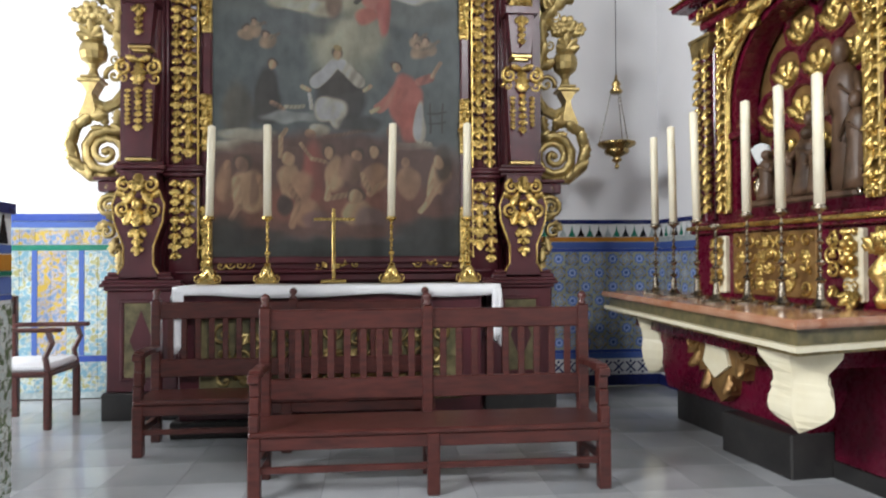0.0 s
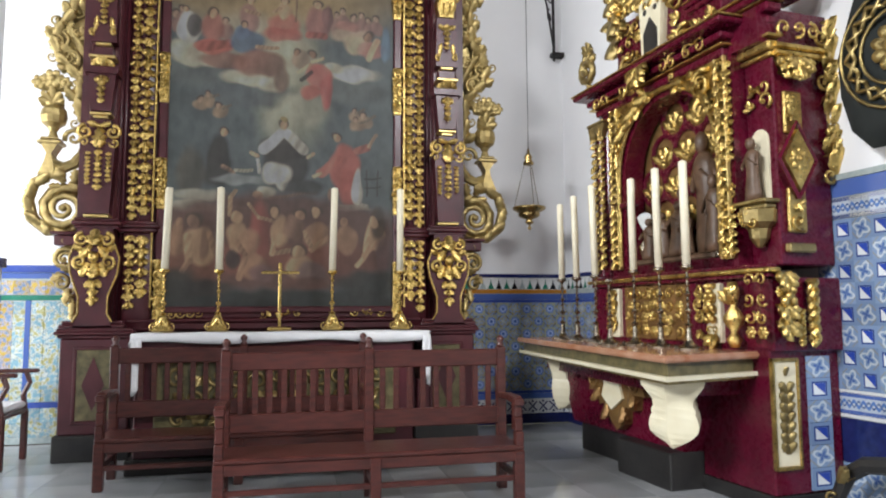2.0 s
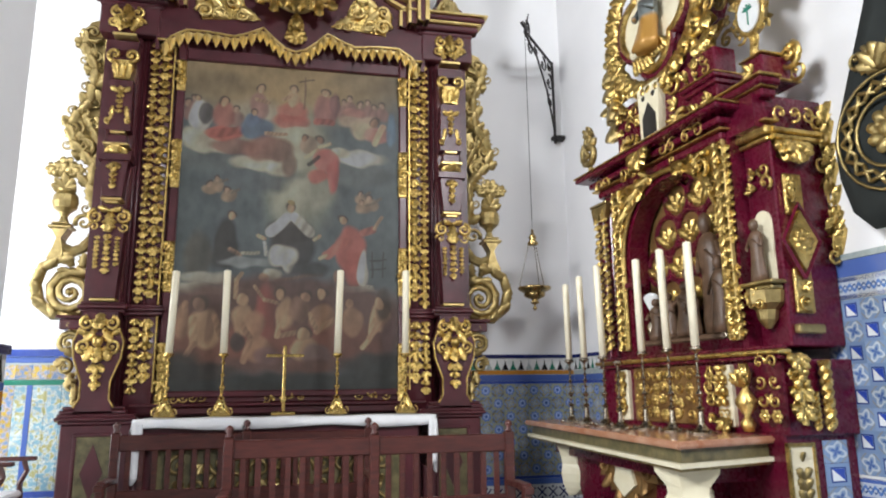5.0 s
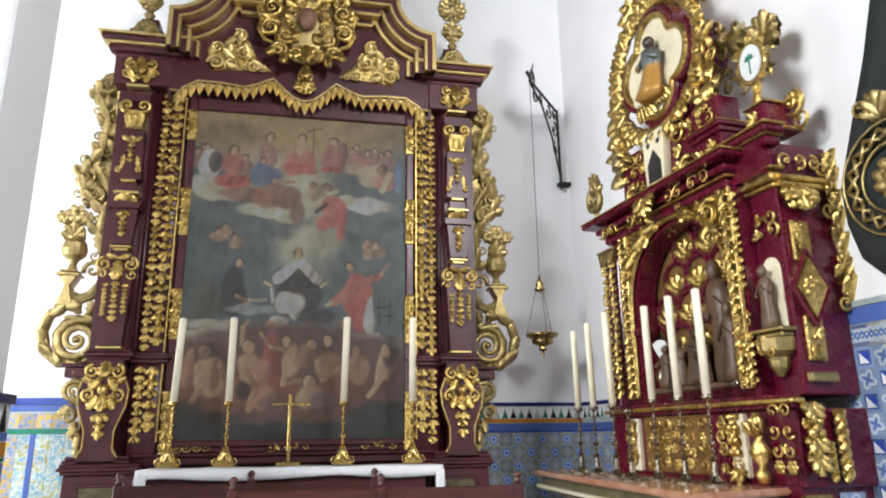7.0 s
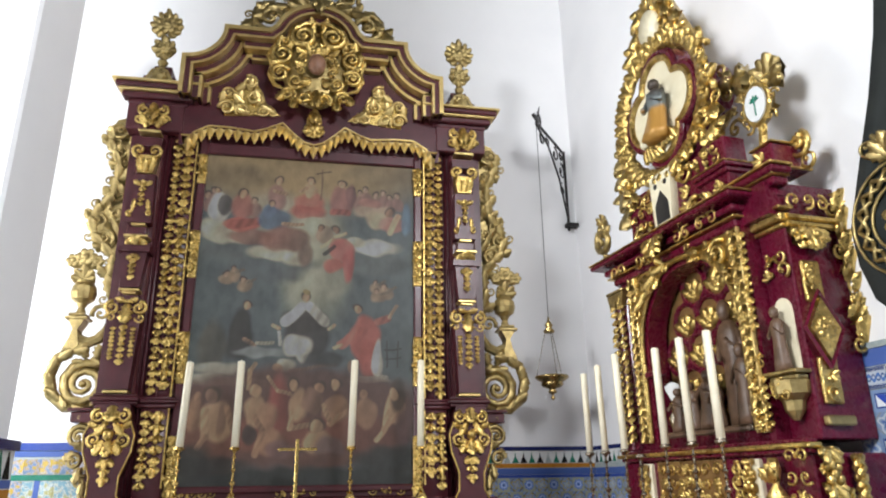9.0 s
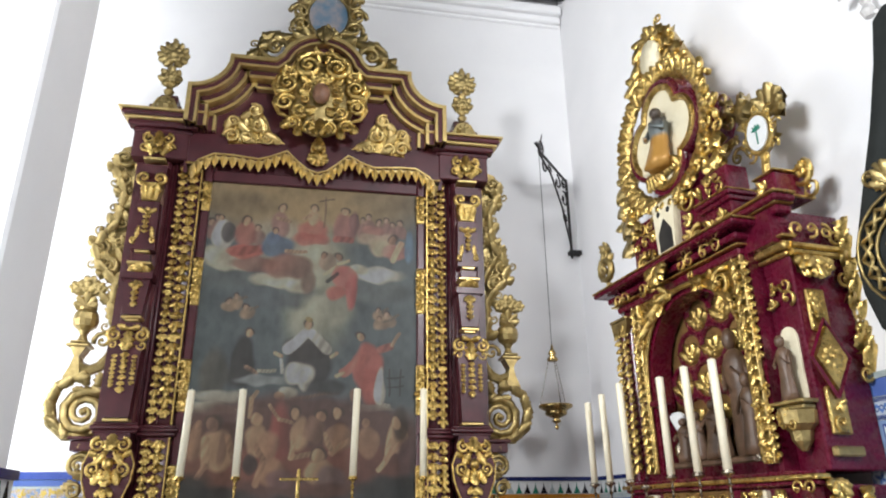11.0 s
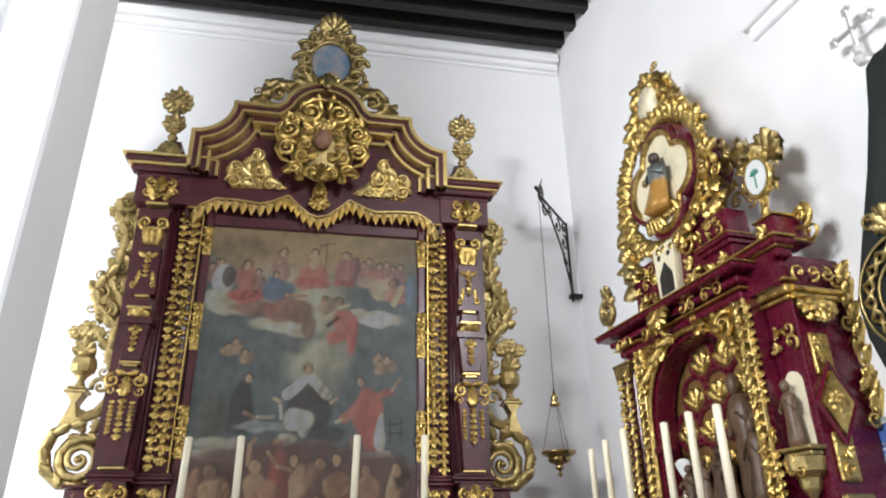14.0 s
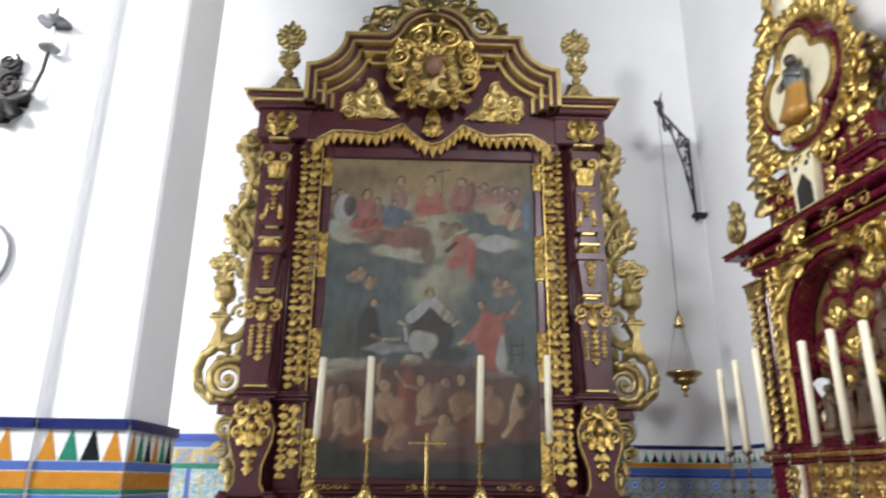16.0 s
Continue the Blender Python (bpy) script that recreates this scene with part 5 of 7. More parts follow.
    fin = part("finial_block", bm, MAROON, ALTAR)
    bm = B()
    lathe(bm, [(0.1, 0), (0.10, 0.1)], (xc, YF - 0.1, 5.2), 12)
    prism(bm, [(xc - 0.14, 5.2), (xc + 0.14, 5.2), (xc + 0.14, 5.28), (xc + 0.08, 5.4), (xc, 5.43), (xc - 0.08, 5.4), (xc - 0.14, 5.28)], YF - 0.13, YF - 0.08)
    rosette(bm, xc, 5.31, 0.09, YF - 0.14, 9)
    lathe(bm, [(0.03, 0), (0.055, 0.05), (0.03, 0.09), (0.05, 0.13), (0.03, 0.17)], (xc, YF - 0.04, 5.48), 10)
    for z, r, l in ((5.70, 0.075, 0.15), (5.98, 0.11, 0.20)):
        rosette(bm, xc, z, r, YF - 0.08, 7)
        for a in range(-60, 241, 30 if r > 0.08 else 50):
            leaf(bm, xc, z, math.radians(a), l * (1.2 if a == 90 else 1.0), 0.085, YF - 0.05, 0.3)
    part("finial", bm, PALE_GOLD, fin)

# pediment: stepped and curved gable with mouldings


def arc(cx, cz, r, a0, a1, n=7):
    return [(cx + r * math.cos(math.radians(a0 + (a1 - a0) * k / n)), cz + r * math.sin(math.radians(a0 + (a1 - a0) * k / n))) for k in range(n + 1)]


half = [(1.33, 5.03)] + arc(1.33, 5.85, 0.39, -90, -168, 7) + [(0.945, 5.85), (0.50, 5.85)] + arc(0.0, 5.76, 0.46, 20, 90, 7)
outline = half + [(-x, z) for x, z in reversed(half[:-1])]


def inset(d):
    """The gable's outline moved inward by d, with mitred corners."""
    pts, n = [], len(outline)
    for i, (x, z) in enumerate(outline):
        ns = []
        for j, k in ((i - 1, i), (i, i + 1)):
            if 0 <= j and k < n:
                v = Vector((outline[k][0] - outline[j][0], outline[k][1] - outline[j][1]))
                if v.length > 1e-6:
                    v.normalize()
                    ns.append(Vector((-v.y, v.x)))
        m = ns[0] if len(ns) == 1 else (ns[0] + ns[1]) / max(0.35, 1 + ns[0].dot(ns[1]))
        pts.append((x + m.x * d, z + m.y * d))
    return pts


def ribbon(bm, d0, d1, y0, y1):
    """A moulding that follows the gable between two insets."""
    p, q = inset(d0), inset(d1)
    rows = [[bm.verts.new((a[0], y, a[1])) for a in r] for r, y in ((p, y1), (p, y0), (q, y0), (q, y1))]
    for r, t in zip(rows, rows[1:]):
        for k in range(len(p) - 1):
            bm.faces.new((r[k], r[k + 1], t[k + 1], t[k]))
    return bm


valance = [(-1.25, 4.57), (-1.19, 4.66), (-1.05, 4.745), (-0.85, 4.745), (-0.6, 4.72), (-0.48, 4.76), (-0.32, 4.84), (-0.22, 4.74), (-0.1, 4.64), (0, 4.61)]
valance = valance + [(-x, z) for x, z in reversed(valance[:-1])]


def gable_body():
    """The board of the gable, in upright strips between the valance and the outline."""
    bm = B()
    up, low = sorted(outline), sorted(valance)
    xs = np.linspace(-1.33, 1.33, 107)
    zt = np.interp(xs, [p[0] for p in up if abs(p[0]) < 1.339 or p[1] > 5.3], [p[1] for p in up if abs(p[0]) < 1.339 or p[1] > 5.3])
    zb = np.interp(xs, [p[0] for p in low], [p[1] for p in low])
    cols = [[bm.verts.new((float(x), y, float(z))) for y, z in ((YF - 0.12, b), (YF - 0.12, t - 0.02), (YF + 0.3, t - 0.02), (YF + 0.3, b))] for x, t, b in zip(xs, zt, zb)]
    for p, q in zip(cols, cols[1:]):
        for k in range(4):
            bm.faces.new((p[k], p[(k + 1) % 4], q[(k + 1) % 4], q[k]))
    bm.faces.new(cols[0])
    bm.faces.new(cols[-1][::-1])
    return bm


ped = part("pediment", gable_body(), MAROON, ALTAR)
part("pediment_cornice", ribbon(ribbon(B(), 0.0, 0.10, YF - 0.34, YF), 0.10, 0.17, YF - 0.27, YF), MAROON, ped)
for d0, d1, f in ((-0.012, 0.03, 0.37), (0.08, 0.105, 0.355), (0.165, 0.195, 0.28)):
    part("pediment_gilding", ribbon(B(), d0, d1, YF - f, YF), BRIGHT_GOLD, ped)
part("inner_moulding", ribbon(B(), 0.17, 0.25, YF - 0.17, YF), MAROON, ped)
part("inner_gilding", ribbon(B(), 0.245, 0.275, YF - 0.19, YF), BRIGHT_GOLD, ped)
bm = B()
for (x0, z0), (x1, z1) in zip(valance, valance[1:]):
    tube(bm, [(x0, YF - 0.13, z0), (x1, YF - 0.13, z1)], 0.02, 6)
    tube(bm, [(x0, YF - 0.13, z0 + 0.05), (x1, YF - 0.13, z1 + 0.05)], 0.012, 6)
part("valance_moulding", bm, BRIGHT_GOLD, ped)
dist, want = 0.0, 0.03
for (x0, z0), (x1, z1) in zip(valance, valance[1:]):
    seg = math.hypot(x1 - x0, z1 - z0)
    while want < dist + seg:
        f = (want - dist) / seg
        bm = B()
        top = [bm.verts.new(p) for p in ((-0.04, 0, 0.01), (0, -0.03, 0.01), (0.04, 0, 0.01), (0, 0.02, 0.01))]
        mid = [bm.verts.new(p) for p in ((-0.033, 0, -0.05), (0, -0.035, -0.05), (0.033, 0, -0.05), (0, 0.015, -0.05))]
        tip = bm.verts.new((0, -0.012, -0.125))
        for k in range(4):
            bm.faces.new((top[k], top[(k + 1) % 4], mid[(k + 1) % 4], mid[k]))
            bm.faces.new((mid[k], mid[(k + 1) % 4], tip))
        bm.faces.new(top[::-1])
        o = part("valance_tassel", bm, BRIGHT_GOLD, ped)
        o.location = (x0 + (x1 - x0) * f, YF - 0.14, z0 + (z1 - z0) * f + 0.005)
        want += 0.088
    dist += seg
for s in (-1, 1):
    # a raised field with an arched top that carries gilt scrollwork
    field_edge = [(0.27, 4.86), (0.60, 4.84), (0.98, 4.80), (1.0, 5.02), (0.93, 5.16), (0.80, 5.22), (0.74, 5.34), (0.62, 5.34), (0.52, 5.2), (0.46, 5.02)]
    part("spandrel_panel", prism(B(), [(s * (0.66 + 0.8 * (a - 0.66)), 5.04 + 0.78 * (b - 5.04)) for a, b in field_edge], YF - 0.135, YF - 0.1), GOLD, ped, m=pose(0, 0, 0.07))
    bm = B()
    for dx, dz, r, a, h in ((0.89, 4.93, 0.085, 0, 1), (0.89, 5.10, 0.07, 200, -1), (0.68, 5.25, 0.085, 60, 1), (0.62, 5.06, 0.085, 220, -1), (0.74, 4.92, 0.07, 320, 1), (0.53, 4.92, 0.06, 150, 1), (0.42, 4.90, 0.04, 100, -1), (0.78, 5.08, 0.05, 20, -1)):
        scroll(bm, s * dx, dz, r, math.radians(a if s > 0 else 180 - a), 1.6, h * s, YF - 0.16, 0.25 * r)
    for dx, dz, a, l in ((0.40, 4.93, 20, 0.18), (0.56, 5.0, 70, 0.2), (0.72, 5.0, 40, 0.17), (0.80, 5.0, 110, 0.17), (0.68, 5.16, 100, 0.16), (0.95, 5.0, 100, 0.13), (0.66, 4.9, 10, 0.15), (0.82, 5.16, 150, 0.13)):
        leaf(bm, s * dx, dz, math.radians(a if s > 0 else 180 - a), l, 0.085, YF - 0.155, 0.4)
    part("spandrel_carving", bm, BRIGHT_GOLD, ped, m=pose(0, 0, 0.07))
# central cartouche with a plain face boss
bm = B()
bmesh.ops.create_icosphere(bm, subdivisions=3, radius=1, matrix=Matrix.Translation((0, YF - 0.22, 5.58)) @ Matrix.Diagonal((0.36, 0.1, 0.44, 1)))
part("cartouche_ground", bm, PALE_GOLD, ped, smooth=True, m=pose(0, 0, -0.11))
bm = B()
for s in (-1, 1):
    turn = lambda a: math.radians(a if s > 0 else 180 - a)
    # two big volutes at the head, a shell of leaves at the sides, smaller volutes below
    scroll(bm, s * 0.15, 5.93, 0.14, turn(80), 1.8, -s, YF - 0.34, 0.045)
    scroll(bm, s * 0.34, 5.84, 0.07, turn(20), 1.4, s, YF - 0.32, 0.024)
    scroll(bm, s * 0.36, 5.70, 0.115, turn(60), 1.8, -s, YF - 0.32, 0.036)
    scroll(bm, s * 0.37, 5.47, 0.10, turn(150), 1.7, -s, YF - 0.32, 0.032)
    tube(bm, [(s * 0.30, YF - 0.30, 5.84), (s * 0.44, YF - 0.31, 5.80), (s * 0.50, YF - 0.31, 5.68), (s * 0.46, YF - 0.31, 5.56), (s * 0.48, YF - 0.31, 5.46), (s * 0.42, YF - 0.31, 5.34), (s * 0.30, YF - 0.30, 5.30)], [0.014, 0.026, 0.03, 0.022, 0.026, 0.024, 0.012], 8)
    scroll(bm, s * 0.21, 5.38, 0.08, turn(220), 1.6, s, YF - 0.34, 0.026)
    scroll(bm, s * 0.28, 5.24, 0.085, turn(250), 1.6, -s, YF - 0.31, 0.028)
    scroll(bm, s * 0.10, 5.20, 0.07, turn(300), 1.5, s, YF - 0.33, 0.022)
    tube(bm, [(s * 0.02, YF - 0.33, 6.12), (s * 0.14, YF - 0.36, 6.08), (s * 0.28, YF - 0.35, 5.99), (s * 0.32, YF - 0.33, 5.88)], [0.02, 0.032, 0.028, 0.014], 8)
    for dx, dz, a, l, w in ((0.42, 5.80, 110, 0.14, 0.08), (0.30, 5.62, -10, 0.2, 0.09), (0.12, 5.80, 60, 0.2, 0.1), (0.30, 5.30, -60, 0.2, 0.09), (0.20, 5.24, -80, 0.2, 0.09), (0.06, 5.30, -70, 0.2, 0.09), (0.04, 6.0, 75, 0.22, 0.08), (0.10, 5.74, 20, 0.16, 0.08), (0.13, 5.46, -50, 0.16, 0.08)):
        leaf(bm, s * dx, dz, turn(a), l, w, YF - 0.32, 0.45)
    for dx, dz, r, a, h in ((0.15, 5.66, 0.06, 100, -1), (0.17, 5.52, 0.055, 20, 1), (0.11, 5.40, 0.055, 300, -1)):
        scroll(bm, s * dx, dz, r, turn(a), 1.5, h * s, YF - 0.33, 0.28 * r)
    leaf(bm, s * 0.05, 5.72, turn(60), 0.14, 0.08, YF - 0.34, 0.4)
    leaf(bm, s * 0.06, 5.44, turn(-40), 0.15, 0.09, YF - 0.34, 0.4)
    leaf(bm, s * 0.10, 5.60, turn(10), 0.16, 0.09, YF - 0.31, 0.4)
    leaf(bm, s * 0.30, 5.75, turn(100), 0.2, 0.1, YF - 0.31, 0.4)
rosette(bm, 0, 5.78, 0.09, YF - 0.36, 7)
leaf(bm, 0, 5.30, -math.pi / 2, 0.26, 0.14, YF - 0.34, 0.5)
leaf(bm, 0, 5.10, -math.pi / 2, 0.20, 0.12, YF - 0.30, 0.4)
rosette(bm, 0, 4.95, 0.10, YF - 0.18, 8)
for a in (-150, -120, -90, -60, -30, 60, 90, 120):
    leaf(bm, 0, 4.95, math.radians(a), 0.15, 0.07, YF - 0.17, 0.4)
part("cartouche_carving", bm, GOLD, ped, m=pose(0, 0, -0.11))
bm = B()
ball(bm, 0, YF - 0.38, 5.47, 0.095, 0.075, 0.125, 2)
FLESHY = material("painted_wood_boss", (0.30, 0.15, 0.09), 0.45, 0, (0.17, 0.085, 0.05), 14, 0.5, 0.15, 40)
part("cartouche_boss", bm, FLESHY, ped, "brown painted rounded boss", True)
# crest: scrolled frame round a small oval painting
bm = B()
for k in range(14):
    a = 2 * math.pi * k / 14
    scroll(bm, 0.03 + 0.33 * math.cos(a), 6.74 + 0.42 * math.sin(a), 0.11, a, 1.5, 1 if math.cos(a) > 0 else -1, YF - 0.06, 0.032)
    palmette(bm, 0.03 + 0.29 * math.cos(a + 0.2), 6.74 + 0.38 * math.sin(a + 0.2), a, 0.15, YF - 0.05, 4, 2.2)
tube(bm, [(0.03 + 0.25 * math.cos(2 * math.pi * k / 24), YF - 0.05, 6.74 + 0.31 * math.sin(2 * math.pi * k / 24)) for k in range(25)], 0.028)
for s in (-1, 1):
    scroll(bm, 0.03 + s * 0.14, 7.22, 0.12, 1, 1.5, s, YF - 0.05)
    scroll(bm, s * 0.52, 6.18, 0.2, math.radians(100 if s > 0 else 80), 1.8, s * -1, YF - 0.08, 0.05)
    scroll(bm, s * 0.75, 6.06, 0.09, math.radians(60 if s > 0 else 120), 1.4, s, YF - 0.08)
    acanthus(bm, [(s * 0.16, 6.36), (s * 0.34, 6.38), (s * 0.54, 6.3), (s * 0.7, 6.16), (s * 0.8, 6.02)], 0.16, YF - 0.08)
palmette(bm, 0.03, 7.2, math.pi / 2, 0.3, YF - 0.06, 7, 2.4)
palmette(bm, 0.03, 6.3, math.pi / 2, 0.2, YF - 0.2, 7, 2.8)
palmette(bm, 0, 6.34, -math.pi / 2, 0.28, YF - 0.36, 3, 0.9)
crest = part("crest", bm, PALE_GOLD, ALTAR)
bm = prism(B(), [(0.03 + 0.25 * math.cos(2 * math.pi * k / 24), 6.74 + 0.31 * math.sin(2 * math.pi * k / 24)) for k in range(24)], YF - 0.03, YF + 0.02)
SKYBLUE = material("blue_oval_painting", (0.10, 0.20, 0.30), 0.4, 0, (0.45, 0.36, 0.32), 7, 0.6, 0.05)
part("oval_painting", bm, SKYBLUE, crest, "small blue oval painting")
part("crest_board", prism(B(), [(-0.3, 6.2), (0.36, 6.2), (0.36, 6.9), (0.03, 7.2), (-0.3, 6.9)], YF - 0.02, YF + 0.06), GOLD, crest)
part("crest_stay", box(B(), -0.04, 0.1, YF, 0.0, 6.55, 6.65), MAROON, crest)

# ---- the altar table before it ----
table = thing("altar_table", pose(0, 0, 0), "altar table with a pale carved front under a white cloth", "altar table")
part("table_body", box(B(), -1.1, 1.12, -1.66, -0.96, 0.12, 1.05, 0.01), MAROON, table)
part("table_plinth", box(B(), -1.15, 1.17, -1.70, -0.96, 0, 0.12, 0.01), BLACK, table)
bm = B()
foliage(bm, -0.85, 0.87, 0.34, 0.8, rng, 0.15, -1.68, True)
part("table_carving", bm, PALE_GOLD, table)
part("front_panel", box(B(), -0.95, 0.97, -1.675, -1.6, 0.24, 0.86, 0.01), GREEN, table)


def altar_cloth():
    """A sheet over the table with loose ends that hang at both sides."""
    bm = B()
    x0, x1 = -1.13, 1.26
    nx, rows = 70, []
    prof = [(-0.98, 1.085), (-1.66, 1.095), (-1.70, 1.09), (-1.712, 1.05), (-1.708, 1.015)]
    for i in range(nx + 1):
        x = x0 + (x1 - x0) * i / nx
        wav = 0.006 * math.sin(x * 21) + 0.004 * math.sin(x * 47 + 1)
        rows.append([bm.verts.new((x, y + (wav if k > 2 else 0), z + 0.003 * math.sin(x * 9 + k) + (0.012 * math.sin(x * 5) if k == 4 else 0))) for k, (y, z) in enumerate(prof)])
    for a, b in zip(rows, rows[1:]):
        for k in range(len(prof) - 1):
            bm.faces.new((a[k], a[k + 1], b[k + 1], b[k]))
    for row, s in ((rows[0], -1), (rows[-1], 1)):
        last = row
        for q in range(1, 7):
            nxt = [bm.verts.new((v.co.x + s * (0.004 + 0.012 * math.sin(k * 2.1 + q)) * (q > 0), v.co.y + 0.012 * q * (k / 4.0), 1.09 - 0.075 * q - (0.02 if q == 6 else 0) * (k % 2))) for k, v in enumerate(row)]
            for k in range(len(row) - 1):
                bm.faces.new((last[k], last[k + 1], nxt[k + 1], nxt[k]))
            last = nxt
    for xa, xb, low in ((-1.13, -1.045, 0.64), (1.185, 1.26, 0.70)):
        grid = [[bm.verts.new((xa + (xb - xa) * (0.1 + 0.9 * i / 5), -1.722 + 0.014 * math.sin(i * 2.2 + q * 0.4), 1.06 - (1.06 - low + 0.03 * math.sin(i)) * q / 6)) for i in range(6)] for q in range(7)]
        for p, q in zip(grid, grid[1:]):
            for i in range(5):
                bm.faces.new((p[i], p[i + 1], q[i + 1], q[i]))
    ob = link("altar_cloth", bm, CLOTH, smooth=True)
    so = ob.modifiers.new("thickness", "SOLIDIFY")
    so.thickness = 0.006
    return tagged(ob, "white linen altar cloth hanging over the table ends", "altar cloth")


altar_cloth()


def candlestick(m, group, label, holder, zc, rc=0.031, base=None, foot=True):
    """A turned candlestick of height zc with a tall candle."""
    e = thing("candlestick", m, label, "candlestick", group)
    bm = B()
    s = zc / 0.47
    prof = [(0.012, 0.11)]
    for z, r, h in ((0.135, 0.03, 0.012), (0.175, 0.017, 0.006), (0.215, 0.026, 0.016), (0.27, 0.016, 0.005), (0.31, 0.021, 0.012), (0.355, 0.015, 0.005), (0.40, 0.019, 0.009)):
        prof += [(0.0085, z - h - 0.003), (r * 0.75, z - h * 0.7), (r, z), (r * 0.75, z + h * 0.7), (0.0085, z + h + 0.003)]
    prof += [(0.0085, 0.432), (0.02, 0.445), (0.045, 0.458), (0.045, 0.468), (0.033, 0.470), (0.033, 0.477)]
    lathe(bm, [(r, z * s) for r, z in prof], (0, 0, 0), 10)
    part("stem", bm, holder, e)
    bm = B()
    if foot:
        prism(bm, [(-0.085, 0), (0.085, 0), (0.07, 0.035), (0.045, 0.09), (0.025, 0.135), (-0.025, 0.135), (-0.045, 0.09), (-0.07, 0.035)], -0.05, 0.05)
        for q in (-1, 1):
            scroll(bm, q * 0.07, 0.035, 0.032, math.pi / 2, 1.2, -q, -0.055)
            leaf(bm, 0, 0.12, -math.pi / 2 + q * 0.5, 0.1, 0.05, -0.055)
    else:
        lathe(bm, [(0.10, 0), (0.10, 0.012), (0.05, 0.025), (0.025, 0.06), (0.018, 0.12 * s)], (0, 0, 0), 10)
        for k in range(3):
            ball(bm, 0.085 * math.cos(k * 2.1), 0.085 * math.sin(k * 2.1), 0.012, 0.02)
    part("foot", bm, holder, e)
    return e


def add_candle(e, zc, h, r, lean=(0, 0)):
    bm = lathe(B(), [(r, 0), (r, h - 0.006), (r * 0.85, h)], (0, 0, 0), 14)
    lathe(bm, [(0.004, h - 0.002), (0.003, h + 0.012)], (0, 0, 0), 5)
    o = part("candle", bm, WAX, e, "tall ivory wax candle", True)
    o.matrix_local = pose(0, 0, zc, lean[0], lean[1], 0)


for x, h, lean in ((-0.95, 0.70, (0, 1.6)), (-0.51, 0.715, (0, 0)), (0.45, 0.74, (0, 1.2)), (1.055, 0.75, (0, 0.4))):
    c = candlestick(pose(x, -1.35, 1.10), "candlesticks on the altar", "brass candlestick with a tall ivory candle on the altar", BRASS, 0.515)
    add_candle(c, 0.52, h, 0.031, lean)
cr = thing("altar_cross", pose(0.0, -1.35, 1.10), "plain thin brass cross standing on the altar", "cross")
bm = box(B(), -0.013, 0.013, -0.01, 0.01, 0.03, 0.585, 0.003)
part("upright", bm, BRASS, cr)
part("crossbar", box(B(), -0.155, 0.165, -0.0115, 0.0115, 0.490, 0.512, 0.003), BRASS, cr)
part("foot", box(B(), -0.1, 0.1, -0.05, 0.05, 0, 0.03, 0.006), BRASS, cr)

# ---- the crimson side altar ----
BROWNGOLD = material("browned_gilding", (0.34, 0.20, 0.07), 0.42, 0.6, (0.18, 0.09, 0.035), 9, 0.5, 0.3, 40)
rng = random.Random(9)
SIDEALTAR = thing("side_altarpiece", RIGHT, "crimson and gilded side altarpiece with an arched niche", "altarpiece")
F = -0.60  # its front plane
G = -0.47  # front of the set-back corner wing
D = SIDEALTAR
# masonry base, plinths and the marbled table
part("base_plinth", box(box(B(), 1.45, 2.35, -0.66, 0, 0, 0.26, 0.01), 2.35, 3.02, -0.86, 0, 0, 0.26, 0.01), BLACK, D, "black painted plinth")
bm = prism(B(), [(1.42, 0.26), (3.0, 0.26), (3.12, 0.5), (3.2, 0.86), (1.2, 0.86), (1.3, 0.5)], -0.72, -0.05)
part("base_block", bm, CRIMSON, D)
part("base_pier", box(B(), 3.02, 3.68, -0.58, -0.02, 0.1, 1.02, 0.01), CRIMSON, D)
part("pier_plinth", box(B(), 3.0, 3.69, -0.585, -0.01, 0, 0.1, 0.005), BLACK, D)
pan = part("cream_panel", box(B(), 3.67, 3.69, -0.565, -0.385, 0.28, 0.93, 0.004), CREAM, D, "cream panel with a gilt spray")
bm = B()
for k in range(7):
    z = 0.36 + k * 0.062
    for q in (-1, 1):
        leaf(bm, 0, z, math.pi / 2 - q * 0.6, 0.10, 0.055, 0, 0.1)
leaf(bm, 0, 0.84, math.pi / 2, 0.07, 0.04)
part("gilt_spray", bm, PALE_GOLD, pan, m=pose(3.695, -0.475, 0, 0, 0, 90))
bm = B()
for a, b, c, d in ((-0.58, -0.565, 0.26, 0.95), (-0.385, -0.37, 0.26, 0.95), (-0.58, -0.37, 0.93, 0.95), (-0.58, -0.37, 0.26, 0.28)):
    box(bm, 3.67, 3.70, a, b, c, d)
part("panel_edge", bm, GOLD, pan)
for j in range(6):
    o = new("tile", M_POINT if j % 2 == 0 else M_WEAVE)
    o.parent = D
    o.matrix_local = pose(3.685, -0.21, 0.12 + (j + 0.5) * TS, 0, 0, 90) @ Matrix.Diagonal((1.35, 1, 1, 1))
# table slab: front edge runs a little askew to the wall
TOP = [(0.66, -0.94), (3.74, -1.40), (3.57, -0.45), (0.66, -0.3)]


def shrink(d):
    return [(TOP[0][0] + d, TOP[0][1] + d), (TOP[1][0] - d, TOP[1][1] + d), (TOP[2][0] - d, TOP[2][1]), (TOP[3][0] + d, TOP[3][1])]


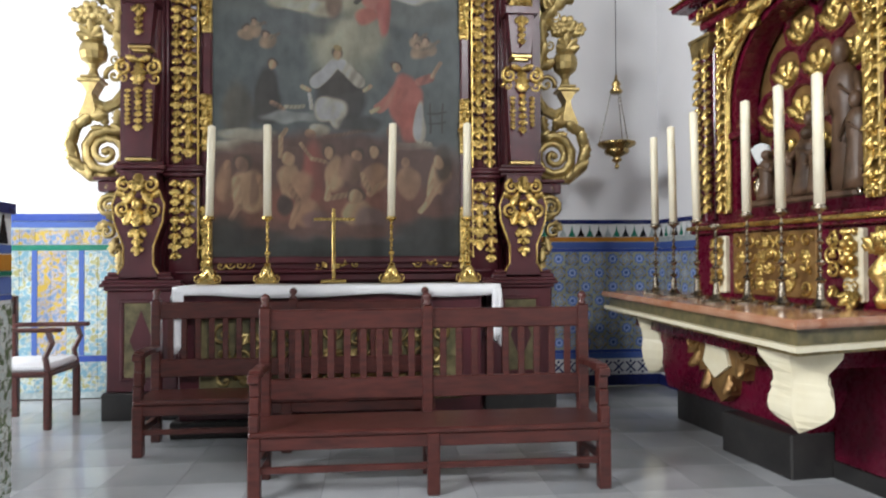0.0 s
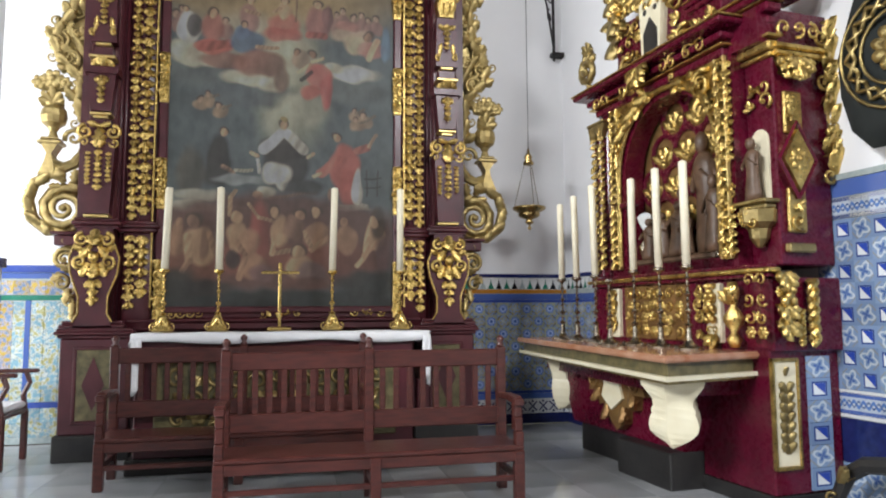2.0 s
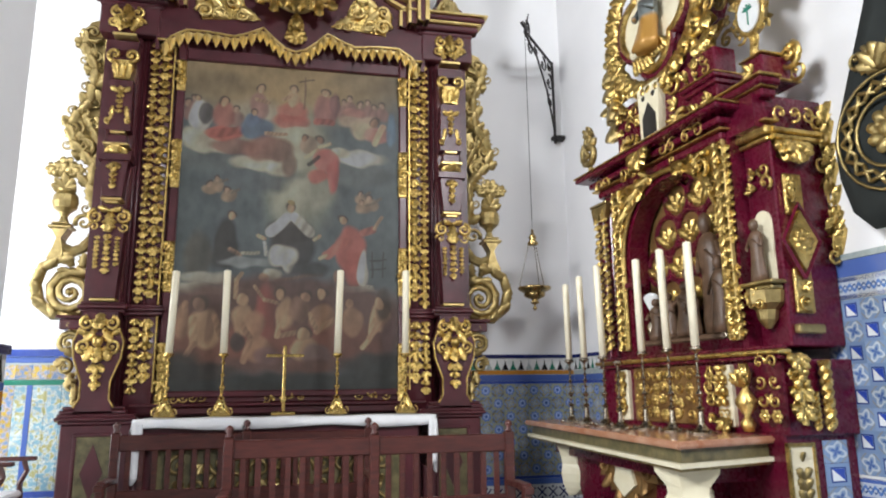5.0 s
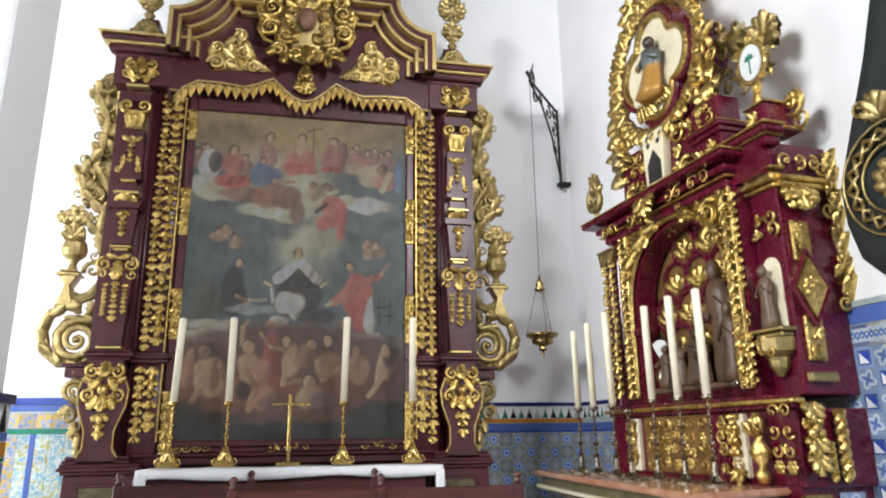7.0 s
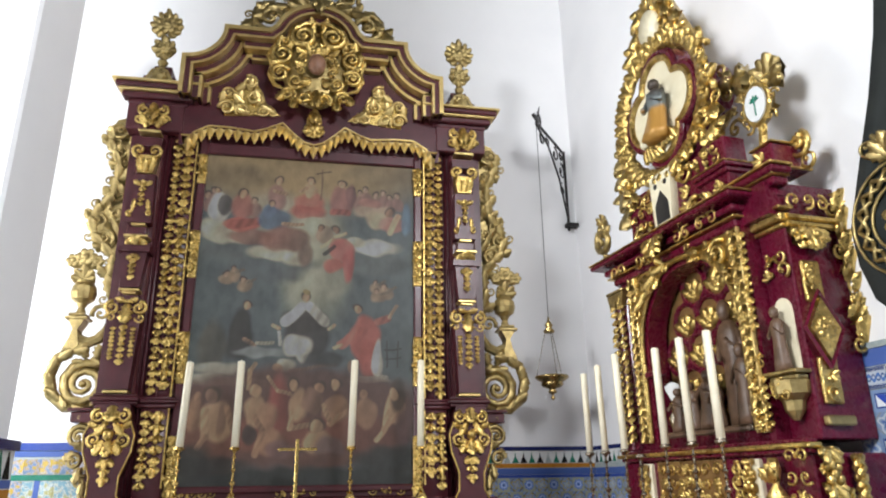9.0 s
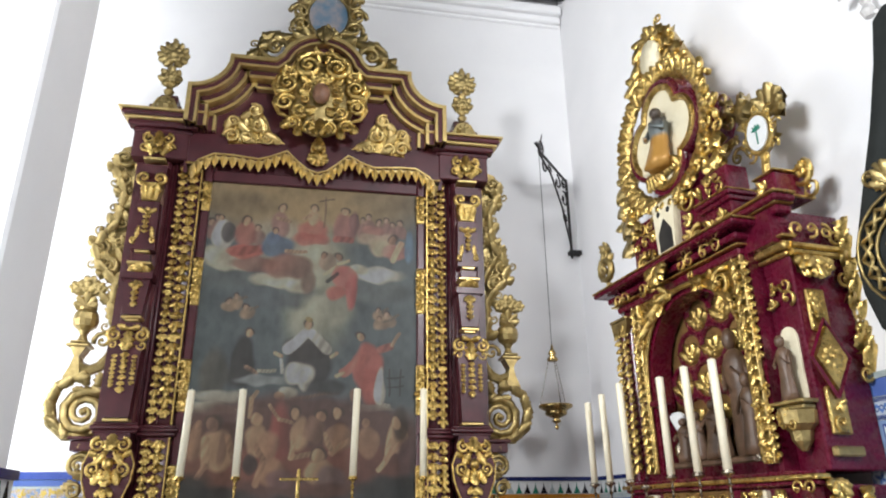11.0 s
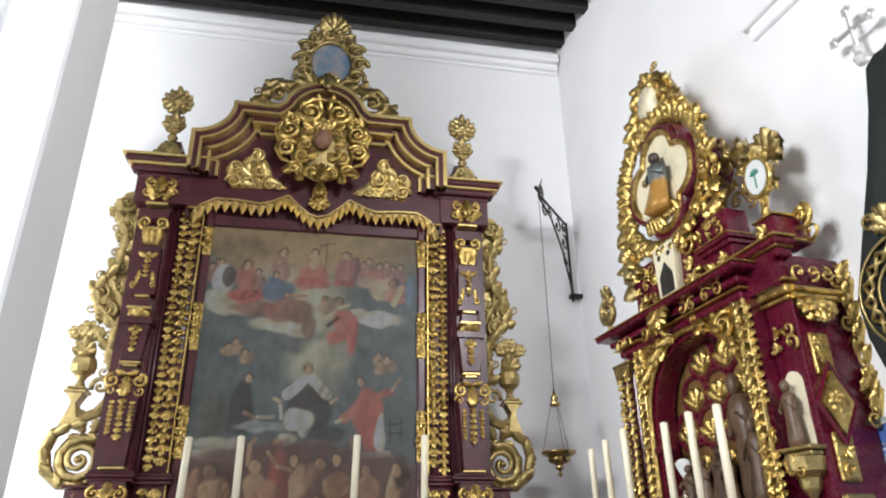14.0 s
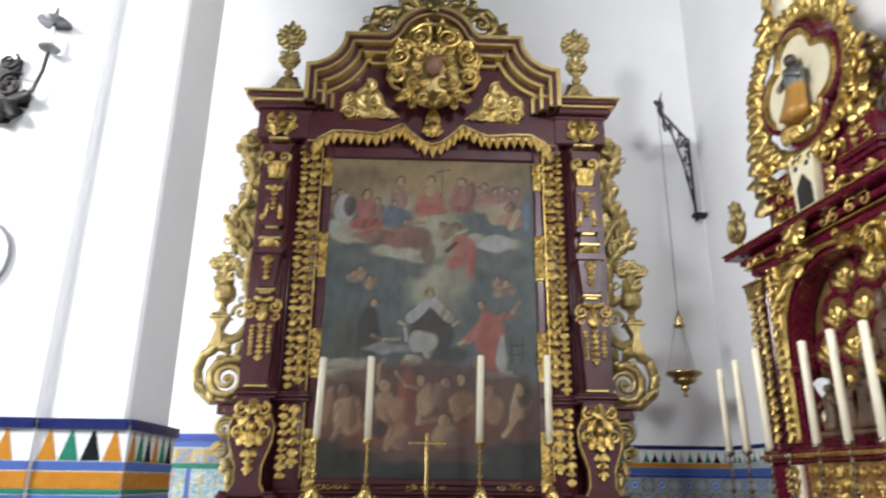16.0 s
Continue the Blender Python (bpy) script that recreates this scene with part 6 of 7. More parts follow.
side_table = thing("side_altar_table", RIGHT, "salmon marble altar top on a green and cream moulded base", "altar table")
bm = slab(B(), TOP, 0.945, 0.99)
bmesh.ops.bevel(bm, geom=list(bm.edges), offset=0.012, segments=2, affect="EDGES")
part("marble_top", bm, PINK, side_table)
part("green_frieze", slab(B(), shrink(0.06), 0.86, 0.945), GREEN, side_table, "green marbled frieze")
part("cream_fillet", slab(B(), shrink(0.02), 0.835, 0.862), CREAM, side_table)
part("gold_fillet", slab(B(), shrink(0.05), 0.815, 0.836), PALE_GOLD, side_table)
part("under_block", slab(B(), [(0.95, -0.75), (3.4, -1.05), (3.4, -0.3), (0.95, -0.3)], 0.70, 0.815), CRIMSON, side_table)


def cream_console(u, n0, w):
    """The shield-shaped bracket below a corner of the table, folded along its middle."""
    bm = B()
    rows = []
    prof = [(0.815, 0.0, 1.25), (0.785, 0.01, 1.12), (0.74, 0.03, 0.86), (0.68, 0.05, 0.76), (0.615, 0.06, 0.74), (0.575, 0.055, 0.98), (0.53, 0.05, 1.0), (0.46, 0.06, 0.98), (0.405, 0.08, 0.82), (0.36, 0.10, 0.42), (0.335, 0.11, 0.05)]
    for z, back, k in prof:
        h = w * k / 2
        rows.append([bm.verts.new(p) for p in ((u - h, n0 + back + 0.06 * k, z), (u, n0 + back - 0.03, z), (u + h, n0 + back + 0.09 * k, z), (u + h * 0.9, n0 + 0.4, z), (u - h * 0.9, n0 + 0.4, z))])
    for a, b in zip(rows, rows[1:]):
        for k in range(5):
            bm.faces.new((a[k], a[(k + 1) % 5], b[(k + 1) % 5], b[k]))
    bm.faces.new(rows[0])
    bm.faces.new(rows[-1][::-1])
    return part("cream_console", bm, CREAM, side_table, "cream painted curved console")




def corner_shield():
    """The shield-shaped bracket under the free corner, folded off its middle and set on the diagonal."""
    bm = B()
    rows = []
    for z, h in ((0.805, 0.20), (0.775, 0.195), (0.735, 0.165), (0.69, 0.13), (0.645, 0.125), (0.62, 0.14), (0.60, 0.135), (0.565, 0.15), (0.52, 0.157), (0.485, 0.15), (0.45, 0.115), (0.415, 0.06), (0.39, 0.01)):
        back = 0.05 * (0.8 - z)
        rows.append([bm.verts.new(p) for p in ((-h, 0.085 + back, z), (-0.22 * h, back, z), (h, 0.03 + back, z), (0.9 * h, 0.42, z), (-0.9 * h, 0.42, z))])
    for a, b in zip(rows, rows[1:]):
        for k in range(5):
            bm.faces.new((a[k], a[(k + 1) % 5], b[(k + 1) % 5], b[k]))
    bm.faces.new(rows[0])
    bm.faces.new(rows[-1][::-1])
    return part("cream_console", bm, CREAM, side_table, "cream painted shield-shaped console", m=pose(3.46, -1.16, 0, 0, 0, 47))


corner_shield()
cream_console(1.22, -0.86, 0.26)
bm = prism(B(), [(1.62, 0.80), (2.72, 0.80), (2.60, 0.70), (2.66, 0.60), (2.52, 0.60), (2.50, 0.48), (2.38, 0.50), (2.36, 0.36), (2.26, 0.30), (2.16, 0.38), (2.12, 0.50), (2.0, 0.48), (1.98, 0.60), (1.84, 0.58), (1.86, 0.68), (1.74, 0.72)], -0.80, -0.70)
part("apron_ground", bm, BROWNGOLD, side_table)
bm = B()
for q in (-1, 1):
    scroll(bm, 2.22 + q * 0.3, 0.68, 0.08, 1, 1.4, q, -0.80)
    leaf(bm, 2.22 + q * 0.12, 0.5, -math.pi / 2, 0.16, 0.08, -0.80)
    leaf(bm, 2.22 + q * 0.22, 0.62, -math.pi / 2 + q * 0.5, 0.16, 0.08, -0.80)
part("apron_carving", bm, BROWNGOLD, side_table)
bm = prism(B(), [(2.05, 0.76), (2.40, 0.76), (2.34, 0.66), (2.38, 0.56), (2.22, 0.46), (2.08, 0.56), (2.12, 0.66)], -0.825, -0.78)
part("apron_shield", bm, CREAM, side_table)

# predella with gilded carving
part("predella", box(B(), 1.62, 3.72, F + 0.02, 0, 0.99, 1.46, 0.01), CRIMSON, D)
part("predella_rail", moulding(B(), 1.66, 3.72, F, ((1.46, 1.49, 0.03), (1.52, 1.545, 0.03))), CRIMSON, D)
part("rail_gilding", moulding(B(), 1.66, 3.72, F, ((1.49, 1.52, 0.06),)), GOLD, D)
part("predella_ground", box(B(), 2.12, 2.93, F - 0.003, F + 0.03, 1.03, 1.45, 0.005), BROWNGOLD, D, "dull browned gilding")
for u0, u1 in ((2.15, 2.9), (3.02, 3.12)):
    bm = B()
    foliage(bm, u0, u1, 1.05, 1.44, rng, 0.105, F - 0.005, True)
    part("predella_carving", bm, GOLD, D)
for u in (1.98, 3.22):
    bm = box(B(), u - 0.07, u + 0.07, F - 0.02, F + 0.03, 1.03, 1.44, 0.01)
    part("predella_panel", bm, CREAM, D)
    bm = B()
    garland(bm, u, 1.08, 1.42, 0.11, rng, F - 0.03)
    part("panel_carving", bm, GOLD, D)
bm = lathe(B(), [(0.03, 0), (0.05, 0.05), (0.02, 0.1), (0.07, 0.17), (0.07, 0.2), (0.02, 0.27), (0.045, 0.36), (0.03, 0.43)], (3.47, F - 0.06, 1.01), 10)
palmette(bm, 3.47, 1.3, math.pi / 2, 0.13, F - 0.1, 5, 2)
part("turned_baluster", bm, GOLD, D, smooth=True)
# corner console and twisted colonnettes on the flank
bm = B()
foliage(bm, 3.58, 3.76, 1.05, 1.5, rng, 0.11, F - 0.06, True)
part("corner_console", bm, GOLD, D)
FL = pose(3.72, F, 0, 0, 0, 90)  # the flank: x runs back to the wall
bm = B()
garland(bm, 0.09, 1.08, 1.48, 0.12, rng, -0.05)
foliage(bm, 0.02, 0.17, 1.12, 1.5, rng, 0.1, -0.04, True)
part("flank_console", bm, GOLD, D, m=FL)
for x, r, z1 in ((0.30, 0.032, 1.44), (0.2, 0.02, 1.25)):
    bm = B()
    for q in range(2):
        tube(bm, [(x + r * 0.6 * math.cos(k * 0.9 + q * math.pi), -0.05 + r * 0.6 * math.sin(k * 0.9 + q * math.pi), 1.03 + (z1 - 1.03) * k / 24) for k in range(25)], r * 0.7, 6)
    part("twisted_colonnette", bm, GOLD, D, m=FL)

# main storey: wall with an arched opening
U0, U1, ZS, R = 2.14, 3.28, 2.36, 0.57
uc = (U0 + U1) / 2
arch = [(uc + R * math.cos(math.radians(a)), ZS + R * math.sin(math.radians(a))) for a in range(0, 181, 12)]


def arch_wall(bm, x0, x1, z0, z1, pts, y0, y1, zb):
    """A wall with an arched hole down to zb."""
    box(bm, x0, pts[-1][0], y0, y1, z0, z1)
    box(bm, pts[0][0], x1, y0, y1, z0, z1)
    if zb > z0:
        box(bm, pts[-1][0], pts[0][0], y0, y1, z0, zb)
    for a, b in zip(pts, pts[1:]):
        prism(bm, [a, (a[0], z1), (b[0], z1), b], y0, y1)
    return bm


part("niche_wall", arch_wall(B(), 1.80, 3.45, 1.54, 3.0, arch, F + 0.02, F + 0.2, 1.62), CRIMSON, D)
part("niche_back", box(B(), 1.7, 3.6, -0.36, 0, 1.54, 3.0), CRIMSON, D)
part("niche_floor", box(B(), 2.0, 3.4, F + 0.02, -0.1, 1.54, 1.62), CRIMSON, D)
bm = B()
big = [(uc + (R + 0.05) * math.cos(math.radians(a)), ZS + (R + 0.05) * math.sin(math.radians(a))) for a in range(0, 181, 10)]
tube(bm, [(x, F - 0.01, z) for x, z in [(U1 + 0.05, 1.62)] + big + [(U0 - 0.05, 1.62)]], 0.022)
part("arch_bead", bm, GOLD, D)
bm = arch_wall(B(), U0 - 0.13, U1 + 0.13, 1.60, 3.02, [(uc + (R + 0.06) * math.cos(math.radians(a)), ZS + (R + 0.06) * math.sin(math.radians(a))) for a in range(0, 181, 12)], F - 0.005, F + 0.03, 1.6)
part("arch_ground", bm, GOLD, D)
bm = B()
for s in (-1, 1):
    scroll(bm, uc + s * 0.5, 2.86, 0.11, 1, 1.7, s, F - 0.03)
    scroll(bm, uc + s * 0.6, 2.66, 0.07, 2, 1.4, -s, F - 0.03)
    acanthus(bm, [(uc + s * 0.16, 2.98), (uc + s * 0.3, 2.94), (uc + s * 0.45, 2.84), (uc + s * 0.58, 2.7)], 0.1, F - 0.02)
    husks(bm, uc + s * (R + 0.1), 1.62, 2.98, 0.085, rng, F - 0.02)
part("arch_carving", bm, GOLD, D)
for s in (-1, 1):
    for q in (0.055, 0.145):
        part("strip_edge", box(B(), uc + s * (R + q) - 0.006, uc + s * (R + q) + 0.006, F - 0.03, F, 1.6, 3.0, 0.003), BRIGHT_GOLD, D)
# lobed gilt panels between crimson ribs inside the niche
part("niche_ground", box(B(), U0 - 0.02, U1 + 0.02, -0.372, -0.35, 1.62, 2.97), BROWNGOLD, D, "dull gilded niche back")
for j in range(5):
    for i in range(4):
        u, z = U0 + 0.14 + i * 0.29 + (0.145 if j % 2 else 0), 1.76 + j * 0.26
        if u > U1 - 0.02 or math.hypot(u - uc, max(0, z - ZS)) > R + 0.02:
            continue
        part("niche_rib", tube(B(), [(u + 0.15 * math.cos(k * 0.524), -0.38, z + 0.15 * math.sin(k * 0.524)) for k in range(13)], 0.022, 6), CRIMSON, D)
        bm = B()
        for q in (-0.9, -0.3, 0.3, 0.9):
            leaf(bm, u, z - 0.1, math.pi / 2 + q, 0.19, 0.08, -0.385, 0.25)
        rosette(bm, u, z - 0.03, 0.05, -0.4, 6)
        part("panel_shell", bm, GOLD, D)
part("niche_rail", box(B(), 2.0, 2.32, F - 0.02, F + 0.05, 2.12, 2.17, 0.01), CRIMSON, D)
# the narrow pilasters at both sides of the arch
for u in (1.86, 1.74):
    part("side_pilaster", box(B(), u - 0.05, u + 0.05, F + 0.0, -0.2, 1.55, 2.95, 0.01), CRIMSON, D)
    bm = B()
    husks(bm, u, 1.6, 2.9, 0.075, rng, F - 0.02)
    part("pilaster_carving", bm, GOLD, D)
    part("side_capital", box(prism(B(), [(u - 0.04, 2.80), (u + 0.04, 2.80), (u + 0.075, 2.92), (u - 0.075, 2.92)], F - 0.05, F), u - 0.08, u + 0.08, F - 0.06, F, 2.925, 2.95, 0.005), PALE_GOLD, D)
bm = B()
husks(bm, 3.44, 2.28, 2.95, 0.065, rng, F + 0.0)
husks(bm, 3.44, 1.6, 1.95, 0.065, rng, F + 0.0)
foliage(bm, 3.40, 3.47, 2.0, 2.2, rng, 0.08, F)
part("pilaster_carving", bm, GOLD, D)
# corner wing with its small shelf and flank
part("wing", box(B(), 3.45, 3.70, G, -0.02, 1.54, 3.2, 0.01), CRIMSON, D)
part("wing_niche", prism(B(), [(3.50, 1.98), (3.65, 1.98), (3.65, 2.36)] + [(3.575 + 0.075 * math.cos(math.radians(a)), 2.36 + 0.09 * math.sin(math.radians(a))) for a in range(20, 180, 20)] + [(3.50, 2.36)], G - 0.012, G + 0.03), CREAM, D, "cream arched niche back")
shelf = moulding(B(), 3.51, 3.65, G - 0.06, ((1.90, 1.94, 0.05), (1.94, 1.965, 0.08)))
lathe(shelf, [(0.02, 1.66), (0.06, 1.72), (0.07, 1.78), (0.12, 1.82), (0.13, 1.9)], (3.58, G - 0.05, 0), 8)
part("statue_shelf", shelf, PALE_GOLD, D)
bm = B()
foliage(bm, 3.50, 3.66, 1.78, 1.92, rng, 0.08, G - 0.15)
foliage(bm, 3.47, 3.69, 2.55, 2.8, rng, 0.11, G - 0.02)
part("wing_carving", bm, GOLD, D)
bm = B()
for z0, z1, w in ((1.75, 2.04, 0.075), (2.40, 2.68, 0.075)):
    box(bm, 0.22 - w, 0.22 + w, -0.03, 0, z0, z1, 0.01)
prism(bm, [(0.22, 2.02), (0.34, 2.22), (0.22, 2.42), (0.10, 2.22)], -0.06, 0)
rosette(bm, 0.22, 2.22, 0.08, -0.06, 8)
foliage(bm, 0.16, 0.28, 1.78, 2.0, rng, 0.1, -0.03)
foliage(bm, 0.16, 0.28, 2.44, 2.68, rng, 0.1, -0.03)
palmette(bm, 0.2, 2.9, -math.pi / 2, 0.2, -0.03, 6, 2.2)
part("flank_panel", bm, GOLD, D, m=pose(3.70, F + 0.04, 0, 0, 0, 90))
bm = B()
tube(bm, [(0.22 + a, -0.045, 2.22 + b) for a, b in ((0, -0.25), (0.15, 0), (0, 0.25), (-0.15, 0), (0, -0.25))], 0.016, 4)
part("diamond_edge", bm, CRIMSON, D, m=pose(3.70, F + 0.04, 0, 0, 0, 90))
bm = B()
for z in (2.93, 2.98):
    tube(bm, [(0.0, -0.03, z), (0.42, -0.03, z)], 0.022, 6)
palmette(bm, 0.17, 2.9, -math.pi / 2, 0.2, -0.04, 7, 2.4)
foliage(bm, 0.02, 0.36, 3.04, 3.16, rng, 0.1, -0.04)
part("flank_capital", bm, GOLD, D, m=pose(3.70, F + 0.13, 0, 0, 0, 90))
part("flank_foot", box(B(), 0.12, 0.34, -0.05, 0, 1.62, 1.68, 0.01), PALE_GOLD, D, m=pose(3.70, F + 0.04, 0, 0, 0, 90))
bm = B()
line = [(0.60, 2.14), (0.58, 2.3), (0.64, 2.45), (0.61, 2.6), (0.58, 2.75), (0.62, 2.9), (0.58, 3.05), (0.62, 3.2)]
acanthus(bm, line, 0.15, -0.02)
acanthus(bm, [(a + 0.04, b + 0.07) for a, b in line[:-1]], 0.12, -0.03)
for k in range(0, 7, 2):
    scroll(bm, line[k][0] + 0.03, line[k][1], 0.06, 1, 1.3, 1, -0.03)
part("flank_foliage", bm, GOLD, D, m=pose(3.70, F, 0, 0, 0, 90))
# entablature
bm = moulding(B(), 1.80, 3.40, F, ((3.0, 3.06, 0.03), (3.10, 3.15, 0.09), (3.17, 3.21, 0.18)))
moulding(bm, 3.48, 3.68, G, ((3.13, 3.19, 0.03), (3.20, 3.26, 0.08), (3.27, 3.32, 0.13)))
box(bm, 1.75, 3.70, F + 0.02, 0, 3.0, 3.235)
part("entablature", bm, CRIMSON, D)
bm = moulding(B(), 1.80, 3.40, F, ((3.06, 3.075, 0.07), (3.21, 3.225, 0.19)))
moulding(bm, 3.48, 3.68, G, ((2.91, 2.94, 0.035), (2.95, 3.01, 0.055), (3.03, 3.05, 0.07), (3.32, 3.34, 0.145), (3.26, 3.275, 0.1)))
part("entablature_gilding", bm, GOLD, D)
bm = B()
for u in (1.95, 2.35, 2.9, 3.2):
    foliage(bm, u - 0.12, u + 0.12, 3.02, 3.18, rng, 0.11, F - 0.08, True)
for u in (2.62,):
    palmette(bm, u, 3.2, -math.pi / 2, 0.24, F - 0.14, 7, 2)
foliage(bm, 3.5, 3.68, 3.06, 3.18, rng, 0.09, G - 0.05)
part("frieze_carving", bm, GOLD, D)
# attic storey
part("attic", box(box(B(), 1.95, 3.05, -0.5, -0.1, 3.23, 3.78, 0.01), 3.05, 3.36, -0.56, -0.36, 3.23, 3.76, 0.01), CRIMSON, D)
part("attic_stay", box(B(), 2.5, 2.75, -0.3, 0, 3.23, 4.2), CRIMSON, D)
part("attic_block", box(B(), 3.56, 3.74, -0.5, -0.2, 3.33, 3.52, 0.01), CRIMSON, D)
part("attic_cornice", box(box(B(), 3.0, 3.40, -0.61, -0.32, 3.50, 3.535, 0.008), 3.02, 3.38, -0.59, -0.34, 3.46, 3.50, 0.008), CRIMSON, D)
part("attic_gilding", box(box(box(B(), 3.54, 3.76, -0.515, -0.19, 3.52, 3.535, 0.004), 3.54, 3.76, -0.515, -0.19, 3.335, 3.35, 0.004), 3.0, 3.40, -0.615, -0.31, 3.535, 3.548, 0.004), GOLD, D)
bm = B()
foliage(bm, 3.58, 3.72, 3.36, 3.51, rng, 0.1, -0.51)
foliage(bm, 3.1, 3.32, 3.56, 3.74, rng, 0.11, -0.57)
foliage(bm, 2.0, 2.35, 3.26, 3.75, rng, 0.13, -0.52)
foliage(bm, 2.75, 3.05, 3.3, 3.75, rng, 0.13, -0.52)
foliage(bm, 3.08, 3.34, 3.26, 3.42, rng, 0.12, -0.58)
scroll(bm, 3.78, 3.50, 0.10, 1.2, 1.6, -1, -0.3)
scroll(bm, 3.80, 3.40, 0.08, 2.2, 1.4, 1, -0.25)
palmette(bm, 3.76, 3.5, 0.6, 0.14, -0.28, 5, 2)
for u in (2.25, 3.0):
    scroll(bm, u, 3.3, 0.1, 1.2, 1.4, 1, -0.6)
part("attic_carving", bm, GOLD, D)
bm = prism(B(), [(2.42, 3.32), (2.66, 3.32), (2.70, 3.8), (2.40, 3.8)], -0.57, -0.5)
sh = part("small_shield", bm, CREAM, D, "cream shield with black stars")
bm = prism(B(), [(2.46, 3.36), (2.64, 3.36), (2.64, 3.52), (2.55, 3.64), (2.46, 3.52)], -0.578, -0.56)
for u in (2.48, 2.62):
    ball(bm, u, -0.57, 3.70, 0.028, 0.012, 0.028)
part("shield_charge", bm, BLACK, sh)
# medallion with its seated carving
mc = (2.62, 4.40)
lob = []
for k in range(48):
    a = 2 * math.pi * k / 48
    b = (a + math.pi / 4) % (math.pi / 2) - math.pi / 4
    r = 0.21 * math.cos(b) + math.sqrt(0.23 ** 2 - (0.21 * math.sin(b)) ** 2)
    lob.append((mc[0] + r * math.cos(a), mc[1] + r * 1.08 * math.sin(a)))
part("medallion_drum", prism(B(), [(mc[0] + (x - mc[0]) * 1.22, mc[1] + (z - mc[1]) * 1.22) for x, z in lob], -0.50, -0.18), CRIMSON, D)
part("medallion_ground", prism(B(), lob, -0.515, -0.48), CREAM, D)
bm = B()
tube(bm, [(mc[0] + (x - mc[0]) * 1.12, -0.515, mc[1] + (z - mc[1]) * 1.12) for x, z in lob + lob[:1]], 0.026, 6)
part("medallion_ring", bm, CRIMSON, D)
part("medallion_seat", box(B(), mc[0] - 0.26, mc[0] - 0.02, -0.60, -0.51, 4.10, 4.24, 0.02), CREAM, D)
for u0, u1, z0, z1 in ((mc[0] - 0.28, mc[0] + 0.02, 3.96, 4.10), (mc[0] - 0.02, mc[0] + 0.22, 4.02, 4.16)):
    bm = B()
    for k in range(5):
        leaf(bm, u0 + (u1 - u0) * (k + 0.5) / 5, z0, math.pi / 2 + 0.2 * (k - 2), z1 - z0, 0.07, -0.56, 0.4)
    part("medallion_foliage", bm, GOLD, D)
bm = B()
tube(bm, [(x, -0.53, z) for x, z in lob + lob[:1]], 0.03)
for k in range(22):
    a = 2 * math.pi * k / 22
    u, z = mc[0] + 0.62 * math.cos(a), mc[1] + 0.64 * math.sin(a)
    scroll(bm, u, z, 0.10, a, 1.4, 1 if k % 2 else -1, -0.52, 0.03)
    palmette(bm, mc[0] + 0.54 * math.cos(a + 0.14), mc[1] + 0.56 * math.sin(a + 0.14), a, 0.19, -0.53, 5, 2.2)
for s in (-1, 1):
    acanthus(bm, [(mc[0] + s * 0.62, 4.1), (mc[0] + s * 0.66, 3.95), (mc[0] + s * 0.6, 3.8), (mc[0] + s * 0.5, 3.7)], 0.16, -0.5)
    acanthus(bm, [(mc[0] + s * 0.1, 5.5), (mc[0] + s * 0.2, 5.35), (mc[0] + s * 0.26, 5.18), (mc[0] + s * 0.4, 5.05)], 0.15, -0.5)
    scroll(bm, mc[0] + s * 0.16, 5.2, 0.12, 1, 1.5, s, -0.5)
palmette(bm, mc[0], 5.35, math.pi / 2, 0.26, -0.5, 7, 2.2)
foliage(bm, mc[0] - 0.2, mc[0] + 0.2, 5.0, 5.4, rng, 0.16, -0.5, True)
part("medallion_carving", bm, GOLD, D)
part("crest_board", prism(B(), [(mc[0] - 0.35, 4.95), (mc[0] + 0.35, 4.95), (mc[0] + 0.1, 5.5), (mc[0] - 0.1, 5.5)], -0.49, -0.3), GOLD, D)
part("crest_shield", prism(B(), [(mc[0] + 0.14 * math.cos(k * 0.449), 5.22 + 0.17 * math.sin(k * 0.449)) for k in range(14)], -0.56, -0.48), CREAM, D)
# gilt side foliage and the oval plaque on it
bm = B()
acanthus(bm, [(3.15, 4.35), (3.3, 4.3), (3.45, 4.15), (3.5, 3.98), (3.58, 3.82)], 0.22, -0.3)
foliage(bm, 3.15, 3.6, 3.78, 4.2, rng, 0.17, -0.3)
palmette(bm, 3.62, 4.1, 1.2, 0.26, -0.3, 7, 3)
acanthus(bm, [(1.98, 4.3), (1.86, 4.15), (1.84, 3.95), (1.9, 3.75), (1.85, 3.55)], 0.2, -0.45)
part("attic_wing", bm, PALE_GOLD, D)
bm = prism(B(), [(3.66 + 0.10 * math.cos(k * 0.349), 3.86 + 0.135 * math.sin(k * 0.349)) for k in range(18)], -0.50, -0.46)
pl = part("oval_plaque", bm, T_WHITE, D, "white oval plaque with a painted palm")
bm = B()
tube(bm, [(3.66 + 0.12 * math.cos(k * 0.349), -0.48, 3.86 + 0.155 * math.sin(k * 0.349)) for k in range(19)], 0.018)
for k in range(8):
    scroll(bm, 3.66 + 0.15 * math.cos(k * 0.785), 3.86 + 0.19 * math.sin(k * 0.785), 0.05, k * 0.785, 1.2, 1, -0.47)
tube(bm, [(3.66, -0.46, 3.7), (3.62, -0.45, 3.5), (3.66, -0.44, 3.24)], 0.03)
part("plaque_frame", bm, GOLD, pl)
bm = B()
tube(bm, [(3.66, -0.503, 3.77), (3.66, -0.503, 3.88)], 0.006)
for a in (0.2, 0.8, 1.57, 2.3, 2.9):
    leaf(bm, 3.66, 3.88, a, 0.055, 0.018, -0.503, 0.05)
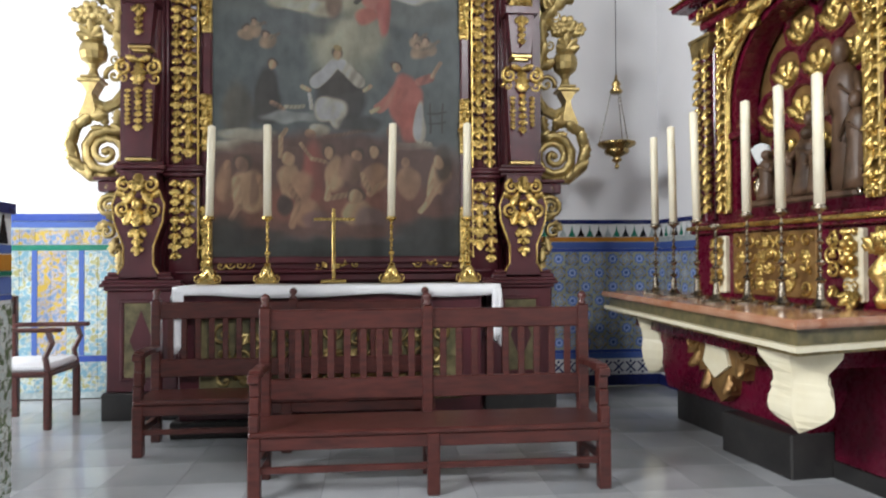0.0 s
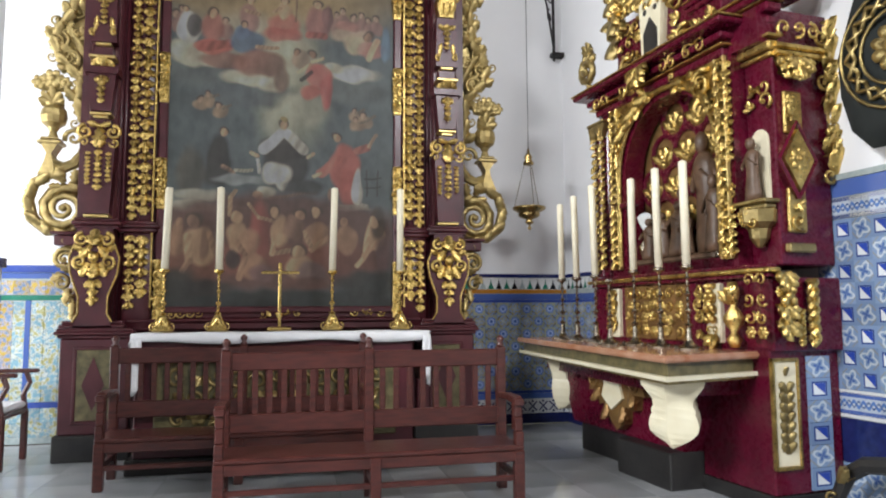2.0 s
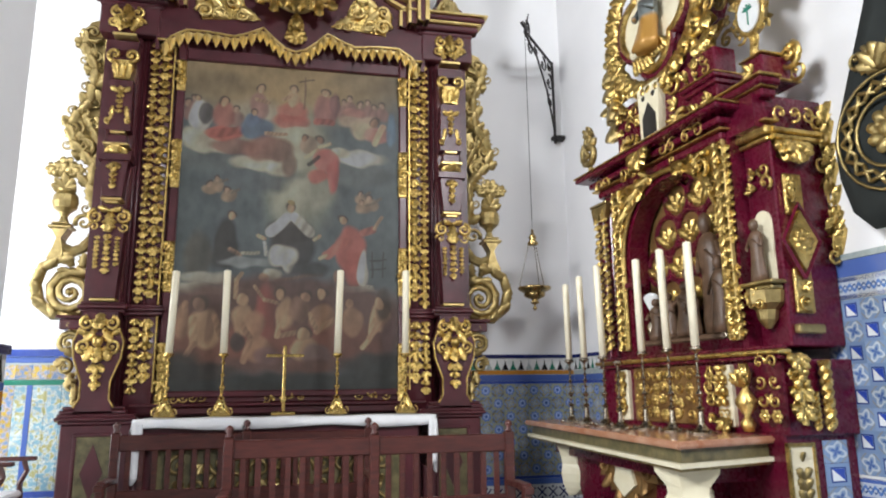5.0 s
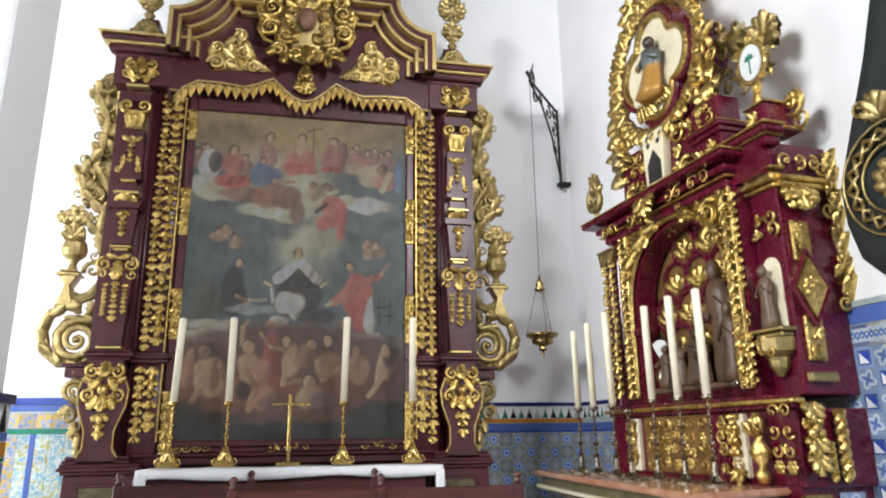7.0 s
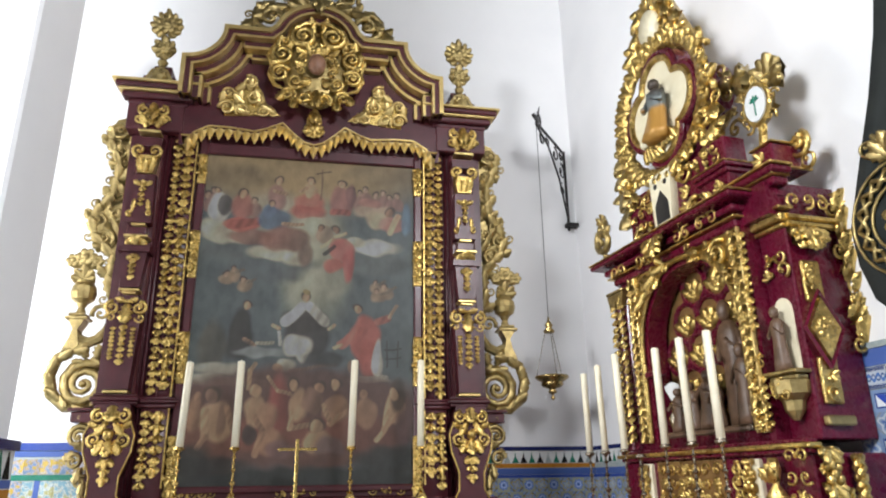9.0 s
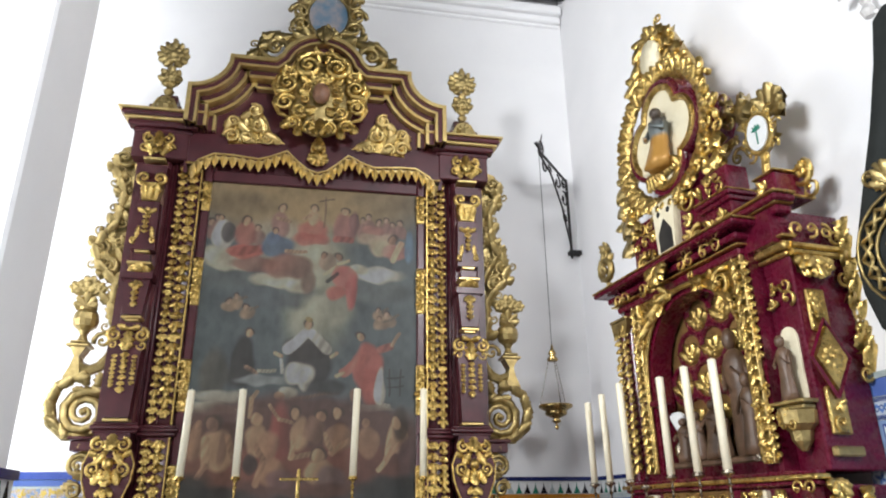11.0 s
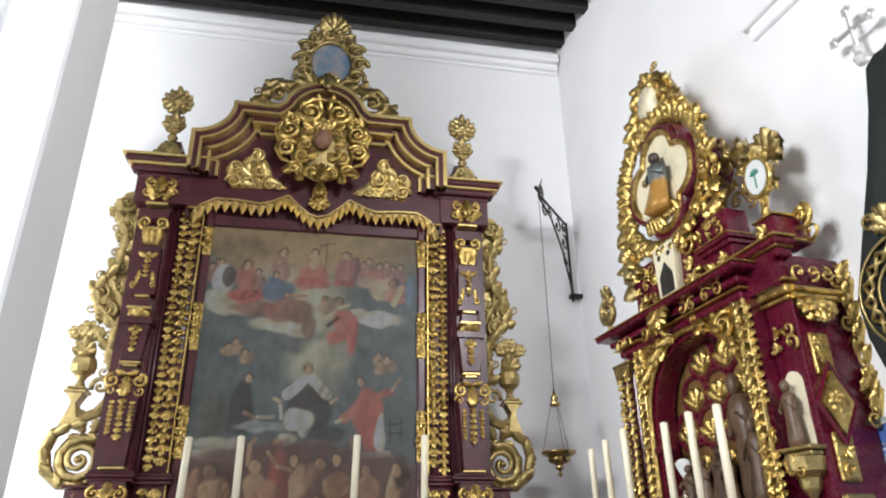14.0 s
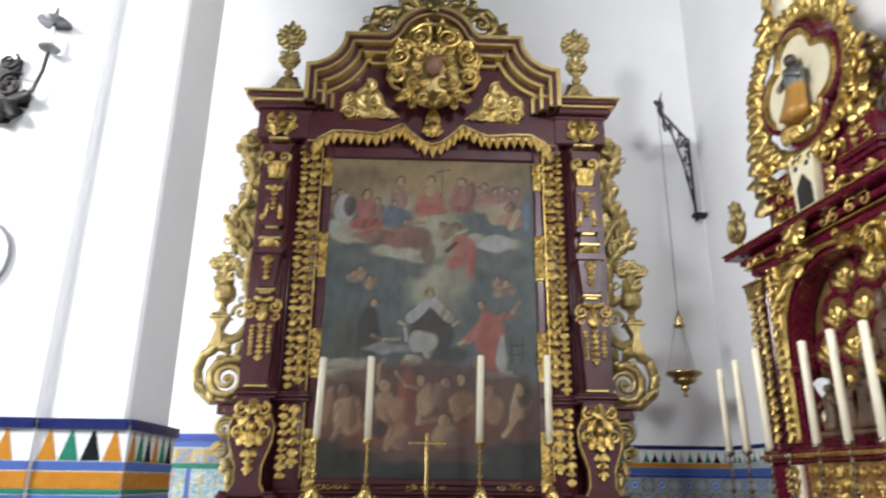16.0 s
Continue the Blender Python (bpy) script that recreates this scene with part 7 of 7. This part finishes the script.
part("painted_palm", bm, T_TEAL, pl)
# small lantern-like finial at the far end of the cornice
bm = lathe(B(), [(0.05, 0), (0.02, 0.06), (0.03, 0.1)], (1.66, -0.62, 3.24), 8)
scroll(bm, 1.66, 3.48, 0.13, 2.2, 1.6, 1, -0.62, 0.04)
scroll(bm, 1.66, 3.60, 0.08, 0.2, 1.4, -1, -0.62, 0.03)
palmette(bm, 1.66, 3.64, math.pi / 2, 0.14, -0.62, 5, 2.2)
part("cornice_finial", bm, PALE_GOLD, D)


def drape(bm, x, y, z, h, r, lean=0.0, folds=6, seat=0.0):
    """A plain draped form: a folded robe, sloping shoulders and a rounded top."""
    seg, rings = 18, []
    for s, k in ((0, 1.0), (0.12, 0.95), (0.3, 0.8), (0.48, 0.72), (0.6, 0.78), (0.72, 0.82), (0.79, 0.6), (0.83, 0.3)):
        rings.append([])
        for q in range(seg):
            a = 2 * math.pi * q / seg
            rr = r * k * (1 + 0.13 * (1 - s) * math.sin(folds * a + 5 * s))
            rings[-1].append(bm.verts.new((x + lean * s * h + rr * math.cos(a), y + 0.75 * rr * math.sin(a) - seat * max(0, 0.45 - s), z + s * h)))
    for p, q in zip(rings, rings[1:]):
        for k in range(seg):
            bm.faces.new((p[k], p[(k + 1) % seg], q[(k + 1) % seg], q[k]))
    bm.faces.new(rings[0][::-1])
    bm.faces.new(rings[-1])
    ball(bm, x + lean * h, y - 0.01, z + 0.91 * h, 0.33 * r + 0.012, None, 0.09 * h + 0.006, 2)
    for q in (-1, 1):
        tube(bm, [(x + q * 0.78 * r + lean * 0.7 * h, y, z + 0.74 * h), (x + q * 1.05 * r, y - 0.4 * r, z + 0.55 * h), (x + q * 0.35 * r, y - 0.95 * r, z + (0.58 + 0.08 * q) * h)], [0.2 * r, 0.2 * r, 0.14 * r], 8)


def statue(name, m, forms, label, mat=POLY):
    """Carved figures as one plain mesh."""
    bm = B()
    for f in forms:
        drape(bm, *f)
    return tagged(link(name, bm, mat, smooth=True, m=m), label, "statue")


statue("statue", RIGHT @ pose(3.575, G - 0.08, 1.965), ((0, 0, 0, 0.42, 0.062),), "small brown carved figure on a gilded shelf")
NICHE = RIGHT @ pose(2.74, -0.47, 1.62)
part("niche_step", box(B(), 2.24, 3.19, -0.57, -0.374, 1.62, 1.67, 0.015), POLY, D)
for x, y, h, r, lean in ((0.28, 0.03, 0.92, 0.12, -0.06), (0.02, -0.05, 0.42, 0.1, 0.05), (-0.16, -0.06, 0.36, 0.09, -0.05), (-0.36, -0.05, 0.33, 0.08, 0.05), (0.16, -0.09, 0.34, 0.07, 0.0), (0.42, -0.06, 0.55, 0.08, 0.03), (-0.08, 0.07, 0.55, 0.08, 0.0)):
    tagged(statue("statue", NICHE @ pose(x, y, 0.05), ((0, 0, 0, h, r, lean),), "dark brown carved figure standing in the arched niche"), group="niche statues")
ROBE = material("painted_robes", (0.40, 0.24, 0.06), 0.4, 0.2, (0.10, 0.13, 0.13), 4, 0.6, 0.1, 40)
rt_nodes = ROBE.node_tree
robe_co = rt_nodes.nodes.new("ShaderNodeTexCoord")
robe_z = rt_nodes.nodes.new("ShaderNodeSeparateXYZ")
robe_ramp = rt_nodes.nodes.new("ShaderNodeValToRGB")
robe_ramp.color_ramp.elements[0].position, robe_ramp.color_ramp.elements[1].position = 0.27, 0.31
robe_ramp.color_ramp.elements[0].color, robe_ramp.color_ramp.elements[1].color = (0.42, 0.22, 0.05, 1), (0.17, 0.20, 0.20, 1)
hood = robe_ramp.color_ramp.elements.new(0.46)
hood.color = (0.06, 0.045, 0.035, 1)
rt_nodes.links.new(robe_co.outputs["Object"], robe_z.inputs[0])
rt_nodes.links.new(robe_z.outputs[2], robe_ramp.inputs[0])
rt_nodes.links.new(robe_ramp.outputs[0], rt_nodes.nodes["Principled BSDF"].inputs["Base Color"])
statue("seated_statue", RIGHT @ pose(2.68, -0.60, 4.05), ((0, 0, 0, 0.58, 0.125, 0.0, 5, 0.12),), "small seated carved figure in the medallion", ROBE)
for u, n, h in ((2.33, -0.52, 0.3), (3.18, -0.52, 0.26)):
    v = thing("vase", RIGHT @ pose(u, n, 1.62), "small silvered vase standing in the niche", "vase", "niche vases")
    part("body", lathe(B(), [(0.04, 0), (0.02, 0.03), (0.05, 0.1), (0.06, 0.16), (0.025, 0.22), (0.04, h - 0.02)], (0, 0, 0), 10), SILVER, v, smooth=True)
    bm = B()
    for k in range(6):
        leaf(bm, 0, h - 0.03, math.pi / 2 + (k - 2.5) * 0.2, 0.2, 0.05, 0.0, 0.3)
    part("white_spray", bm, T_WHITE, v)

# candles on the side altar
for u, n, zc, h, lean in ((1.39, 0.80, 0.56, 0.70, (0, -1)), (1.70, 0.82, 0.56, 0.73, (0, -2)), (2.05, 0.84, 0.56, 0.77, (0, -2.5)), (2.60, 0.83, 0.57, 0.71, (0, -0.5)), (2.92, 0.83, 0.57, 0.73, (0, -1)), (3.23, 0.83, 0.57, 0.72, (0, -0.5))):
    c = candlestick(RIGHT @ pose(u, -n, 0.99), "candlesticks on the side altar", "turned silver candlestick with a tall ivory candle", SILVER, zc, foot=False)
    add_candle(c, zc * 1.012, h, 0.029, lean)
c = candlestick(RIGHT @ pose(2.52, -1.0, 0.99), "candlesticks on the side altar", "turned silver candlestick without a candle", SILVER, 0.5, foot=False)

# ---- hanging lamp and its iron bracket ----
AGED_BRASS = material("aged_brass", (0.42, 0.30, 0.12), 0.28, 1, (0.22, 0.15, 0.06), 14, 0.5, 0.1, 50)
LX, LY = 2.51, -0.76
lamp = thing("sanctuary_lamp", pose(LX, LY, 2.0), "brass hanging sanctuary lamp on thin chains", "hanging lamp")
bowl = lathe(B(), [(0.004, 0.0), (0.02, 0.015), (0.022, 0.03), (0.01, 0.045), (0.012, 0.06), (0.04, 0.075), (0.045, 0.09), (0.03, 0.105), (0.035, 0.115), (0.10, 0.14), (0.115, 0.165), (0.105, 0.18), (0.12, 0.19), (0.165, 0.215), (0.175, 0.235), (0.168, 0.245), (0.13, 0.225)], (0, 0, 0.09), 18)
part("bowl", bowl, AGED_BRASS, lamp, smooth=True)
part("top_crown", lathe(B(), [(0.05, 0), (0.06, 0.02), (0.03, 0.06), (0.045, 0.08), (0.015, 0.13), (0.012, 0.17)], (0, 0, 0.78), 10), AGED_BRASS, lamp, smooth=True)
for k in range(3):
    a = k * 2.094 + 0.5
    p, q = Vector((0.16 * math.cos(a), 0.16 * math.sin(a), 0.33)), Vector((0.045 * math.cos(a), 0.045 * math.sin(a), 0.79))
    bm = B()
    for j in range(14):
        c = p.lerp(q, j / 13)
        ball(bm, c.x, c.y, c.z, 0.006, 0.006, 0.019)
    part("chain", bm, SILVER, lamp)
part("suspension_cord", tube(B(), [(0, 0, 0.94), (0, 0, 3.24)], 0.0035, 5), IRON, lamp)
br = thing("wall_bracket", pose(3.10, -0.06, 4.2), "black wrought iron scroll bracket in the corner", "bracket")
part("wall_bar", box(B(), -0.014, 0.014, -0.014, 0.014, 0, 1.06, 0.003), IRON, br)
d = Vector((LX - 3.10, LY + 0.06, 0))
ln = d.length
ARM = pose(0, 0, 0, 0, 0, math.degrees(math.atan2(d.y, d.x)))
bm = B()
tube(bm, [(0, 0, 1.03), (ln, 0, 1.05)], 0.016, 6)
tube(bm, [(ln, 0, 1.02), (ln - 0.06, 0, 1.16), (ln - 0.14, 0, 1.32)], [0.014, 0.011, 0.006], 6)
tube(bm, [(0, 0, 0.15), (0.25 * ln, 0, 0.6), (0.6 * ln, 0, 0.9), (ln, 0, 1.02)], 0.012, 6)
for x, z, r, h in ((0.1, 0.75, 0.1, 1), (0.12, 0.5, 0.08, -1), (0.3, 0.9, 0.09, 1), (0.55, 0.97, 0.06, -1), (0.9 * ln, 1.12, 0.09, 1), (0.8 * ln, 0.92, 0.08, -1), (0.1, 0.95, 0.06, -1)):
    scroll(bm, x, z, r, 1.2, 1.5, h, 0, 0.011)
for a in (0.6, 1.2, 2.0, 2.6):
    leaf(bm, ln - 0.02, 1.06, a, 0.13, 0.04)
part("scroll_arm", bm, IRON, br, m=ARM)
part("wall_fixing", box(B(), -0.03, 0.12, -0.03, 0.06, 0.05, 0.1, 0.004), IRON, br)

# ---- black standard by the side wall ----
ban = thing("standard", RIGHT @ pose(4.55, -0.16, 0), "black velvet standard with gold embroidery and a silver cross", "banner")
bm = B()
prof = [(2.22, -0.42), (2.36, -0.56), (2.6, -0.63), (2.85, -0.63), (3.2, -0.46), (3.6, -0.27), (4.0, -0.15), (4.3, -0.10), (4.36, -0.02)]
rows = []
for z, x in prof:
    rows.append([bm.verts.new((x + (0.75 - x) * k / 12, 0.03 * math.sin(k * 1.4 + z * 3), z)) for k in range(13)])
for a, b in zip(rows, rows[1:]):
    for k in range(12):
        bm.faces.new((a[k], a[k + 1], b[k + 1], b[k]))
cl = part("velvet_cloth", bm, VELVET, ban, smooth=True)
so = cl.modifiers.new("thickness", "SOLIDIFY")
so.thickness = 0.012
braid = piece("braid")(tube)
bm = B()
ec = (-0.20, 2.78)
for r in (0.36, 0.22):
    braid(bm, [(ec[0] + r * math.cos(k * 0.2618), -0.05, ec[1] + r * math.sin(k * 0.2618)) for k in range(25)], 0.011, 5)
for k in range(18):
    a = k * 0.349
    for q in (-1, 1):
        braid(bm, [(ec[0] + (0.29 - q * 0.035) * math.cos(a), -0.05, ec[1] + (0.29 - q * 0.035) * math.sin(a)), (ec[0] + (0.29 + q * 0.035) * math.cos(a + 0.35), -0.055, ec[1] + (0.29 + q * 0.035) * math.sin(a + 0.35))], 0.014, 5)
rosette(bm, ec[0], ec[1], 0.15, -0.05, 9)
palmette(bm, ec[0] - 0.02, ec[1] + 0.40, math.pi / 2, 0.2, -0.05, 5, 2.4)
for q in (-1, 1):
    scroll(bm, ec[0] + q * 0.14, ec[1] + 0.5, 0.08, 1, 1.3, q, -0.05)
part("gold_embroidery", bm, PALE_GOLD, ban)
part("pole", tube(B(), [(0.0, 0.07, 0.0), (0.0, 0.07, 4.36)], 0.02, 8), SILVER, ban)
bm = lathe(B(), [(0.03, 0), (0.05, 0.05), (0.025, 0.1), (0.04, 0.14)], (-0.12, 0.02, 4.36), 10)
tube(bm, [(0.0, 0.07, 4.3), (-0.06, 0.04, 4.36), (-0.12, 0.02, 4.4)], 0.018, 6)
tube(bm, [(-0.12, 0.02, 4.46), (-0.12, 0.02, 4.80)], 0.018, 6)
tube(bm, [(-0.25, 0.02, 4.66), (0.01, 0.02, 4.66)], 0.018, 6)
for x, z in ((-0.12, 4.82), (-0.27, 4.66), (0.03, 4.66)):
    rosette(bm, x, z, 0.045, 0.02, 5)
part("silver_cross", bm, BRIGHT_SILVER, ban)

# ---- benches ----


def bench(m, label):
    """A two-bay mahogany bench with a slatted back, scrolled arms and turned finials; its front faces -y."""
    e = thing("bench", m, label, "bench", "wooden benches")
    W = 0.955
    part("seat", box(B(), -W - 0.03, W + 0.03, -0.41, 0.02, 0.335, 0.37, 0.01), BENCH, e)
    part("seat_apron", box(B(), -W, W, -0.395, -0.365, 0.265, 0.335, 0.005), BENCH, e)
    part("top_rail", box(B(), -W, W, -0.0, 0.035, 0.865, 0.985, 0.008), BENCH, e)
    part("bottom_rail", box(B(), -W, W, -0.005, 0.03, 0.455, 0.58, 0.006), BENCH, e)
    for x in (-W, 0, W):
        part("back_post", box(B(), x - 0.032, x + 0.032, -0.018, 0.05, 0, 1.0, 0.006), BENCH, e)
        part("finial", lathe(B(), [(0.022, 0), (0.03, 0.012), (0.014, 0.025), (0.03, 0.05), (0.024, 0.068), (0.006, 0.082)], (x, 0.016, 1.0), 10), BENCH, e, smooth=True)
        part("front_leg", box(B(), x - 0.034, x + 0.034, -0.405, -0.34, 0, 0.335, 0.006), BENCH, e)
        part("side_stretcher", box(B(), x - 0.018, x + 0.018, -0.35, 0.0, 0.14, 0.185, 0.004), BENCH, e)
    for x0 in (-W, 0):
        n = 9
        for k in range(n):
            x = x0 + W * (k + 1) / (n + 1)
            part("slat", box(B(), x - 0.02, x + 0.02, 0.004, 0.022, 0.575, 0.87, 0.003), BENCH, e)
        part("front_stretcher", box(B(), x0 + 0.03, x0 + W - 0.03, -0.385, -0.355, 0.14, 0.175, 0.004), BENCH, e)
    for s in (-1, 1):
        bm = B()
        pts = [(0.0, 0.66), (-0.12, 0.665), (-0.25, 0.675), (-0.36, 0.66), (-0.41, 0.645)]
        for (a, za), (b, zb) in zip(pts, pts[1:]):
            box(bm, s * W - 0.033, s * W + 0.033, b, a, min(za, zb) - 0.02, max(za, zb) + 0.012, 0.006)
        part("arm", bm, BENCH, e)
        bm = B()
        pts = [(-0.38, 0.365), (-0.36, 0.46), (-0.33, 0.55), (-0.35, 0.64)]
        for (a, za), (b, zb) in zip(pts, pts[1:]):
            box(bm, s * W - 0.027, s * W + 0.027, min(a, b) - 0.03, max(a, b) + 0.02, za, zb, 0.006)
        part("arm_support", bm, BENCH, e)
    return e


b1 = bench(pose(0.627, -2.70, 0), "dark mahogany two-bay bench with a slatted back, standing alone")
b2 = copy_thing(b1, pose(-0.27, -1.755, 0))
tagged(b2, "dark mahogany two-bay bench with a slatted back before the altar")

# ---- armchair by the pier, sconce on the pier, near things ----
ch = thing("armchair", pose(-2.40, -1.02, 0.0, 0, 0, 90), "dark wooden armchair with a white slab for glare, beside the altarpiece", "armchair")
part("seat", box(B(), -0.28, 0.28, -0.26, 0.26, 0.40, 0.44, 0.01), BENCH, ch)
# white slab on the seat imitates window glare on the tiles behind
part("glare_slab", box(B(), -0.26, 0.26, -0.25, 0.25, 0.44, 0.50, 0.02), CLOTH, ch, "white slab standing in for the glare behind the chair")
for x in (-0.26, 0.26):
    for y in (-0.24, 0.24):
        part("leg", box(B(), x - 0.025, x + 0.025, y - 0.025, y + 0.025, 0, 0.42, 0.006), BENCH, ch)
    bm = tube(B(), [(x, -0.24, 0.44), (x + 0.0, -0.22, 0.55), (x, -0.27, 0.66), (x, -0.24, 0.75)], 0.022, 6)
    part("arm_support", bm, BENCH, ch)
    part("arm", box(B(), x - 0.03, x + 0.03, -0.34, 0.26, 0.74, 0.775, 0.01), BENCH, ch)
    part("back_post", box(B(), x - 0.025, x + 0.025, 0.23, 0.28, 0.42, 1.0, 0.006), BENCH, ch)
part("back_rail", box(B(), -0.26, 0.26, 0.24, 0.27, 0.85, 1.0, 0.01), BENCH, ch)

sc = thing("wall_sconce", pose(-2.50, PY0 - 0.03, 3.42), "black wrought iron wall sconce with a small shaded candle lamp", "sconce")
bm = B()
tube(bm, [(-0.2, -0.04, -0.05), (-0.05, -0.05, -0.02), (0.08, -0.06, 0.06), (0.12, -0.07, 0.2), (0.13, -0.07, 0.34)], 0.013, 6)
scroll(bm, -0.06, 0.1, 0.09, 1, 1.6, 1, -0.05, 0.014)
scroll(bm, -0.1, 0.26, 0.06, 1, 1.4, -1, -0.05, 0.012)
for a in (-2.3, -1.6, -0.9, 0.1):
    leaf(bm, -0.08, 0.0, a, 0.2, 0.09, -0.05)
box(bm, -0.18, -0.04, -0.03, 0.0, -0.14, 0.3, 0.01)
part("iron_arm", bm, IRON, sc)
part("drip_pan", lathe(B(), [(0.02, 0), (0.06, 0.02), (0.065, 0.03)], (0.13, -0.07, 0.32), 10), STEEL, sc)
part("glass_candle", lathe(B(), [(0.018, 0), (0.022, 0.06), (0.016, 0.12), (0.008, 0.15)], (0.13, -0.07, 0.35), 8), GLASSY, sc, smooth=True)
part("shade_plate", lathe(B(), [(0.10, 0), (0.06, 0.03), (0.012, 0.045), (0.012, 0.09)], (0.13, -0.07, 0.53), 12), STEEL, sc, smooth=True)
part("lamp_stem", tube(B(), [(0.13, -0.07, 0.5), (0.13, -0.07, 0.64)], 0.008, 5), IRON, sc)
ov = thing("oval_plaque_frame", pose(-2.53, PY0 - 0.035, 2.45), "pale oval plaque hanging on the pier", "plaque")
part("plaque", prism(B(), [(0.16 * math.cos(k * 0.349), 0.2 * math.sin(k * 0.349)) for k in range(18)], -0.02, 0.0), PLASTER, ov)
part("rim", tube(B(), [(0.16 * math.cos(k * 0.349), -0.015, 0.2 * math.sin(k * 0.349)) for k in range(19)], 0.012, 5), STEEL, ov)

# a cloth-covered round step near the side wall
rt = thing("round_table", pose(2.75, -5.15, 0), "low round table under a plain white cloth", "table")
part("tablecloth", lathe(B(), [(0.60, 0.02), (0.63, 0.1), (0.63, 0.285), (0.62, 0.297), (0.6, 0.303), (0.02, 0.305)], (0, 0, 0), 40), CLOTH, rt, smooth=False)
st = thing("gilt_stand", RIGHT @ pose(4.05, -0.32, 0), "black and gilded carved stand by the tiled wall", "stand")
bm = tube(B(), [(-0.18, 0, 0.0), (-0.16, 0, 0.12), (-0.08, 0, 0.28), (0.05, 0, 0.36), (0.3, 0, 0.4)], [0.03, 0.04, 0.05, 0.05, 0.05], 8)
tube(bm, [(0.3, 0, 0.4), (0.45, 0, 0.2), (0.5, 0, 0.0)], 0.045, 8)
part("curved_leg", bm, BLACK, st)
bm = B()
scroll(bm, -0.15, 0.12, 0.05, 1, 1.3, 1, -0.05)
leaf(bm, -0.1, 0.24, 0.8, 0.16, 0.08, -0.06)
part("gilt_mount", bm, PALE_GOLD, st)

# ---- floor of marble slabs ----
fl = tagged(link("floor", box(B(), -7.3, 5.2, -14.1, 0.0, -0.2, -0.012), FLOOR), "polished grey-white marble slab floor", "floor", kind="structure")
S = 0.42
me_slab = None
bm = B()
box(bm, -S / 2 + 0.0015, S / 2 - 0.0015, -S / 2 + 0.0015, S / 2 - 0.0015, -0.02, 0)
me_slab = bpy.data.meshes.new("marble_slab")
bm.to_mesh(me_slab)
bm.free()
me_slab.materials.append(FLOOR)
for i in range(17):
    for j in range(13):
        x, y = -3.55 + i * S, -5.05 + j * S
        if x > 3.25 + 0.105 * -y or y > -0.2 or (-3.6 < x < -1.75 and -3.6 < y < -3.2):
            continue
        o = new("marble_slab", me_slab)
        o.parent = fl
        o.location = (x, y, 0)
bm = B()
box(bm, -7.3, 5.2, -14.1, -5.05 - S / 2, -0.05, 0.0)
box(bm, -7.3, -3.55 - S / 2, -5.05 - S / 2, 0.0, -0.05, 0.0)
tagged(part("marble_paving", bm, FLOOR, fl), kind="stuff")
